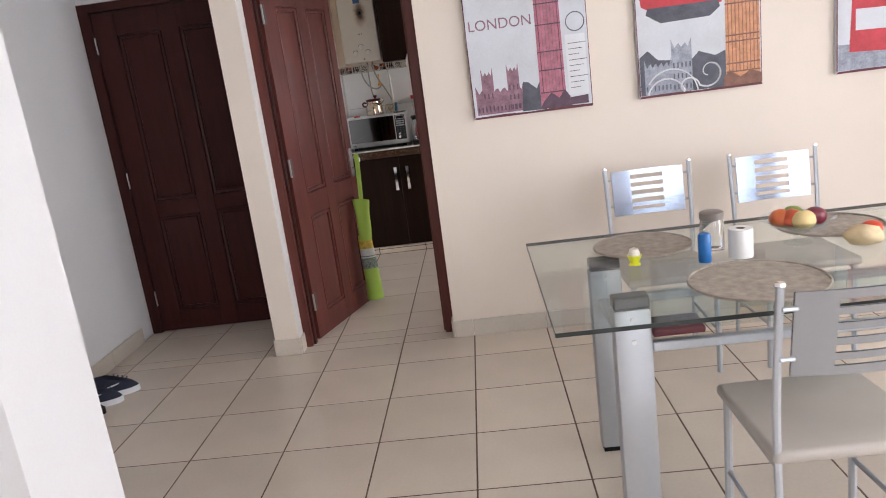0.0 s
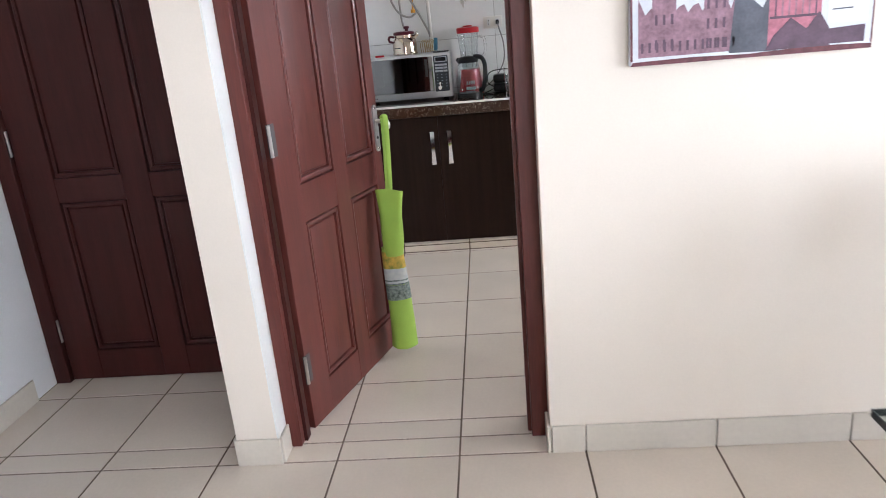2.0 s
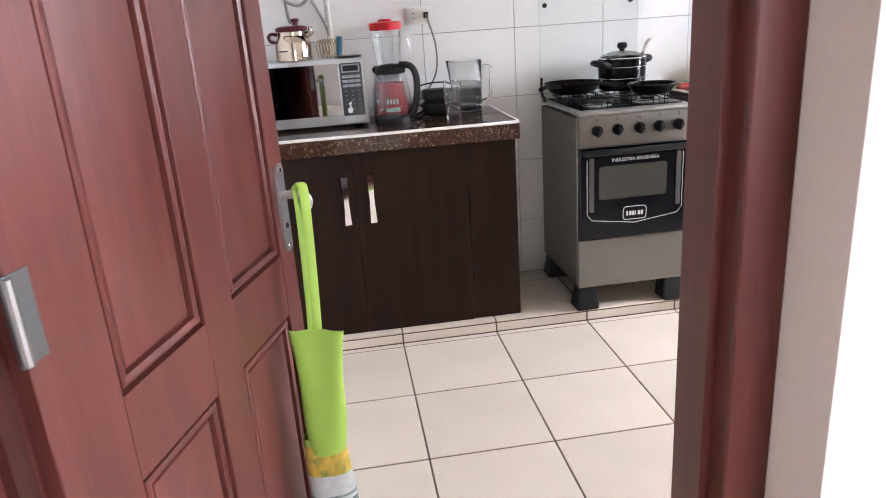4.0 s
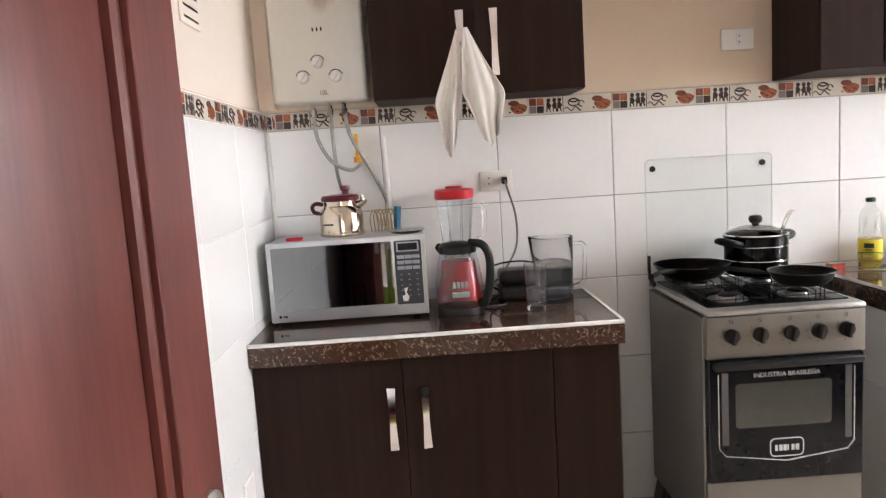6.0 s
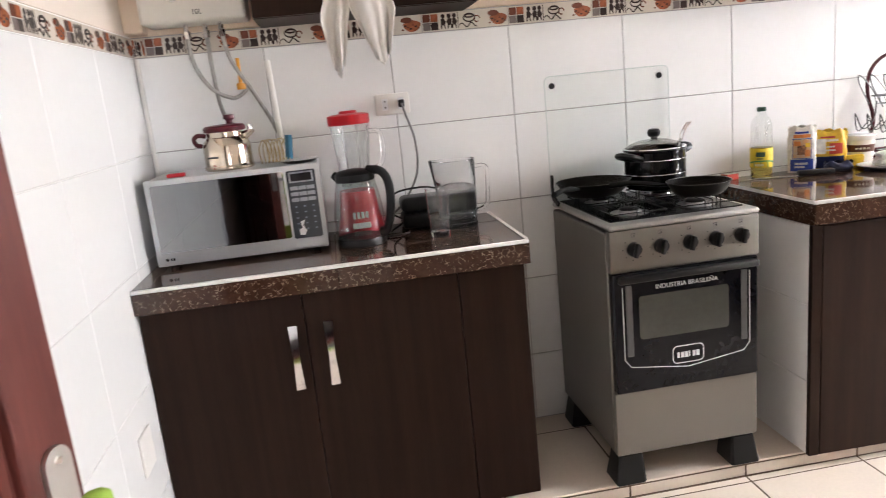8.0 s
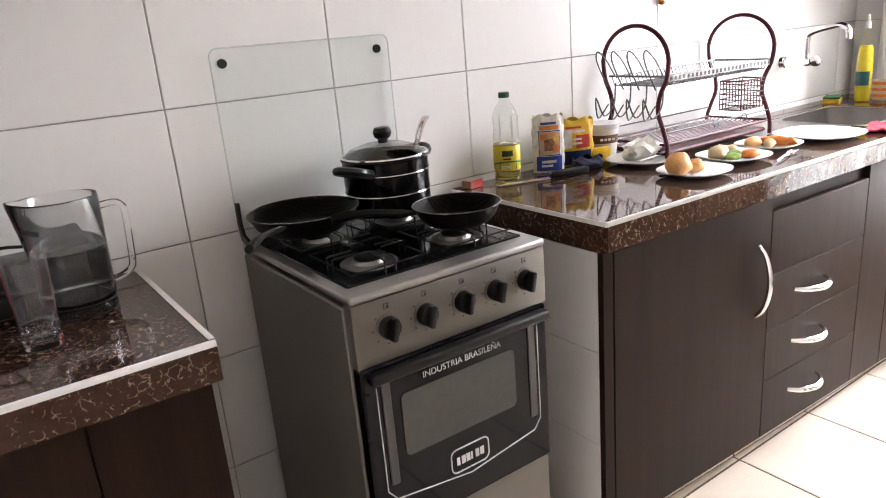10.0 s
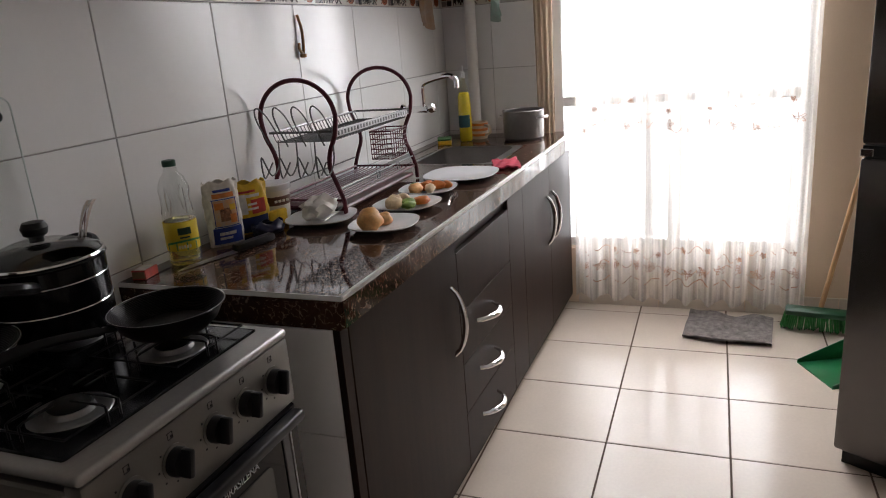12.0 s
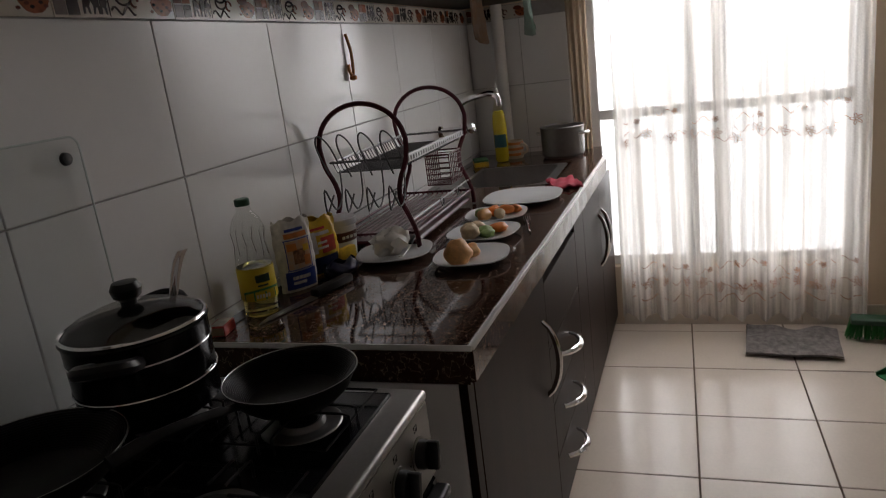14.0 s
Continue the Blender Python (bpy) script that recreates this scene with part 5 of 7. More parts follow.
blender = thing("blender", -0.035, 7.775, TOP1, "blender with glass jar and red lid", "blender")
part("base", lathe([(0, 0), (0.078, 0), (0.080, 0.012), (0.066, 0.08), (0.058, 0.150), (0, 0.150)], 24), MAT_RED, blender, "red plastic motor base")
part("button_strip", box(-0.03, -0.079, 0.030, 0.03, -0.062, 0.048, 0.003), MAT_WHITE_PLASTIC, blender)
jar = part("jar", lathe([(0.045, 0.150), (0.047, 0.160), (0.066, 0.37), (0.063, 0.37), (0.044, 0.165), (0, 0.160)], 28), pane_glass("thin_jar_glass", (0.93, 0.95, 0.95), 0.02, 0.04), blender, "ribbed glass jar")
for i in range(8):
    a = 0.4 + i * math.pi / 4
    part("rib", tube([(0.046 * math.cos(a), 0.046 * math.sin(a), 0.165), (0.0645 * math.cos(a), 0.0645 * math.sin(a), 0.362)], 0.0035, 6), MAT_GLASS, jar)
part("lid", lathe([(0.067, 0.368), (0.069, 0.375), (0.069, 0.398), (0.058, 0.402), (0.030, 0.404), (0.028, 0.412), (0, 0.413)], 28), MAT_RED, blender, "red plastic lid")
part("handle", tube(curve([(0.060, 0, 0.34), (0.098, 0, 0.33), (0.098, 0, 0.24), (0.056, 0, 0.21)], 5), 0.008), MAT_GLASS, jar)

ek = thing("electric_kettle", -0.042, 7.605, TOP1, "glass electric kettle with black handle and base", "kettle")
part("base", lathe([(0, 0), (0.076, 0), (0.078, 0.010), (0.074, 0.024), (0, 0.024)], 28), MAT_BLACK, ek)
part("jug", lathe([(0.072, 0.024), (0.079, 0.05), (0.080, 0.09), (0.070, 0.16), (0.060, 0.205), (0.058, 0.205), (0.068, 0.16), (0.0775, 0.09), (0.0765, 0.05), (0.069, 0.028), (0, 0.027)], 32), pane_glass("thin_kettle_glass", (0.92, 0.94, 0.94), 0.02, 0.03), ek, "clear glass jug")
part("collar", lathe([(0.059, 0.20), (0.062, 0.203), (0.062, 0.222), (0.052, 0.232), (0.020, 0.238), (0, 0.238)], 28), MAT_BLACK, ek)
part("handle", tube(curve([(0.045, 0, 0.232), (0.090, 0, 0.226), (0.112, 0, 0.185), (0.110, 0, 0.11), (0.092, 0, 0.045), (0.070, 0, 0.035)], 6), 0.013, 10, flat=1.25), MAT_BLACK, ek)
part("spout", tube([(-0.050, 0, 0.205), (-0.074, 0, 0.222)], [0.018, 0.012], 8), MAT_BLACK, ek)
for o in list(ek.children):
    o.matrix_basis = pose(0, 0, 0, 0, 0, -28)

for k in range(4):
    part("button", box(-0.026 + 0.014 * k, -0.074, 0.062, -0.017 + 0.014 * k, -0.066, 0.084, 0.002), MAT_WHITE_PLASTIC, blender)

jug = thing("water_jug", 0.287, 7.688, TOP1, "glass jug half full of water", "jug")
bm = lathe([(0, 0), (0.066, 0), (0.069, 0.006), (0.066, 0.022), (0.069, 0.034), (0.071, 0.12), (0.074, 0.236), (0.0725, 0.240), (0.0705, 0.236), (0.0685, 0.12), (0.066, 0.034), (0.060, 0.026), (0, 0.024)], 48)
for v in bm.verts:
    if v.co.z > 0.17 and v.co.x < 0:
        v.co.x -= 0.018 * ((v.co.z - 0.17) / 0.07) ** 1.6 * math.exp(-(math.atan2(v.co.y, -v.co.x) / 0.42) ** 2)
        v.co.z += 0.006 * max(0, v.co.z - 0.22) / 0.02 * math.exp(-(math.atan2(v.co.y, -v.co.x) / 0.42) ** 2)
part("body", bm, MAT_GLASS, jug)
part("handle", tube(curve([(0.070, 0, 0.208), (0.100, 0, 0.210), (0.114, 0, 0.200), (0.117, 0, 0.180), (0.112, 0, 0.085), (0.106, 0, 0.066), (0.092, 0, 0.056), (0.070, 0, 0.050)], 6), 0.0075, 10), MAT_GLASS, jug)
part("water", lathe([(0, 0.0235), (0.0602, 0.0255), (0.0664, 0.0342), (0.0690, 0.12), (0.0692, 0.138), (0, 0.138)], 48), MAT_WATER, jug)
for o in jug.children:
    o.matrix_basis = Matrix.Diagonal((0.93, 0.93, 0.925, 1))
tumbler = thing("drinking_glass", 0.203, 7.556, TOP1, "empty clear drinking glass", "glass")
part("body", lathe([(0, 0), (0.030, 0), (0.031, 0.004), (0.037, 0.155), (0.035, 0.155), (0.029, 0.018), (0, 0.016)], 28), MAT_GLASS, tumbler)

press = thing("sandwich_press", 0.205, 7.79, TOP1, "black electric sandwich press against the tiles", "appliance")
part("base", box(-0.10, -0.055, 0.0, 0.135, 0.055, 0.05, 0.014, 3), MAT_BLACK, press)
part("lid", box(-0.10, -0.055, 0.053, 0.135, 0.058, 0.105, 0.018, 3), MAT_BLACK, press)
part("cord", tube(curve([(-0.10, 0, 0.03), (-0.135, -0.01, 0.06), (-0.12, -0.02, 0.12), (-0.03, -0.03, 0.135), (0.04, -0.01, 0.12)], 6), 0.0035, 6), MAT_BLACK, press)
part("cord", tube(curve([(-0.10, -0.03, 0.02), (-0.15, -0.08, 0.004), (-0.19, -0.13, 0.004), (-0.13, -0.15, 0.004), (-0.09, -0.13, 0.004)], 6), 0.0035, 6), MAT_BLACK, press)

# ---- on the stove ----
HOB = PLINTH_Z + 0.8845
def pan(name, x, y, r, depth, label, handle_to, mat):
    t = thing(name, x, y, HOB, label, "pan")
    part("bowl", lathe([(0, 0), (r * 0.70, 0), (r * 0.86, depth * 0.35), (r, depth), (r + 0.0025, depth), (r + 0.0022, depth + 0.002), (r - 0.002, depth + 0.001), (r * 0.84, depth * 0.37), (r * 0.68, 0.004), (0, 0.004)], 44), mat, t)
    part("rim", tube([((r + 0.001) * math.cos(a), (r + 0.001) * math.sin(a), depth + 0.001) for a in np.linspace(0, 2 * math.pi, 45)[:-1]], 0.0011, 6, closed=True), MAT_STEEL, t, "bare metal rim")
    d = Vector((handle_to[0] - x, handle_to[1] - y, 0)).normalized()
    p = [d * (r - 0.005) + Vector((0, 0, depth * 0.8)), d * (r + 0.035) + Vector((0, 0, depth * 0.95)), d * (r + 0.11) + Vector((0, 0, depth + 0.008)), d * (r + 0.18) + Vector((0, 0, depth + 0.004))]
    part("handle", tube(curve(p, 5), [0.006] * 4 + [0.009] * 8 + [0.012] * 4, 8, flat=0.7), MAT_IRON, t, "black handle")
    for i in range(1, 16):
        q = r * (0.70 + 0.30 * i / 16)
        z = depth * (0.04 + 0.96 * (i / 16) ** 1.0) * 0.98 + 0.0022
        part("groove_ring", tube([(q * 0.985 * math.cos(a), q * 0.985 * math.sin(a), z) for a in np.linspace(0, 2 * math.pi, 37)[:-1]], 0.0009, 4, closed=True), mat, t)
    return t


pan("frying_pan", 0.772, 7.715, 0.126, 0.045, "large black frying pan on the back burner", (0.585, 7.52), MAT_SEASONED)
pan("frying_pan", 1.035, 7.480, 0.098, 0.040, "small worn frying pan on the front burner", (0.55, 7.66), MAT_SEASONED)
potx = thing("cooking_pot", 0.995, 7.705, HOB, "black enamel pot with silver rings and glass lid", "pot")
part("body", lathe([(0, 0), (0.092, 0), (0.102, 0.008), (0.104, 0.128), (0.107, 0.131), (0.104, 0.134), (0.100, 0.130), (0.098, 0.012), (0, 0.008)], 40), MAT_BLACK_METAL, potx)
for z in (0.052, 0.100):
    part("ring", tube([(0.1045 * math.cos(a), 0.1045 * math.sin(a), z) for a in np.linspace(0, 2 * math.pi, 41)[:-1]], 0.0015, 6, closed=True), MAT_CHROME, potx, "silver ring")
lid = part("lid", lathe([(0.100, 0.136), (0.085, 0.150), (0.050, 0.162), (0.015, 0.166), (0, 0.166)], 40), pane_glass("lid_glass", (0.60, 0.60, 0.57), 0.06, 0.14), potx, "domed glass lid")
part("lid_rim", tube([(0.103 * math.cos(a), 0.103 * math.sin(a), 0.137) for a in np.linspace(0, 2 * math.pi, 41)[:-1]], 0.003, 6, closed=True), MAT_CHROME, lid)
part("knob", lathe([(0.012, 0.165), (0.012, 0.172), (0.020, 0.178), (0.023, 0.190), (0.018, 0.200), (0, 0.203)], 20), MAT_BLACK, lid, "black lid knob")
for s in (-1, 1):
    part("side_handle", tube(curve([(s * 0.100, -0.03, 0.108), (s * 0.145, -0.032, 0.122), (s * 0.162, 0, 0.128), (s * 0.145, 0.032, 0.122), (s * 0.100, 0.03, 0.108)], 5), 0.0105, 8), MAT_BLACK, potx, m=pose(0, 0, 0, 0, 0, 24))
part("spoon", sheet(lambda u, v: (0.090 + 0.022 * v + 0.012 * v ** 4 + (u - 0.5) * (0.009 + 0.007 * v), 0.004 - 0.014 * v + 0.004 * math.cos(u * 3.1), 0.125 + 0.092 * v - 0.006 * v ** 6), 6, 14, 0.002), MAT_CHROME, potx, "steel spoon handle")

# ---- on the long worktop ----
TOP2 = 0.9045
MAT_OIL = clear("sunflower_oil", (0.95, 0.80, 0.25), 0, 1.47)
oil = thing("oil_bottle", 1.462, 7.805, TOP2, "half-empty plastic bottle of cooking oil with yellow label", "bottle")
part("bottle", lathe([(0, 0), (0.035, 0), (0.039, 0.006), (0.0385, 0.024), (0.0375, 0.030), (0.039, 0.036), (0.039, 0.118), (0.036, 0.138), (0.033, 0.155), (0.0325, 0.165), (0.036, 0.182), (0.0355, 0.196), (0.028, 0.216), (0.016, 0.230), (0.0145, 0.245), (0, 0.245)], 32), pane_glass("clear_plastic", (0.92, 0.94, 0.92), 0.04, 0.06), oil)
for i in range(6):
    a = i * 1.047 + 0.3
    part("flute", tube([(0.0365 * math.cos(a), 0.0365 * math.sin(a), 0.130), (0.0335 * math.cos(a + 0.12), 0.0335 * math.sin(a + 0.12), 0.160), (0.0355 * math.cos(a), 0.0355 * math.sin(a), 0.190)], 0.0018, 6), MAT_GLASS, oil)
part("oil", lathe([(0, 0.003), (0.034, 0.003), (0.0375, 0.008), (0.0365, 0.030), (0.0375, 0.036), (0.0375, 0.112), (0, 0.112)], 28), MAT_OIL, oil)
part("cap", lathe([(0.0155, 0.243), (0.0160, 0.245), (0.0160, 0.256), (0.014, 0.258), (0, 0.258)], 20), surface("dark_green_cap", (0.01, 0.07, 0.035), 0.4, vary=0.1), oil)
lab = part("label", lathe([(0.0393, 0.040), (0.0398, 0.041), (0.0398, 0.109), (0.0393, 0.110)], 32), surface("yellow_label", (0.70, 0.52, 0.02), 0.42, vary=0.06), oil, "yellow and green paper label")
MAT_DARK_PRINT = surface("dark_green_print", (0.012, 0.05, 0.028), 0.45, vary=0.4, scale=160)


def on_label(nm, a0, a1, z0, z1, mat, rad=0.0402, slope=0.0):
    part(nm, sheet(lambda u, v: (rad * math.sin(a0 + (a1 - a0) * u), -rad * math.cos(a0 + (a1 - a0) * u), z0 + (z1 - z0) * v + slope * (u - 0.5) ** 2), 10, 2, 0.0003), mat, lab)


on_label("label_band", -3.1, 3.1, 0.041, 0.060, surface("green_label", (0.03, 0.20, 0.06), 0.45, vary=0.3, scale=60))
on_label("label_swoosh", -1.9, 0.9, 0.062, 0.067, bpy.data.materials["green_label"], 0.0403, -0.03)
for a0, a1, z0, z1 in ((-1.05, -0.26, 0.080, 0.097), (-0.98, -0.40, 0.071, 0.075)):
    on_label("label_mark", a0, a1, z0, z1, MAT_DARK_PRINT, 0.0404)
for i in range(5):
    on_label("label_mark", -1.15 + 0.16 * i, -1.04 + 0.16 * i, 0.046, 0.054, surface("pale_label_print", (0.72, 0.70, 0.55), 0.5) if i == 0 else bpy.data.materials["pale_label_print"], 0.0404)


def packet(name, x, y, wide, high, deep, turn, mat, label, patches):
    t = thing(name, x, y, TOP2, label, "food packet", turn=turn)
    def f(u, v):
        a = 2 * math.pi * u
        puff = (math.sin(math.pi * (0.10 + 0.86 * v)) ** 0.55)
        wob = 1 + 0.05 * math.sin(7 * a + 9 * v) * (0.3 + v) + 0.03 * math.sin(13 * a - 17 * v)
        return (wide / 2 * math.cos(a) * (0.94 + 0.06 * puff) * wob, deep / 2 * math.sin(a) * puff * wob, high * v + 0.006 * math.sin(5 * a) * v ** 3)
    part("bag", sheet(f, 48, 18), mat, t, sharp=60)
    for nm, x0, z0, x1, z1, m in patches:
        def g(u, v, x0=x0, z0=z0, x1=x1, z1=z1):
            xx, zz = x0 + (x1 - x0) * u, z0 + (z1 - z0) * v
            q = max(0.0, 1 - (2 * xx / wide) ** 2)
            return (xx, -(deep / 2) * math.sqrt(q) * math.sin(math.pi * (0.10 + 0.86 * zz / high)) ** 0.55 * 1.03 - 0.002, zz)
        part(nm, sheet(g, 8, 6, 0.0006), m, t, sharp=60)
    return t


ORG, BLU, WHT, YEL, REDP = (surface(n, c, 0.35, vary=0.25, scale=45, bump=0.1) for n, c in (("orange_print", (0.66, 0.22, 0.05)), ("blue_print", (0.02, 0.05, 0.30)), ("white_film", (0.70, 0.68, 0.62)), ("yellow_film", (0.72, 0.46, 0.03)), ("red_print", (0.52, 0.05, 0.03))))
salt = packet("food_packet", 1.622, 7.800, 0.118, 0.200, 0.062, -34, WHT, "white plastic packet printed orange and blue", (("blue_panel", -0.048, 0.008, 0.048, 0.060, BLU), ("picture_panel", -0.040, 0.066, 0.040, 0.145, surface("picture_print", (0.70, 0.66, 0.58), 0.4, vary=0.3, scale=50, second=(0.72, 0.34, 0.10))), ("orange_patch", -0.034, 0.118, -0.006, 0.138, ORG), ("orange_patch", 0.012, 0.072, 0.034, 0.100, ORG), ("yellow_patch", 0.014, 0.112, 0.034, 0.130, YEL), ("frame_line", -0.042, 0.146, 0.042, 0.149, BLU), ("frame_line", -0.042, 0.062, 0.042, 0.065, BLU), ("title_bar", -0.036, 0.152, 0.036, 0.166, ORG), ("title_bar", -0.030, 0.170, 0.028, 0.178, BLU), ("picture_patch", -0.020, 0.080, 0.018, 0.120, surface("dark_picture_print", (0.10, 0.045, 0.03), 0.4, vary=0.8, scale=90, second=(0.55, 0.25, 0.12))), ("line_left", -0.040, 0.066, -0.0375, 0.148, BLU), ("line_right", 0.0375, 0.066, 0.040, 0.148, BLU), ("pale_bar", -0.030, 0.022, 0.012, 0.030, WHT), ("pale_bar", -0.030, 0.036, 0.026, 0.046, WHT)))
for o in salt.children:
    o.matrix_basis = Matrix.Diagonal((0.80, 0.85, 0.86, 1))
packet("food_packet", 1.735, 7.805, 0.122, 0.145, 0.056, -30, YEL, "crumpled yellow plastic food packet", (("blue_panel", -0.050, 0.006, 0.050, 0.050, surface("dark_blue_foil", (0.015, 0.025, 0.09), 0.3, vary=0.4, scale=40)), ("red_panel", 0.000, 0.058, 0.045, 0.098, REDP), ("pale_patch", -0.050, 0.060, -0.012, 0.115, WHT), ("pale_bar", -0.020, 0.105, 0.030, 0.113, WHT), ("red_bar", -0.030, 0.118, 0.020, 0.124, REDP), ("white_mark", -0.015, 0.070, 0.020, 0.076, WHT), ("white_mark", -0.010, 0.083, 0.018, 0.089, WHT)))
packet("food_packet", 1.730, 7.742, 0.095, 0.034, 0.070, -24, surface("dark_blue_bag", (0.012, 0.016, 0.05), 0.35, vary=0.4, scale=30), "small dark blue bag lying before the packets", ())
tub = thing("plastic_tub", 1.868, 7.805, TOP2, "white plastic tub with brown label", "tub")
part("tub", lathe([(0, 0), (0.038, 0), (0.045, 0.115), (0, 0.115)], 28), MAT_WHITE_PLASTIC, tub)
part("label", lathe([(0.0418, 0.062), (0.0432, 0.063), (0.0452, 0.092), (0.0440, 0.093)], 28), surface("brown_label", (0.10, 0.035, 0.02), 0.4, vary=0.3), tub)
for i in range(4):
    part("label_mark", box(-0.026 + 0.012 * i, -0.0462, 0.074, -0.018 + 0.012 * i, -0.0440, 0.082), WHT, tub, m=pose(0, 0, 0, 0, 0, -25))
part("lid", lathe([(0.047, 0.113), (0.049, 0.116), (0.049, 0.132), (0.046, 0.135), (0, 0.135)], 28), MAT_PORCELAIN, tub)
for o in tub.children:
    o.matrix_basis = Matrix.Diagonal((1.08, 1.08, 0.86, 1)) @ o.matrix_basis
solid("spice_packet", box(-0.032, -0.010, 0, 0.032, 0.010, 0.048, 0.005, 2), YEL, "small yellow spice packet beside the tub", "food packet", m=pose(1.812, 7.765, TOP2, 0, 0, -20))
mb = thing("matchbox", 1.352, 7.835, TOP2, "small red and white matchbox", "matchbox", turn=10)
part("sleeve", box(-0.026, -0.018, 0, 0.026, 0.018, 0.022, 0.001), REDP, mb)
part("label", box(-0.022, -0.014, 0.0222, 0.022, 0.014, 0.0228), WHT, mb)
part("tray", box(-0.0275, -0.016, 0.003, -0.0262, 0.016, 0.019), surface("brown_card", (0.33, 0.22, 0.13), 0.8), mb)
kn = thing("kitchen_knife", 1.385, 7.765, TOP2 + 0.002, "long kitchen knife with black handle", "knife", turn=-14)
part("blade", outline([(0, 0.004), (0.17, -0.010), (0.175, 0.016), (0.04, 0.018)], 0, 0.0022, axis="z"), MAT_STEEL, kn)
part("handle", box(0.172, -0.012, -0.001, 0.30, 0.016, 0.019, 0.006, 2), MAT_BLACK, kn)


def dish(name, x, y, r, label, turn=0, flat=1.0):
    """A shallow plate with a softly squared outline."""
    t = thing(name, x, y, TOP2, label, "plate", "plates on the worktop", turn=turn)
    bm, seg = bmesh.new(), 48
    prof = ((0.0, 0.0), (0.55, 0.0), (0.66, 0.004), (1.0, 0.016), (1.0, 0.019), (0.97, 0.019), (0.66, 0.008), (0.0, 0.006))
    rings = []
    for q, h in prof:
        if q == 0:
            rings.append([bm.verts.new((0, 0, h))])
            continue
        ring = []
        for i in range(seg):
            a = 2 * math.pi * i / seg
            k = (abs(math.cos(a)) ** 2.8 + abs(math.sin(a)) ** 2.8) ** (-1 / 2.8)
            ring.append(bm.verts.new((r * q * k * math.cos(a), r * q * k * math.sin(a) * flat, h)))
        rings.append(ring)
    for a, b in zip(rings, rings[1:]):
        for i in range(seg):
            q = list(dict.fromkeys([a[i % len(a)], a[(i + 1) % seg % len(a)], b[(i + 1) % seg % len(b)], b[i % len(b)]]))
            if len(q) > 2:
                bm.faces.new(q)
    part("plate", bm, MAT_PORCELAIN, t)
    return t


def lump(name, x, y, z, sx, sy, sz, mat, label, seed, category="food", turn=0, rough=0.22, fine=1.7):
    bm = bmesh.new()
    bmesh.ops.create_icosphere(bm, subdivisions=3, radius=1)
    for v in bm.verts:
        n = noise.noise(v.co * fine + Vector((seed * 3.1, seed, 0)))
        v.co *= 1 + rough * n
        v.co = Vector((v.co.x * sx, v.co.y * sy, max(v.co.z, -0.75) * sz + 0.75 * sz))
    return solid(name, bm, mat, label, category, m=pose(x, y, z, 0, 0, turn), sharp=70)


PEEL = surface("cut_melon_flesh", (0.80, 0.42, 0.15), 0.5, vary=0.25, scale=18, grain=140, bump=0.4)
CARROT = surface("carrot_orange", (0.70, 0.20, 0.03), 0.45, vary=0.15, scale=20, bump=0.2)
CREAMY = surface("pale_cooked_vegetable", (0.66, 0.50, 0.30), 0.5, vary=0.25, scale=25, grain=150, bump=0.4)
GREEN = surface("cucumber_green", (0.22, 0.33, 0.07), 0.45, vary=0.4, scale=25, bump=0.2)
PZ = TOP2 + 0.0085
dish("dinner_plate", 1.812, 7.422, 0.094, "white plate with peeled orange pieces", 8)
lump("peeled_orange", 1.768, 7.443, PZ, 0.036, 0.034, 0.034, PEEL, "peeled orange on a white plate", 1, "fruit")
lump("orange_piece", 1.820, 7.424, PZ, 0.024, 0.020, 0.020, PEEL, "piece of peeled orange on a white plate", 2, "fruit")
dish("dinner_plate", 2.040, 7.450, 0.098, "white plate with cooked vegetables", -5)
for i, (dx, dy, s, m, lb) in enumerate(((-0.05, 0.03, 0.026, CREAMY, "pale potato piece"), (-0.01, 0.045, 0.024, CREAMY, "pale potato piece"), (-0.035, -0.02, 0.022, GREEN, "green cucumber slice"), (0.0, -0.005, 0.024, GREEN, "green cucumber slice"), (0.03, 0.03, 0.022, CREAMY, "pale potato piece"), (0.03, -0.045, 0.026, CARROT, "orange carrot slice"))):
    lump("vegetable_piece", 2.040 + dx * 0.85, 7.450 + dy * 0.85, PZ, s * 1.15, s, s * (0.5 if m in (GREEN, CARROT) else 0.8), m, lb + " on a white plate", 5 + i, "food")
dish("dinner_plate", 2.250, 7.464, 0.094, "white plate with carrots and vegetables", 4)
for i, (dx, dy, s, m, lb) in enumerate(((-0.055, 0.03, 0.026, PEEL, "pale orange piece"), (-0.02, 0.05, 0.022, GREEN, "green cucumber slice"), (0.0, 0.01, 0.022, CARROT, "orange carrot piece"), (0.025, -0.03, 0.023, CARROT, "orange carrot piece"), (0.045, 0.02, 0.020, CARROT, "orange carrot piece"), (-0.03, -0.02, 0.022, CREAMY, "pale potato piece"), (0.05, -0.06, 0.018, CARROT, "orange carrot piece"))):
    lump("vegetable_piece", 2.250 + dx * 0.85, 7.464 + dy * 0.85, PZ, s * 1.3, s * 0.8, s * 0.7, m, lb + " on a white plate", 15 + i, "food", turn=40 * i)
dish("serving_plate", 2.490, 7.430, 0.130, "large empty pale oval serving plate", 0)
dish("side_plate", 1.868, 7.650, 0.100, "white plate with a lump of white cheese", 12)
lump("white_cheese", 1.888, 7.664, PZ, 0.062, 0.045, 0.036, surface("plastic_wrapped_cheese", (0.74, 0.72, 0.66), 0.22, vary=0.06, scale=20, bump=0.5, depth=0.006), "lump of white cheese wrapped in film", 33, "cheese", rough=0.62, fine=2.3)
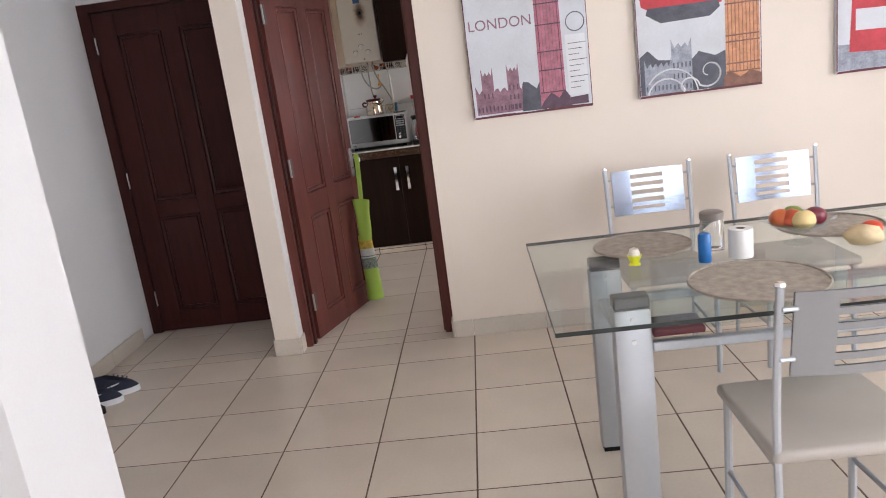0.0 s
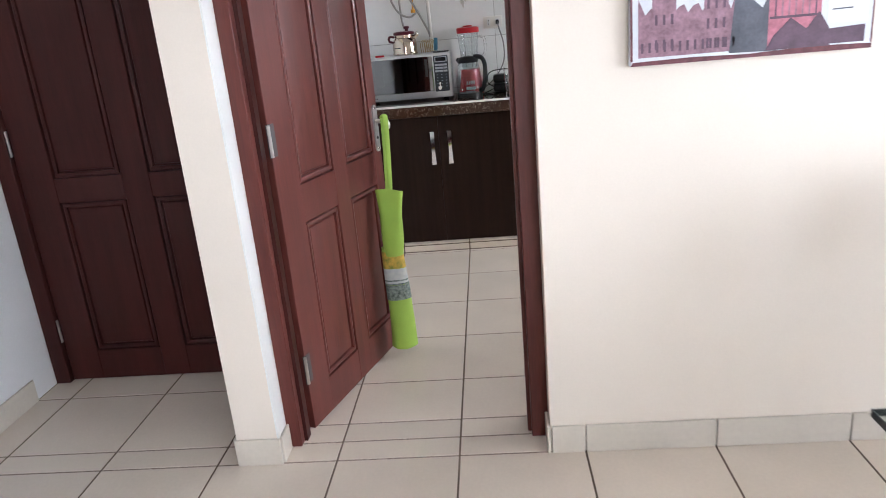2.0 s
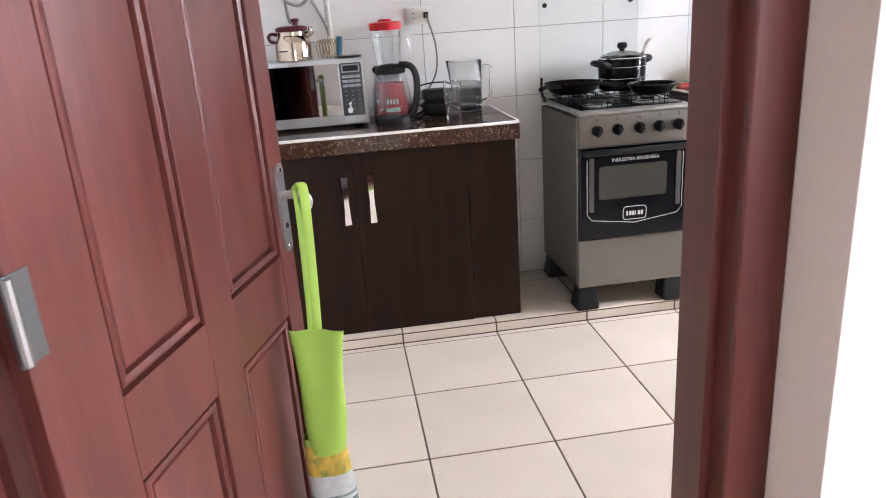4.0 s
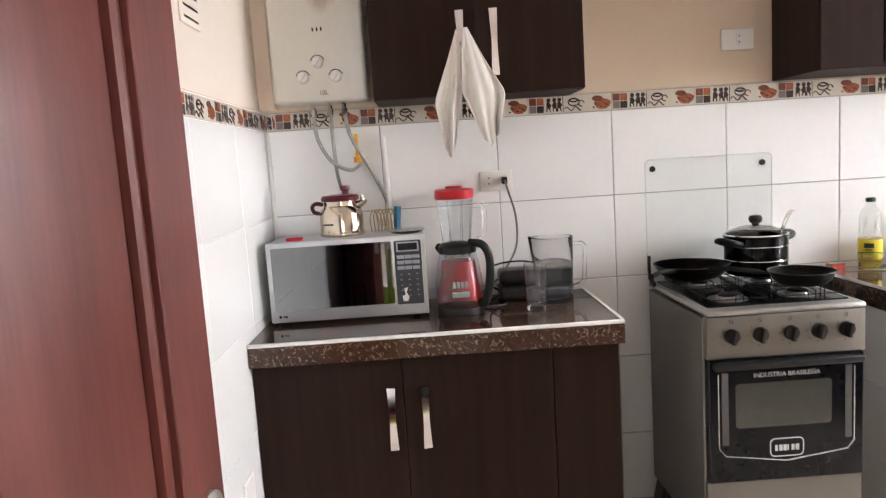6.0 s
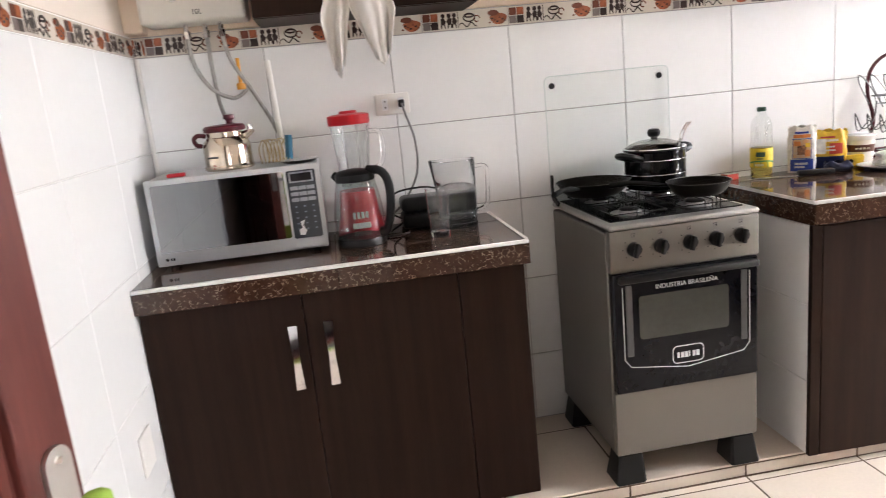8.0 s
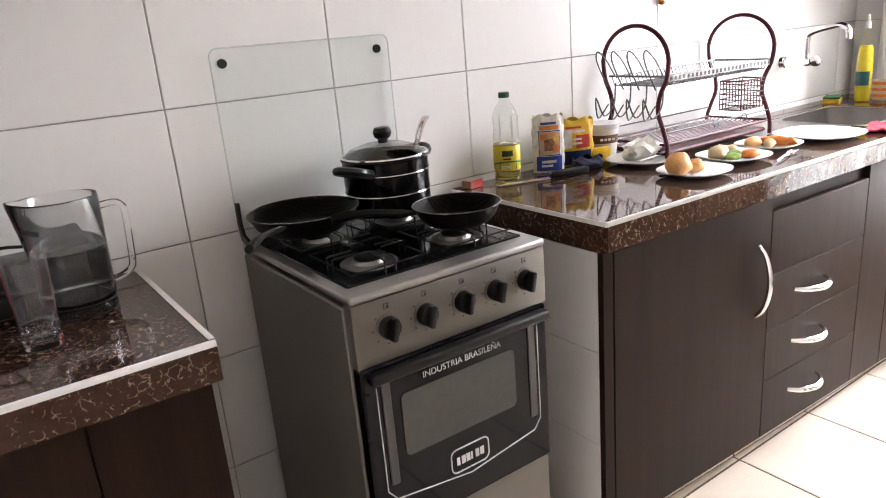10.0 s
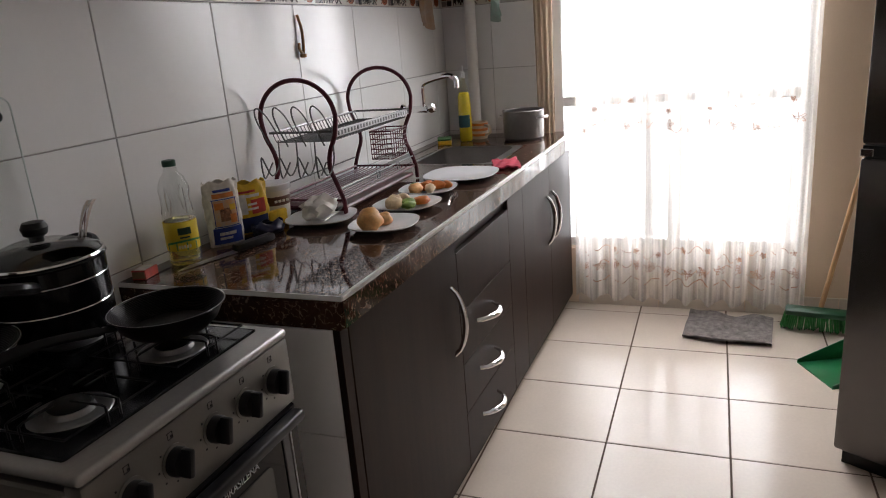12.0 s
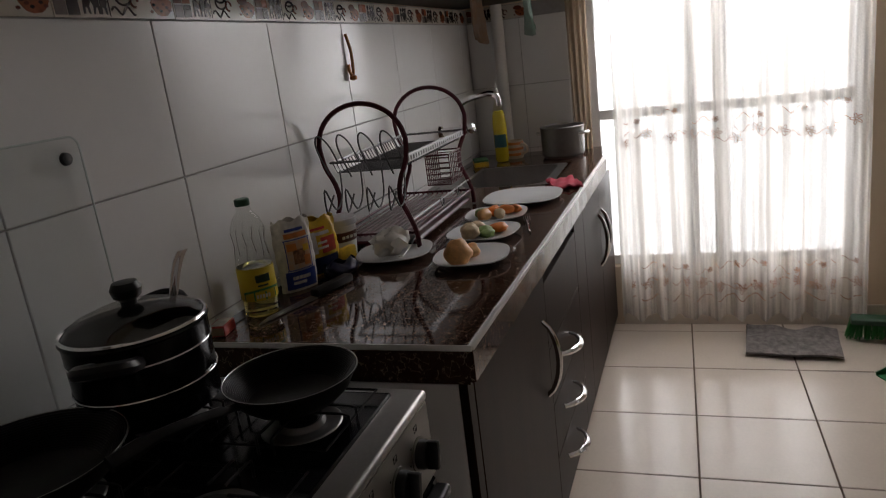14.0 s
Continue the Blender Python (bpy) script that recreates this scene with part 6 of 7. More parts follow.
kf2 = thing("table_knife", 1.798, 7.606, TOP2 + 0.020, "table knife lying across the cheese plate", "knife", turn=8)
part("blade", box(0.0, -0.007, 0, 0.11, 0.007, 0.002, 0.0008), MAT_STEEL, kf2)
part("handle", box(0.11, -0.006, -0.001, 0.20, 0.006, 0.007, 0.003, 2), MAT_BLACK, kf2)
fork = thing("fork", 2.06, 7.325, TOP2 + 0.003, "steel fork beside the plates", "fork", turn=14)
part("stem", tube([(0, 0, 0.002), (0.06, 0, 0.006), (0.12, 0, 0.003)], [0.0045, 0.003, 0.004], 6, flat=0.5), MAT_CHROME, fork)
for i in range(4):
    part("tine", tube([(0.12, -0.009 + 0.006 * i, 0.003), (0.175, -0.009 + 0.006 * i, 0.004)], 0.0013, 5), MAT_CHROME, fork)

# dish rack
rack = thing("dish_rack", 2.21, 7.728, TOP2, "two-tier chrome dish rack with maroon side arches", "dish rack")
RX = 0.28
arch = [(-0.126, 0.004), (-0.124, 0.05), (-0.108, 0.10), (-0.090, 0.15), (-0.096, 0.20), (-0.118, 0.25), (-0.126, 0.30)]
arch += [(0.126 * math.cos(a), 0.305 + 0.113 * math.sin(a)) for a in np.linspace(math.pi * 0.95, math.pi * 0.05, 12)]
arch += [(-y, z) for y, z in reversed(arch[:7])]
for sx in (-RX, RX):
    part("arch", tube(curve([(sx, y, z) for y, z in arch], 3), 0.0070, 8), MAT_MAROON, rack, "maroon enamelled side arch")
MAT_WIRE = surface("chrome_wire", (0.15, 0.147, 0.147), 0.30, 1.0, vary=0.05, bump=0)
def tray(z, y0, y1, n, depth, nm, lb):
    t = part(nm, tube([(-RX, y0, z + depth), (RX, y0, z + depth), (RX, y1, z + depth), (-RX, y1, z + depth)], 0.004, 6, closed=True), MAT_WIRE, rack, lb)
    for i in range(n):
        x = -RX + 2 * RX * (i + 0.5) / n
        part("wire", tube([(x, y0, z + depth), (x, y0 + 0.012, z), (x, y1 - 0.012, z), (x, y1, z + depth)], 0.0021, 5), MAT_WIRE, t)
    return t
low_tray = part("lower_tray", tube([(-RX, -0.120, 0.050), (RX, -0.120, 0.050), (RX, 0.120, 0.050), (-RX, 0.120, 0.050)], 0.004, 6, closed=True), MAT_MAROON, rack, "maroon wire plate tray")
for i in range(13):
    y = -0.104 + 0.208 * i / 12
    part("wire", tube([(-RX, y, 0.050), (-RX + 0.01, y, 0.042), (RX - 0.01, y, 0.042), (RX, y, 0.050)], 0.0026, 5), MAT_MAROON, low_tray)
for y in (-0.116, 0.116):
    part("side_rail", tube([(-RX, y, 0.086), (RX, y, 0.086)], 0.0028, 6), MAT_WIRE, low_tray)
part("drip_tray", box(-RX + 0.01, -0.118, 0.012, RX - 0.01, 0.118, 0.026, 0.005), MAT_MAROON, rack, "maroon drip tray")
up_tray = tray(0.232, -0.112, 0.100, 28, 0.030, "upper_tray", "chrome wire cup tray")
part("front_band", box(-RX, -0.118, 0.244, RX, -0.115, 0.264, 0.001), MAT_WIRE, up_tray, "pressed chrome front band")
for i in range(26):
    x = -RX + 0.02 + 0.52 * i / 25
    part("pierced_mark", box(x, -0.1188, 0.248, x + 0.009, -0.1181, 0.260), MAT_IRON, up_tray)
for sx, k in ((-1, 4),):
    for i in range(k):
        y = -0.11 + 0.062 * i
        part("cup_hook", tube(curve([(sx * RX, y, 0.26), (sx * (RX + 0.045), y, 0.32), (sx * (RX + 0.060), y + 0.02, 0.345), (sx * (RX + 0.045), y + 0.035, 0.31), (sx * RX, y + 0.03, 0.22)], 5), 0.0025, 5), MAT_WIRE, rack)
        part("glass_hook", tube(curve([(sx * RX, y, 0.24), (sx * (RX + 0.01), y, 0.17), (sx * (RX + 0.055), y, 0.14), (sx * (RX + 0.075), y + 0.015, 0.20), (sx * (RX + 0.05), y + 0.03, 0.13), (sx * RX, y + 0.03, 0.17)], 5), 0.0025, 5), MAT_WIRE, rack)
bas = part("cutlery_basket", tube([(RX - 0.14, -0.10, 0.20), (RX - 0.01, -0.10, 0.20), (RX - 0.01, -0.02, 0.20), (RX - 0.14, -0.02, 0.20)], 0.003, 6, closed=True), MAT_MAROON, rack, "maroon wire cutlery basket")
for k in range(6):
    z = 0.10 + 0.018 * k
    part("wire", tube([(RX - 0.14, -0.10, z), (RX - 0.01, -0.10, z), (RX - 0.01, -0.02, z), (RX - 0.14, -0.02, z)], 0.0018, 5, closed=True), MAT_MAROON, bas)
for k in range(8):
    x = RX - 0.14 + 0.13 * k / 7
    part("wire", tube([(x, -0.10, 0.20), (x, -0.10, 0.10), (x, -0.02, 0.10), (x, -0.02, 0.20)], 0.0018, 5), MAT_MAROON, bas)
for s in (-1, 1):
    part("scroll", tube([(RX * 0.2 + 0.02 * u * math.cos(9 * u) + s * 0.08, -0.118, 0.075 + 0.02 * u * math.sin(9 * u)) for u in np.linspace(0.15, 1, 18)], 0.002, 5), MAT_WIRE, rack)

for o in rack.children:
    o.matrix_basis = Matrix.Diagonal((1, 1, 0.965, 1)) @ o.matrix_basis
tap = thing("kitchen_tap", 3.02, 7.872, 1.10, "chrome wall-mounted kitchen tap with swan neck", "tap")
part("wall_flange", lathe([(0, 0), (0.026, 0), (0.022, 0.012), (0.012, 0.014)], 20), MAT_CHROME, tap, m=pose(0, 0, 0.0, 90))
part("body", tube([(0, -0.01, 0), (0, -0.12, 0)], 0.016, 12), MAT_CHROME, tap)
part("spout", tube(curve([(0.0, -0.10, 0.01), (0.0, -0.10, 0.09), (-0.005, -0.12, 0.115), (-0.01, -0.20, 0.135), (-0.012, -0.24, 0.135), (-0.013, -0.262, 0.118), (-0.013, -0.265, 0.085)], 6), 0.011, 10), MAT_CHROME, tap)
hd = part("handwheel", lathe([(0.010, 0), (0.020, 0.008), (0.022, 0.030), (0.014, 0.036), (0, 0.037)], 8), MAT_CHROME, tap, "fluted chrome handle", m=pose(0, -0.12, 0.0, 75))
soap = thing("soap_bottle", 3.36, 7.70, TOP2, "clear bottle of yellow washing-up liquid", "bottle")
part("bottle", lathe([(0, 0), (0.032, 0), (0.036, 0.01), (0.037, 0.14), (0.033, 0.185), (0.024, 0.215), (0.012, 0.245), (0.011, 0.262), (0, 0.262)], 24), pane_glass("thin_clear_plastic", (0.95, 0.93, 0.75)), soap)
part("liquid", lathe([(0, 0.003), (0.031, 0.003), (0.035, 0.012), (0.036, 0.14), (0.032, 0.186), (0.025, 0.200), (0, 0.200)], 24), surface("yellow_liquid", (0.72, 0.58, 0.04), 0.25, vary=0.1, bump=0), soap)
part("cap", lathe([(0.013, 0.258), (0.013, 0.280), (0.006, 0.284), (0.005, 0.305), (0, 0.306)], 16), MAT_PORCELAIN, soap)
part("label", sheet(lambda u, v: (0.0385 * math.sin(-2.4 + 1.9 * u), -0.0385 * math.cos(-2.4 + 1.9 * u), 0.06 + 0.05 * v), 12, 2, 0.0004), surface("dark_teal_label", (0.015, 0.09, 0.09), 0.4, vary=0.2), soap)
for o in soap.children:
    o.matrix_basis = Matrix.Diagonal((0.86, 0.86, 1.16, 1))
spg = thing("sponge", 3.285, 7.785, TOP2, "green and yellow washing-up sponge", "sponge", turn=20)
part("foam", box(-0.05, -0.033, 0.0, 0.05, 0.033, 0.022, 0.005, 2), YEL, spg)
part("scourer", box(-0.05, -0.033, 0.0225, 0.05, 0.033, 0.031, 0.003), surface("green_scourer", (0.03, 0.10, 0.03), 0.9, vary=0.2, grain=250, bump=0.6), spg)
mug = thing("mug", 3.45, 7.660, TOP2, "orange and cream striped mug", "mug")
part("cup", lathe([(0, 0), (0.036, 0), (0.040, 0.01), (0.041, 0.082), (0.038, 0.082), (0.036, 0.01), (0, 0.008)], 24), surface("cream_glaze", (0.66, 0.55, 0.42), 0.3, vary=0.1), mug)
for z in (0.02, 0.045, 0.07):
    part("stripe", lathe([(0.0405, z - 0.006), (0.0418, z - 0.005), (0.0418, z + 0.005), (0.0405, z + 0.006)], 24), ORG, mug)
part("handle", tube(curve([(-0.02, -0.035, 0.066), (-0.04, -0.062, 0.062), (-0.042, -0.068, 0.035), (-0.02, -0.036, 0.018)], 5), 0.006), mug.children[0].data.materials[0], mug)
MAT_OLD_ALU = surface("dull_old_aluminium", (0.21, 0.20, 0.19), 0.42, 0.9, vary=0.15, bump=0.05)
alu = thing("aluminium_pot", 3.40, 7.425, TOP2, "dull aluminium cooking pot by the window", "pot")
part("body", lathe([(0, 0), (0.098, 0), (0.108, 0.012), (0.110, 0.135), (0.114, 0.138), (0.110, 0.141), (0.105, 0.137), (0.103, 0.014), (0, 0.010)], 36), MAT_OLD_ALU, alu)
for s in (-1, 1):
    part("side_handle", tube(curve([(s * 0.108, -0.03, 0.105), (s * 0.138, -0.024, 0.108), (s * 0.138, 0.024, 0.108), (s * 0.108, 0.03, 0.105)], 5), 0.0055), MAT_ALU, alu, m=pose(0, 0, 0, 0, 0, 70))
for o in alu.children:
    o.matrix_basis = Matrix.Diagonal((0.88, 0.88, 0.98, 1)) @ o.matrix_basis
def rag(u, v):
    return (-0.09 + 0.18 * u, -0.05 + 0.10 * v, 0.006 + 0.007 * math.sin(u * 8 + v * 3) ** 2 + 0.006 * math.sin(v * 9 + u * 4) ** 2)
solid("dish_cloth", sheet(rag, 20, 14, 0.006), surface("crimson_cloth", (0.42, 0.018, 0.05), 0.85, vary=0.2, scale=9, grain=300, bump=0.5), "crumpled crimson dish cloth", "cloth", m=pose(2.715, 7.325, TOP2, 0, 0, 20), sharp=80)
opener = thing("hook", 2.232, 7.872, 1.39, "small wooden utensil hanging from a wall hook", "utensil")
part("loop", tube(curve([(0.0, -0.004, 0.11), (0.008, -0.010, 0.06), (0.006, -0.010, 0.0), (-0.006, -0.010, -0.012), (-0.016, -0.008, 0.004), (-0.012, -0.006, 0.02)], 6), 0.005, 8), surface("honey_wood", (0.36, 0.15, 0.03), 0.5, vary=0.2), opener)
part("knob", lathe([(0, 0), (0.011, 0.004), (0.011, 0.014), (0, 0.018)], 12, -0.004, -0.012, -0.028), surface("amber_knob", (0.40, 0.14, 0.02), 0.35, vary=0.1), opener)

# ---- kitchen floor: mat, broom, dustpan ----
def matted(u, v):
    return (-0.14 + 0.28 * u + 0.008 * math.sin(v * 9), -0.185 + 0.37 * v, 0.004 + 0.010 * (0.5 + 0.5 * math.sin(u * 9 + v * 5)) * (0.4 + u) + 0.014 * u * math.sin(v * 7) ** 2)
solid("floor_mat", sheet(matted, 24, 30, 0.010), surface("grey_pile", (0.21, 0.19, 0.18), 0.95, vary=0.5, scale=40, grain=220, bump=1.0, depth=0.008), "crumpled grey floor mat below the window", "mat", m=pose(3.36, 6.49, 0.008, 0, 0, -5), sharp=80)
broom = thing("broom", 3.44, 6.12, 0, "green broom with wooden handle leaning on the wall", "broom")
MAT_BRISTLE = surface("green_bristle", (0.015, 0.20, 0.035), 0.5, vary=0.35, scale=60, grain=200)
part("head", box(-0.028, -0.15, 0.085, 0.028, 0.13, 0.115, 0.010, 2), surface("dark_green_plastic", (0.01, 0.07, 0.03), 0.4, vary=0.1), broom, m=pose(0, 0, 0, 0, -14, -8))
tuft = random.Random(4)
for k in range(90):
    y, x = -0.145 + 0.27 * (k % 30) / 29, -0.018 + 0.018 * (k // 30)
    part("bristle_tuft", tube([(x, y, 0.09), (x + tuft.uniform(-0.012, 0.012) - 0.012, y * 1.18 + tuft.uniform(-0.012, 0.012), 0.008)], [0.0055, 0.0035], 5), MAT_BRISTLE, broom, m=pose(0, 0, 0, 0, 0, -8))
part("handle", tube([(0.0, -0.01, 0.10), (0.075, -0.22, 1.20)], 0.011, 10), surface("pale_broom_wood", (0.50, 0.30, 0.15), 0.45, vary=0.15, stretch=(6, 6, 1)), broom, "pale wooden handle")
dustpan = thing("dustpan", 3.03, 6.07, 0, "green plastic dustpan on the floor", "dustpan", turn=25)
MAT_GREEN_PLASTIC = surface("green_plastic", (0.012, 0.17, 0.06), 0.35, vary=0.12, scale=10)
part("pan", outline([(-0.12, 0.0), (0.12, 0.0), (0.11, 0.004), (-0.11, 0.004)], -0.12, 0.12), MAT_GREEN_PLASTIC, dustpan)
for a, b in (((-0.12, -0.12), (-0.12, 0.12)), ((0.12, -0.12), (0.12, 0.12)), ((-0.12, -0.12), (0.12, -0.12))):
    part("side", sheet(lambda u, v: (a[0] + (b[0] - a[0]) * u, a[1] + (b[1] - a[1]) * u, 0.10 * v * (1 - 0.85 * (u if a[0] == b[0] else 0))), 8, 2, 0.003), MAT_GREEN_PLASTIC, dustpan)
part("handle_socket", tube([(0, -0.12, 0.06), (0.0, -0.16, 0.12)], 0.015, 10), MAT_GREEN_PLASTIC, dustpan)

# ---- bag on the door handle ----
bag = thing("rolled_apron", -0.363, 5.955, 0.045, "lime green rolled apron hanging from the door handle", "apron")
part("strap", tube(curve([(-0.006, 0.098, 0.945), (0.004, 0.090, 0.956), (0.012, 0.078, 0.945), (0.012, 0.066, 0.86), (0.008, 0.040, 0.70), (0.0, 0.02, 0.52), (0.0, 0.0, 0.42)], 6), 0.0115, 6, flat=0.30), MAT_LIME, bag)
part("strap", tube(curve([(-0.006, 0.098, 0.945), (-0.004, 0.085, 0.88), (-0.006, 0.05, 0.70), (-0.014, 0.03, 0.55)], 6), 0.008, 6, flat=0.30), MAT_LIME, bag)
def roll(u, v):
    a = 2 * math.pi * u
    r = 0.042 + 0.012 * (1 - v) + 0.004 * math.sin(3 * a + 4 * v)
    return (r * math.cos(a) + 0.012 * (0.5 - v), r * 0.8 * math.sin(a) - 0.03 * (1 - v) + 0.01, 0.43 * v)
part("roll", sheet(roll, 30, 14), MAT_LIME, bag, sharp=80)
part("roll_end", lathe([(0, 0), (0.052, 0.0)], 24, 0.006, -0.02, 0.002, sy=0.8), MAT_LIME, bag)
def flare(u, v):
    a = 2 * math.pi * u
    wide, deep = 0.038 + 0.016 * v + 0.003 * math.sin(7 * v), 0.036 * (1 - 0.72 * v)
    return (wide * math.cos(a) + 0.004 * v, deep * math.sin(a) + 0.012 * v + 0.006 * math.sin(3 * a) * v, 0.40 + 0.265 * v + 0.010 * math.cos(a + 2.4) * v)
part("open_top", sheet(flare, 28, 8, 0.002), MAT_LIME, bag, sharp=80)
def ring_band(z0, z1, grow):
    def f(u, v):
        zz = z0 + (z1 - z0) * v
        x, y, z = roll(u, zz / 0.43)
        cx, cy = 0.012 * (0.5 - zz / 0.43), -0.03 * (1 - zz / 0.43) + 0.01
        return (cx + (x - cx) * grow, cy + (y - cy) * grow, z)
    return sheet(f, 30, 3)
part("woven_band", ring_band(0.212, 0.276, 1.04), surface("grey_green_weave", (0.07, 0.11, 0.09), 0.8, vary=0.7, scale=90, grain=300, second=(0.28, 0.32, 0.28)), bag, "grey-green woven band")
part("pale_band", ring_band(0.277, 0.345, 1.035), surface("pale_print_cloth", (0.66, 0.66, 0.62), 0.8, vary=0.25, scale=60, second=(0.40, 0.42, 0.42)), bag, "pale printed band")
part("flower_print", ring_band(0.346, 0.415, 1.03), surface("flower_print_cloth", (0.34, 0.42, 0.07), 0.8, vary=0.5, scale=48, grain=200, second=(0.72, 0.42, 0.06)), bag, "lime band printed with yellow flowers")
for z in (0.277, 0.292):
    part("grey_stripe", ring_band(z, z + 0.006, 1.05), bpy.data.materials["grey_green_weave"], bag)

# ---- shoes ----
NAVY, SOLE = surface("navy_mesh", (0.008, 0.012, 0.032), 0.7, vary=0.3, grain=300, bump=0.4), surface("white_rubber", (0.70, 0.71, 0.73), 0.5, vary=0.08)


def shoe(x, y, turn, upper, sole, label, stripe=None):
    t = thing("shoe", x, y, 0, label, "shoe", "shoes by the wall", turn=turn)
    ring = [(0.135 * math.cos(a) * (1.0 if math.cos(a) > 0 else 0.95), (0.046 + 0.008 * math.cos(a)) * math.sin(a)) for a in np.linspace(0, 2 * math.pi, 29)[:-1]]
    bm = outline([(p[0], p[1]) for p in ring], 0, 0.030, axis="z")
    part("sole", bm, sole, t, sharp=50)
    bm, rows = bmesh.new(), []
    for j in range(9):
        v = j / 8
        row = []
        for px, py in ring:
            top = 0.030 + (0.080 if px < -0.01 else 0.080 - 0.048 * min(1, (px + 0.01) / 0.13)) * v
            k = 0.98 - 0.42 * v ** 2
            row.append(bm.verts.new((px * (0.97 - 0.10 * v) - 0.014 * v if px > -0.02 else px * (0.97 - 0.05 * v), py * k, top)))
        rows.append(row)
    for a, b in zip(rows, rows[1:]):
        for i in range(len(a)):
            bm.faces.new((a[i], a[(i + 1) % len(a)], b[(i + 1) % len(a)], b[i]))
    bm.faces.new(rows[-1])
    part("upper", bm, upper, t, sharp=60)
    for i in range(4):
        xx = 0.015 + 0.020 * i
        part("lace", tube([(xx, -0.022, 0.103 - 0.008 * i), (xx + 0.008, 0, 0.110 - 0.009 * i), (xx, 0.022, 0.103 - 0.008 * i)], 0.0028, 5), upper, t)
    if stripe:
        for s in (-1, 1):
            part("stripe", tube([(-0.05, s * 0.045, 0.045), (0.0, s * 0.047, 0.062), (0.045, s * 0.040, 0.070)], [0.006, 0.005, 0.002], 6, flat=0.5), stripe, t)


shoe(-1.645, 4.870, 20, NAVY, SOLE, "navy running shoe with white sole", SOLE)
shoe(-1.675, 4.750, 14, NAVY, SOLE, "navy running shoe with white sole and stripe", SOLE)
shoe(-1.705, 4.625, 10, surface("black_mesh", (0.008, 0.008, 0.009), 0.7, vary=0.3, grain=300, bump=0.4), MAT_BLACK, "black shoe with a red tab", MAT_RED)

# ---- on the dining table ----
TT = 0.7505
def placemat(x, y, r, label):
    bm = bmesh.new()
    prof = [(0, 0)] + [(r * (i + 1) / 18, 0.0012 + 0.0014 * (i % 2)) for i in range(18)] + [(r, 0)]
    lathe(prof, 40, bm=bm)
    mat = solid("placemat", bm, surface("woven_fibre", (0.36, 0.31, 0.26), 0.85, vary=0.3, scale=30, grain=260, bump=0.6) if "woven_fibre" not in bpy.data.materials else bpy.data.materials["woven_fibre"], label, "placemat", "placemats on the table", m=pose(x, y, TT))
    part("stitched_rim", tube([((r - 0.004) * math.cos(a), (r - 0.004) * math.sin(a), 0.0032) for a in np.linspace(0, 2 * math.pi, 49)[:-1]], 0.0034, 6, closed=True), bpy.data.materials["woven_fibre"], mat)
    return mat


placemat(0.975, 3.93, 0.17, "round woven beige placemat on the glass table")
placemat(1.18, 3.42, 0.19, "round woven beige placemat on the glass table")
placemat(1.62, 3.92, 0.17, "round woven beige placemat on the glass table")
placemat(1.78, 3.45, 0.19, "round woven beige placemat on the glass table")
jar2 = thing("glass_jar", 1.172, 3.775, TT, "glass jar with grey lid on the table", "jar")
part("jar", lathe([(0, 0), (0.036, 0), (0.038, 0.006), (0.038, 0.095), (0.032, 0.108), (0.030, 0.108), (0.035, 0.095), (0.035, 0.008), (0, 0.006)], 24), MAT_GLASS, jar2)
part("lid", lathe([(0.038, 0.106), (0.039, 0.110), (0.038, 0.128), (0.030, 0.132), (0, 0.133)], 24), surface("grey_brown_lid", (0.22, 0.19, 0.17), 0.4, 0.3, vary=0.1), jar2)
solid("blue_bottle", lathe([(0, 0), (0.019, 0), (0.020, 0.004), (0.020, 0.085), (0.016, 0.092), (0, 0.092)], 20), surface("blue_plastic", (0.01, 0.14, 0.42), 0.35, vary=0.1), "small blue plastic bottle", "bottle", m=pose(1.108, 3.650, TT))
tr = thing("paper_roll", 1.225, 3.665, TT, "white paper roll standing on end", "paper roll")
part("paper", lathe([(0.020, 0), (0.050, 0), (0.051, 0.004), (0.051, 0.098), (0.050, 0.101), (0.020, 0.101), (0.020, 0)], 28), surface("white_tissue", (0.80, 0.79, 0.77), 0.95, vary=0.03, bump=0.3), tr)
part("core", lathe([(0.0195, 0), (0.0198, 0.1005), (0.0185, 0.1005), (0.0185, 0)], 24), surface("grey_card", (0.22, 0.17, 0.13), 0.9), tr)
for o in tr.children:
    o.matrix_basis = Matrix.Diagonal((0.72, 0.72, 0.92, 1))
eg = thing("egg_cup", 0.900, 3.705, TT, "yellow egg cup with a white egg", "egg cup")
part("cup", lathe([(0, 0), (0.020, 0), (0.014, 0.008), (0.024, 0.032), (0.021, 0.032), (0.010, 0.012), (0, 0.012)], 20), surface("lemon_yellow_plastic", (0.70, 0.72, 0.02), 0.35, vary=0.05), eg)
part("egg", lathe([(0, 0.014), (0.014, 0.020), (0.019, 0.036), (0.014, 0.052), (0, 0.058)], 20), surface("egg_shell", (0.74, 0.69, 0.60), 0.5, vary=0.04), eg)
bowl = thing("fruit_bowl", 1.44, 3.755, TT, "footed glass bowl on the table", "bowl")
part("bowl", lathe([(0, 0), (0.045, 0), (0.012, 0.010), (0.012, 0.025), (0.085, 0.060), (0.115, 0.085), (0.112, 0.086), (0.080, 0.064), (0, 0.032)], 32), pane_glass("thin_bowl_glass", (0.90, 0.94, 0.93), 0.02, 0.06), bowl)
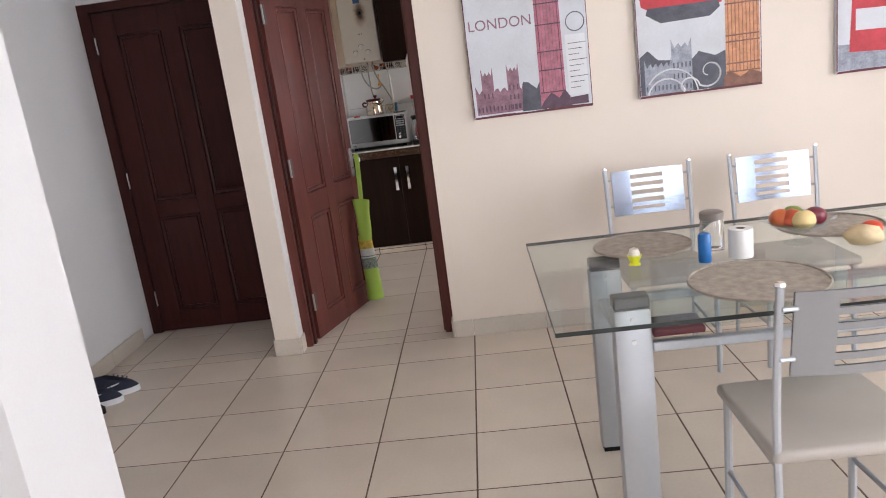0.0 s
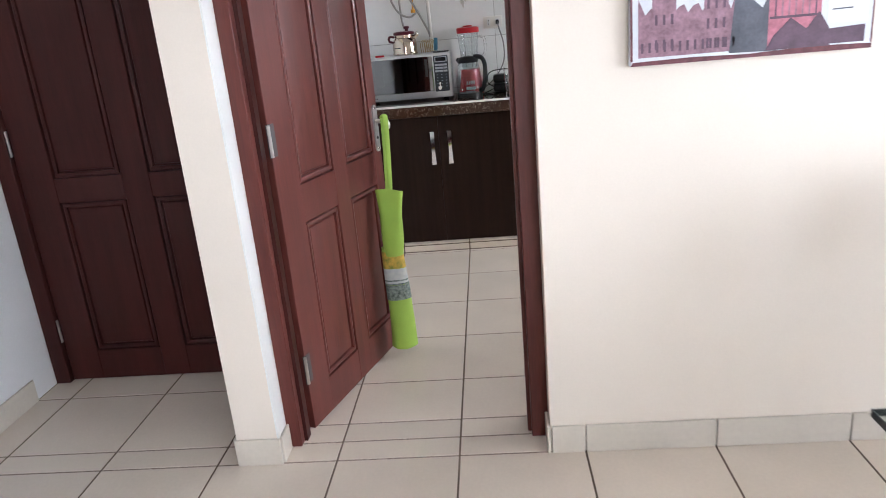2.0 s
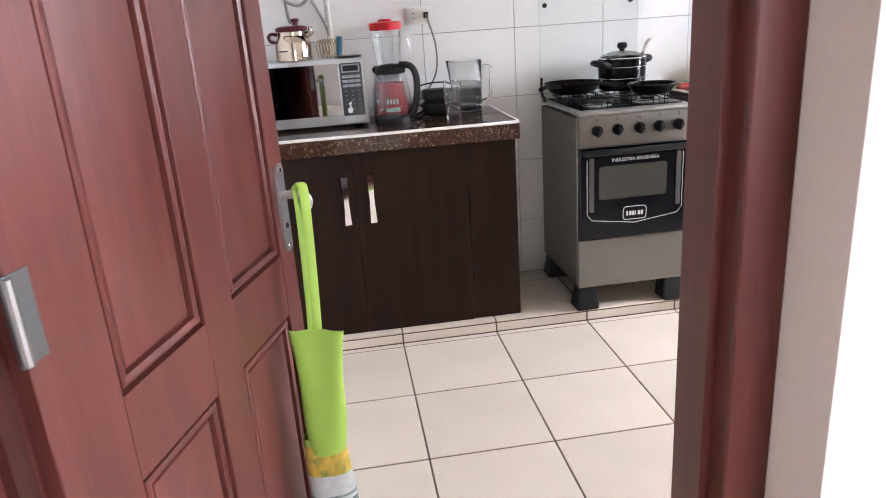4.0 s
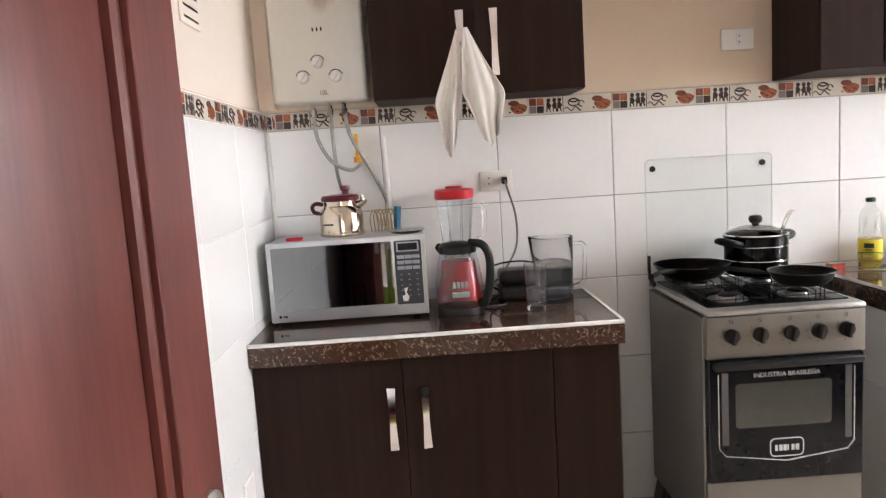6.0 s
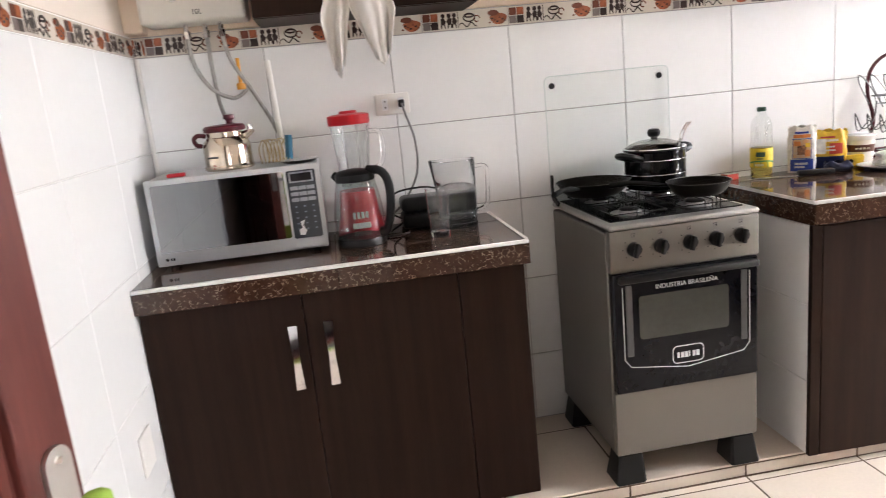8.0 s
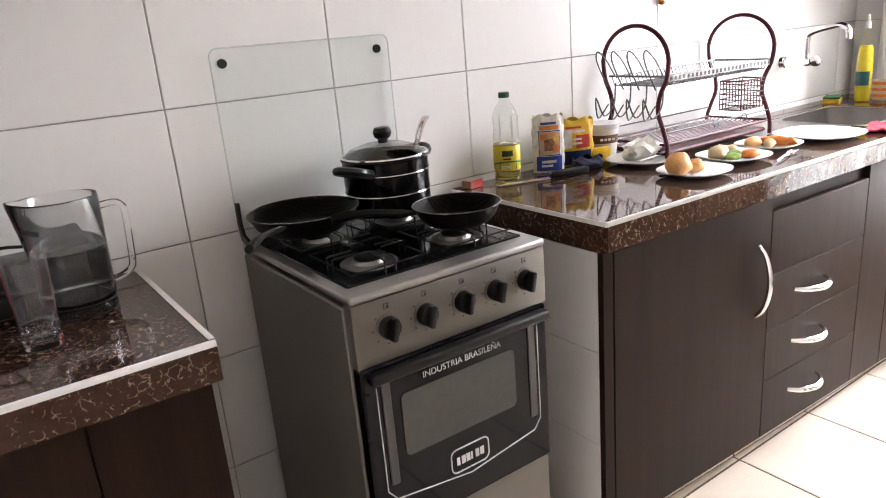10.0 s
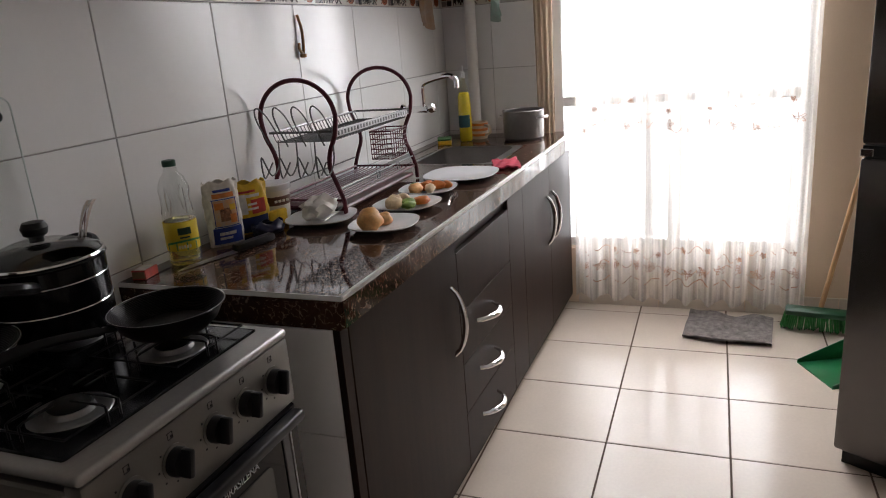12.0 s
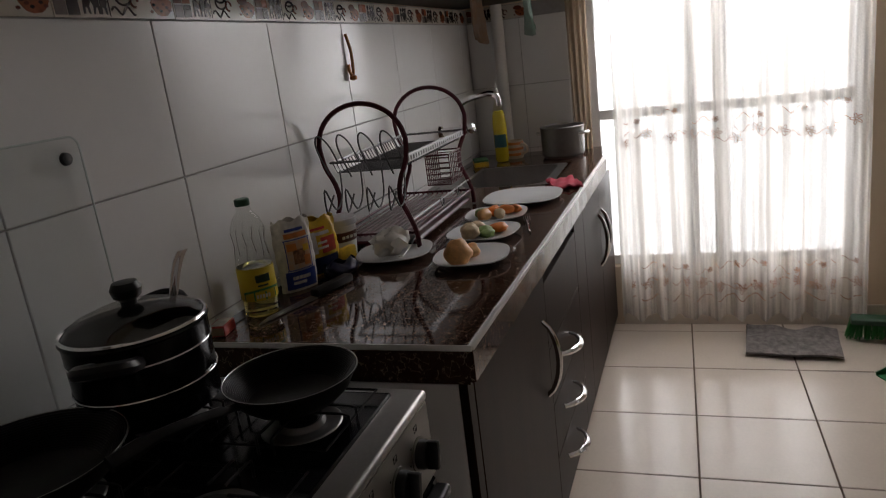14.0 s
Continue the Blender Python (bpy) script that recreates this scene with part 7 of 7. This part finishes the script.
for i, (dx, dy, m, lb) in enumerate(((-0.05, 0.01, surface("tomato_orange", (0.58, 0.13, 0.04), 0.35, vary=0.15), "orange tomato"), (0.0, 0.035, GREEN, "green pepper"), (0.05, -0.01, surface("dark_plum", (0.16, 0.015, 0.03), 0.3, vary=0.15), "dark red plum"), (0.0, -0.045, surface("pale_banana", (0.68, 0.52, 0.24), 0.5, vary=0.12), "pale yellow fruit"), (-0.02, -0.01, surface("ripe_tomato", (0.50, 0.08, 0.03), 0.35, vary=0.15), "red tomato"))):
    lump("fruit", 1.44 + dx, 3.755 + dy, TT + 0.058, 0.036, 0.034, 0.032, m, lb + " in the glass bowl", 40 + i, "fruit", rough=0.08)
lump("bread_roll", 1.60, 3.66, TT, 0.055, 0.045, 0.034, surface("pale_bread", (0.64, 0.50, 0.30), 0.7, vary=0.15, scale=20, bump=0.4), "pale bread roll on the table", 51, "bread")
lump("tomato", 1.66, 3.73, TT, 0.034, 0.034, 0.030, surface("bright_tomato", (0.60, 0.07, 0.03), 0.3, vary=0.1), "red tomato on the table", 52, "fruit", rough=0.06)
pouch = thing("wallet", 0.955, 3.46, 0.612, "dark red and black wallet on the table's lower bar", "wallet")
part("body", box(-0.075, -0.05, 0, 0.075, 0.05, 0.022, 0.006, 2), surface("burgundy_leather", (0.10, 0.018, 0.025), 0.55, vary=0.2), pouch)
part("flap", box(-0.076, -0.015, 0.0222, 0.076, 0.051, 0.027, 0.002), MAT_BLACK, pouch)
shelf = part("lower_shelf", box(-0.52, -0.19, 0.602, 0.52, 0.19, 0.610), MAT_TABLE_GLASS, table, "clear lower glass shelf")

# ---- canvas pictures ----
INK = {n: surface("print_" + n, c, 0.6, vary=v, scale=s, grain=120, bump=0.15) for n, c, v, s in (
    ("sky", (0.60, 0.62, 0.66), 0.10, 6), ("mauve", (0.25, 0.135, 0.175), 0.40, 30), ("plum", (0.10, 0.055, 0.085), 0.35, 25), ("rose", (0.42, 0.14, 0.19), 0.30, 30),
    ("slate", (0.085, 0.09, 0.115), 0.35, 20), ("steel", (0.30, 0.32, 0.38), 0.35, 30), ("orange", (0.58, 0.27, 0.14), 0.28, 30), ("rust", (0.22, 0.10, 0.07), 0.35, 25),
    ("red", (0.50, 0.04, 0.055), 0.2, 20), ("edge", (0.12, 0.03, 0.04), 0.4, 40), ("pale", (0.70, 0.71, 0.73), 0.06, 10))}


def picture(x, label):
    t = thing("canvas_picture", x, NORTH - 0.002, 1.178, label, "picture", "canvas pictures on the wall")
    part("canvas", box(0, -0.030, 0, 0.605, 0, 0.84, 0.003), INK["sky"], t)
    e = -0.0306
    part("worn_edge", outline([(0.0, 0.0), (0.605, 0.0), (0.605, 0.012), (0.45, 0.016), (0.3, 0.009), (0.16, 0.013), (0.006, 0.010)], e - 0.0002, e + 0.0004), INK["edge"], t)
    part("worn_edge", outline([(0.0, 0.012), (0.006, 0.012), (0.004, 0.4), (0.007, 0.84), (0.0, 0.84)], e - 0.0002, e + 0.0004), INK["edge"], t)
    part("worn_edge", outline([(0.601, 0.014), (0.605, 0.014), (0.605, 0.84), (0.599, 0.84), (0.602, 0.4)], e - 0.0002, e + 0.0004), INK["edge"], t)
    return t


def flat(t, pts, ink, step=0, name="print"):
    return part(name, outline(pts, -0.0312 - 0.0005 * step, -0.0302), INK[ink], t)


def tower(t, x0, x1, z0, z1, ink, dark, step, spires=3):
    pts = [(x0, z0), (x1, z0), (x1, z1 - 0.03)]
    w = x1 - x0
    top = []
    for i in range(spires):
        a = x1 - w * i / spires
        top += [(a - w * 0.02, z1 - 0.01 + (0.025 if i in (0,) else 0.0)), (a - w * 0.5 / spires, z1 - 0.025), (a - w / spires + w * 0.03, z1 - 0.005)]
    top[-1] = (x0, z1 + 0.015)
    b = flat(t, pts + top, ink, step, "building")
    rows = max(2, int((z1 - z0) / 0.055))
    cols = max(2, int(w / 0.018))
    for r in range(rows - 1):
        for c in range(cols):
            cx, cz = x0 + w * (c + 0.5) / cols, z0 + (z1 - z0 - 0.03) * (r + 0.45) / rows
            part("window", box(cx - w * 0.16 / cols, -0.0322 - 0.0005 * step, cz - 0.011, cx + w * 0.16 / cols, -0.0308 - 0.0005 * step, cz + 0.014), INK[dark], b)


p1 = picture(0.436, "canvas print of mauve towers with the word LONDON")
tower(p1, 0.02, 0.27, 0.02, 0.15, "mauve", "plum", 0, 7)
tower(p1, 0.055, 0.115, 0.021, 0.235, "mauve", "plum", 1, 3)
tower(p1, 0.185, 0.245, 0.021, 0.245, "mauve", "plum", 1, 3)
flat(p1, [(0.25, 0.015), (0.37, 0.012), (0.37, 0.13), (0.345, 0.15), (0.33, 0.12), (0.29, 0.155), (0.262, 0.16)], "slate", 2)
flat(p1, [(0.345, 0.02), (0.475, 0.02), (0.470, 0.838), (0.352, 0.838)], "rose", 3)
for i in range(7):
    x = 0.360 + 0.0165 * i
    flat(p1, [(x, 0.09), (x + 0.004, 0.09), (x + 0.004, 0.83), (x, 0.83)], "plum" if i in (0, 6) else "mauve", 4)
for z in (0.09, 0.20, 0.29, 0.42, 0.52):
    flat(p1, [(0.348, z), (0.473, z), (0.473, z + 0.006), (0.348, z + 0.006)], "plum", 5)
flat(p1, [(0.34, 0.014), (0.50, 0.014), (0.495, 0.06), (0.47, 0.10), (0.44, 0.06), (0.40, 0.09), (0.36, 0.05)], "plum", 6)
flat(p1, [(0.49, 0.018), (0.585, 0.018), (0.585, 0.060), (0.49, 0.055)], "plum", 1)
flat(p1, [(0.492, 0.070), (0.590, 0.066), (0.588, 0.36), (0.490, 0.36)], "pale", 1)
for i in range(9):
    z = 0.10 + 0.027 * i
    flat(p1, [(0.502, z), (0.502 + 0.05 + 0.02 * (i * 7 % 3), z + 0.001), (0.502 + 0.05 + 0.02 * (i * 7 % 3), z + 0.004), (0.502, z + 0.003)], "slate", 2, "script_line")
part("stamp_ring", tube([(0.545 + 0.045 * math.cos(a), -0.0312, 0.42 + 0.045 * math.sin(a)) for a in np.linspace(0, 6.28, 25)[:-1]], 0.003, 4, closed=True), INK["slate"], p1)
lettering("LONDON", 0.072, INK["mauve"], p1, pose(0.175, -0.0312, 0.455) @ FACING)
p2 = picture(1.277, "canvas print of grey towers, an orange tower and a red car")
flat(p2, [(0.008, 0.012), (0.43, 0.012), (0.43, 0.19), (0.38, 0.17), (0.30, 0.20), (0.26, 0.16), (0.10, 0.18), (0.05, 0.23), (0.008, 0.20)], "slate", 0)
tower(p2, 0.03, 0.165, 0.013, 0.17, "steel", "slate", 1, 5)
tower(p2, 0.165, 0.265, 0.013, 0.255, "steel", "slate", 2, 3)
flat(p2, [(0.43, 0.012), (0.598, 0.012), (0.595, 0.838), (0.438, 0.838)], "orange", 1)
for i in range(9):
    x = 0.444 + 0.0175 * i
    flat(p2, [(x, 0.08), (x + 0.0035, 0.08), (x + 0.0035, 0.83), (x, 0.83)], "rust", 2)
for z in (0.075, 0.115, 0.22, 0.25, 0.40, 0.43):
    flat(p2, [(0.432, z), (0.597, z), (0.597, z + 0.007), (0.432, z + 0.007)], "rust", 3)
flat(p2, [(0.42, 0.012), (0.60, 0.012), (0.60, 0.06), (0.55, 0.08), (0.50, 0.05), (0.45, 0.085), (0.42, 0.06)], "rust", 4)
def swirl(t, cx, cz, r, a0, a1, shrink):
    part("swirl", tube([(cx + r * (1 - shrink * u) * math.cos(a0 + (a1 - a0) * u), -0.0325, cz + r * (1 - shrink * u) * math.sin(a0 + (a1 - a0) * u)) for u in np.linspace(0, 1, 26)], 0.0065, 5, flat=0.35), INK["pale"], t)
swirl(p2, 0.345, 0.095, 0.075, -2.2, 4.4, 0.80)
swirl(p2, 0.160, 0.000, 0.130, 0.1, 2.6, 0.0)
swirl(p2, 0.130, -0.01, 0.100, 0.3, 2.9, 0.1)
swirl(p2, 0.240, 0.030, 0.060, 0.0, 4.0, 0.6)
car = flat(p2, [(0.03, 0.44), (0.10, 0.40), (0.34, 0.395), (0.42, 0.42), (0.42, 0.50), (0.33, 0.52), (0.28, 0.60), (0.12, 0.60), (0.07, 0.52), (0.02, 0.50)], "red", 2, "car_print")
flat(p2, [(0.05, 0.40), (0.12, 0.355), (0.36, 0.36), (0.41, 0.40), (0.40, 0.43), (0.06, 0.43)], "slate", 3)
p3 = picture(2.243, "canvas print of a red bus over a grey street")
flat(p3, [(0.008, 0.012), (0.60, 0.012), (0.60, 0.10), (0.30, 0.12), (0.008, 0.14)], "steel", 0)
flat(p3, [(0.06, 0.10), (0.40, 0.08), (0.42, 0.52), (0.08, 0.50)], "red", 1)
flat(p3, [(0.09, 0.36), (0.39, 0.36), (0.39, 0.44), (0.09, 0.44)], "slate", 2)
flat(p3, [(0.09, 0.20), (0.39, 0.19), (0.39, 0.29), (0.09, 0.30)], "sky", 2)
flat(p3, [(0.45, 0.10), (0.59, 0.10), (0.59, 0.70), (0.47, 0.66)], "steel", 1)

# ---- embroidery on the curtain ----
BROWN_THREAD = surface("brown_embroidery", (0.32, 0.14, 0.07), 0.8, vary=0.35, scale=60)
emb = random.Random(11)


def flower_band(z, count, size):
    for i in range(count):
        bm = bmesh.new()
        u = (i + 0.5) / count
        y0 = Y0 + (Y1 - Y0) * u + emb.uniform(-0.012, 0.012)
        zz = z + emb.uniform(-0.025, 0.025)
        n = emb.choice((5, 5, 6))
        turn = emb.uniform(0, 6)
        for k in range(n):
            a = turn + 2 * math.pi * k / n
            pts = []
            for b in np.linspace(0, 2 * math.pi, 8)[:-1]:
                dy = size * (0.55 * math.cos(a) + 0.40 * math.cos(b) * math.cos(a) - 0.20 * math.sin(b) * math.sin(a))
                dz = size * (0.55 * math.sin(a) + 0.40 * math.cos(b) * math.sin(a) + 0.20 * math.sin(b) * math.cos(a))
                pts.append(Vector((fold(y0 + dy, zz + dz) - 0.0035, y0 + dy, zz + dz)))
            tube(pts, 0.0016, 4, closed=True, bm=bm)
        part("embroidered_flower", bm, BROWN_THREAD, curtain)
        line = []
        for q in np.linspace(0, 1, 12):
            yy, zc = y0 + 0.02 + 0.075 * q, zz + 0.013 * math.sin(q * 7 + i * 1.7)
            if yy < Y1 - 0.01:
                line.append(Vector((fold(yy, zc) - 0.0035, yy, zc)))
        if len(line) > 2:
            part("embroidered_tendril", tube(line, 0.0014, 4), BROWN_THREAD, curtain)


for z, c, s in ((0.17, 13, 0.026), (0.86, 11, 0.026), (0.95, 6, 0.014), (1.50, 11, 0.024), (1.57, 8, 0.014), (0.25, 9, 0.015)):
    flower_band(z, c, s)
part("scalloped_hem", tube([(fold(y, 0.11) - 0.002, y, 0.10 + 0.012 * math.sin(y * 60)) for y in np.linspace(Y0 + 0.01, Y1 - 0.01, 120)], 0.0018, 4), BROWN_THREAD, curtain)

# ---- tiles, piece by piece ----
def tile_grid(parent, mat, xs, ys, z0, z1, gap=0.003, name="tile"):
    shared = {}
    for i in range(len(xs) - 1):
        for j in range(len(ys) - 1):
            w, h = xs[i + 1] - xs[i] - gap, ys[j + 1] - ys[j] - gap
            if w < 0.01 or h < 0.01:
                continue
            key = (round(w, 3), round(h, 3))
            if key not in shared:
                shared[key] = mesh_of(name, box(-w / 2, -h / 2, z0, w / 2, h / 2, z1, 0.0016), mat)
            ob = new(name, shared[key])
            ob.parent = parent
            ob.location = ((xs[i] + xs[i + 1]) / 2, (ys[j] + ys[j + 1]) / 2, 0)


def cuts(start, pitch, lo, hi):
    k = math.ceil((lo - start) / pitch)
    out = [lo]
    while start + pitch * k < hi:
        if start + pitch * k > lo + 1e-6:
            out.append(start + pitch * k)
        k += 1
    return out + [hi]


tile_grid(floor, MAT_FLOOR, cuts(TILE_X, PITCH, WEST, EAST), cuts(TILE_Y, PITCH, 0.45, NORTH), -0.009, 0.0, 0.0055)
solid("floor_behind", box(WEST, SOUTH, -0.0011, EAST, 0.448, 0.0), MAT_FLOOR, "beige tiled floor by the dining window", "floor", kind="structure")
tile_grid(floor, MAT_FLOOR, cuts(TILE_X, PITCH, WEST, -0.829), cuts(TILE_Y, PITCH, NORTH, 5.9), -0.009, 0.0, 0.0055)
tile_grid(floor, MAT_FLOOR, cuts(TILE_X, PITCH, -0.694, 0.195), cuts(TILE_Y, PITCH, NORTH, K_SOUTH), -0.009, 0.0, 0.0055)
tile_grid(floor, MAT_FLOOR, cuts(TILE_X, PITCH, K_WEST, K_EAST), cuts(TILE_Y, PITCH, K_SOUTH, PLINTH_Y), -0.009, 0.0, 0.0055)
ROWS_Z = [0.053, 0.318, 0.621, 0.925, 1.228, 1.533]
north_tiles = solid("tiling_north", box(K_WEST, K_NORTH + 0.004, 0.0, K_EAST, K_NORTH + 0.0115, 1.598), MAT_GROUT_PALE, "white glazed wall tiles with grey joints", "wall tiles", kind="structure")
west_tiles = solid("tiling_west", box(-0.6935, K_SOUTH, 0.0, K_WEST - 0.0015, K_NORTH, 1.598), MAT_TRIM, "white glazed wall tiles with grey joints", "wall tiles", kind="structure")
east_tiles = solid("tiling_east", box(K_EAST - 0.0075, 7.40, 0.0, K_EAST - 0.0005, K_NORTH, 1.598), MAT_GROUT_PALE, "white glazed wall tiles with grey joints", "wall tiles", kind="structure")
TX = cuts(0.553, 0.4175, K_WEST, K_EAST)
for i in range(len(TX) - 1):
    for j in range(5):
        part("tile", box(TX[i] + 0.0015, K_NORTH - 0.001, ROWS_Z[j] + 0.0015, TX[i + 1] - 0.0015, K_NORTH + 0.006, ROWS_Z[j + 1] - 0.0015, 0.0014), MAT_WALL_TILE, north_tiles)
for a, b in zip(cuts(7.46, 0.4175, K_SOUTH, K_NORTH), cuts(7.46, 0.4175, K_SOUTH, K_NORTH)[1:]):
    for j in range(5):
        part("tile", box(-0.692, a + 0.001, ROWS_Z[j] + 0.001, K_WEST + 0.001, b - 0.001, ROWS_Z[j + 1] - 0.001, 0.0014), MAT_WALL_TILE, west_tiles)
for a, b in ((7.402, 7.62), (7.62, 7.873)):
    for j in range(2, 5):
        part("tile", box(K_EAST - 0.013, a + 0.001, ROWS_Z[j] + 0.001, K_EAST - 0.004, b - 0.001, ROWS_Z[j + 1] - 0.001, 0.0014), MAT_WALL_TILE, east_tiles)
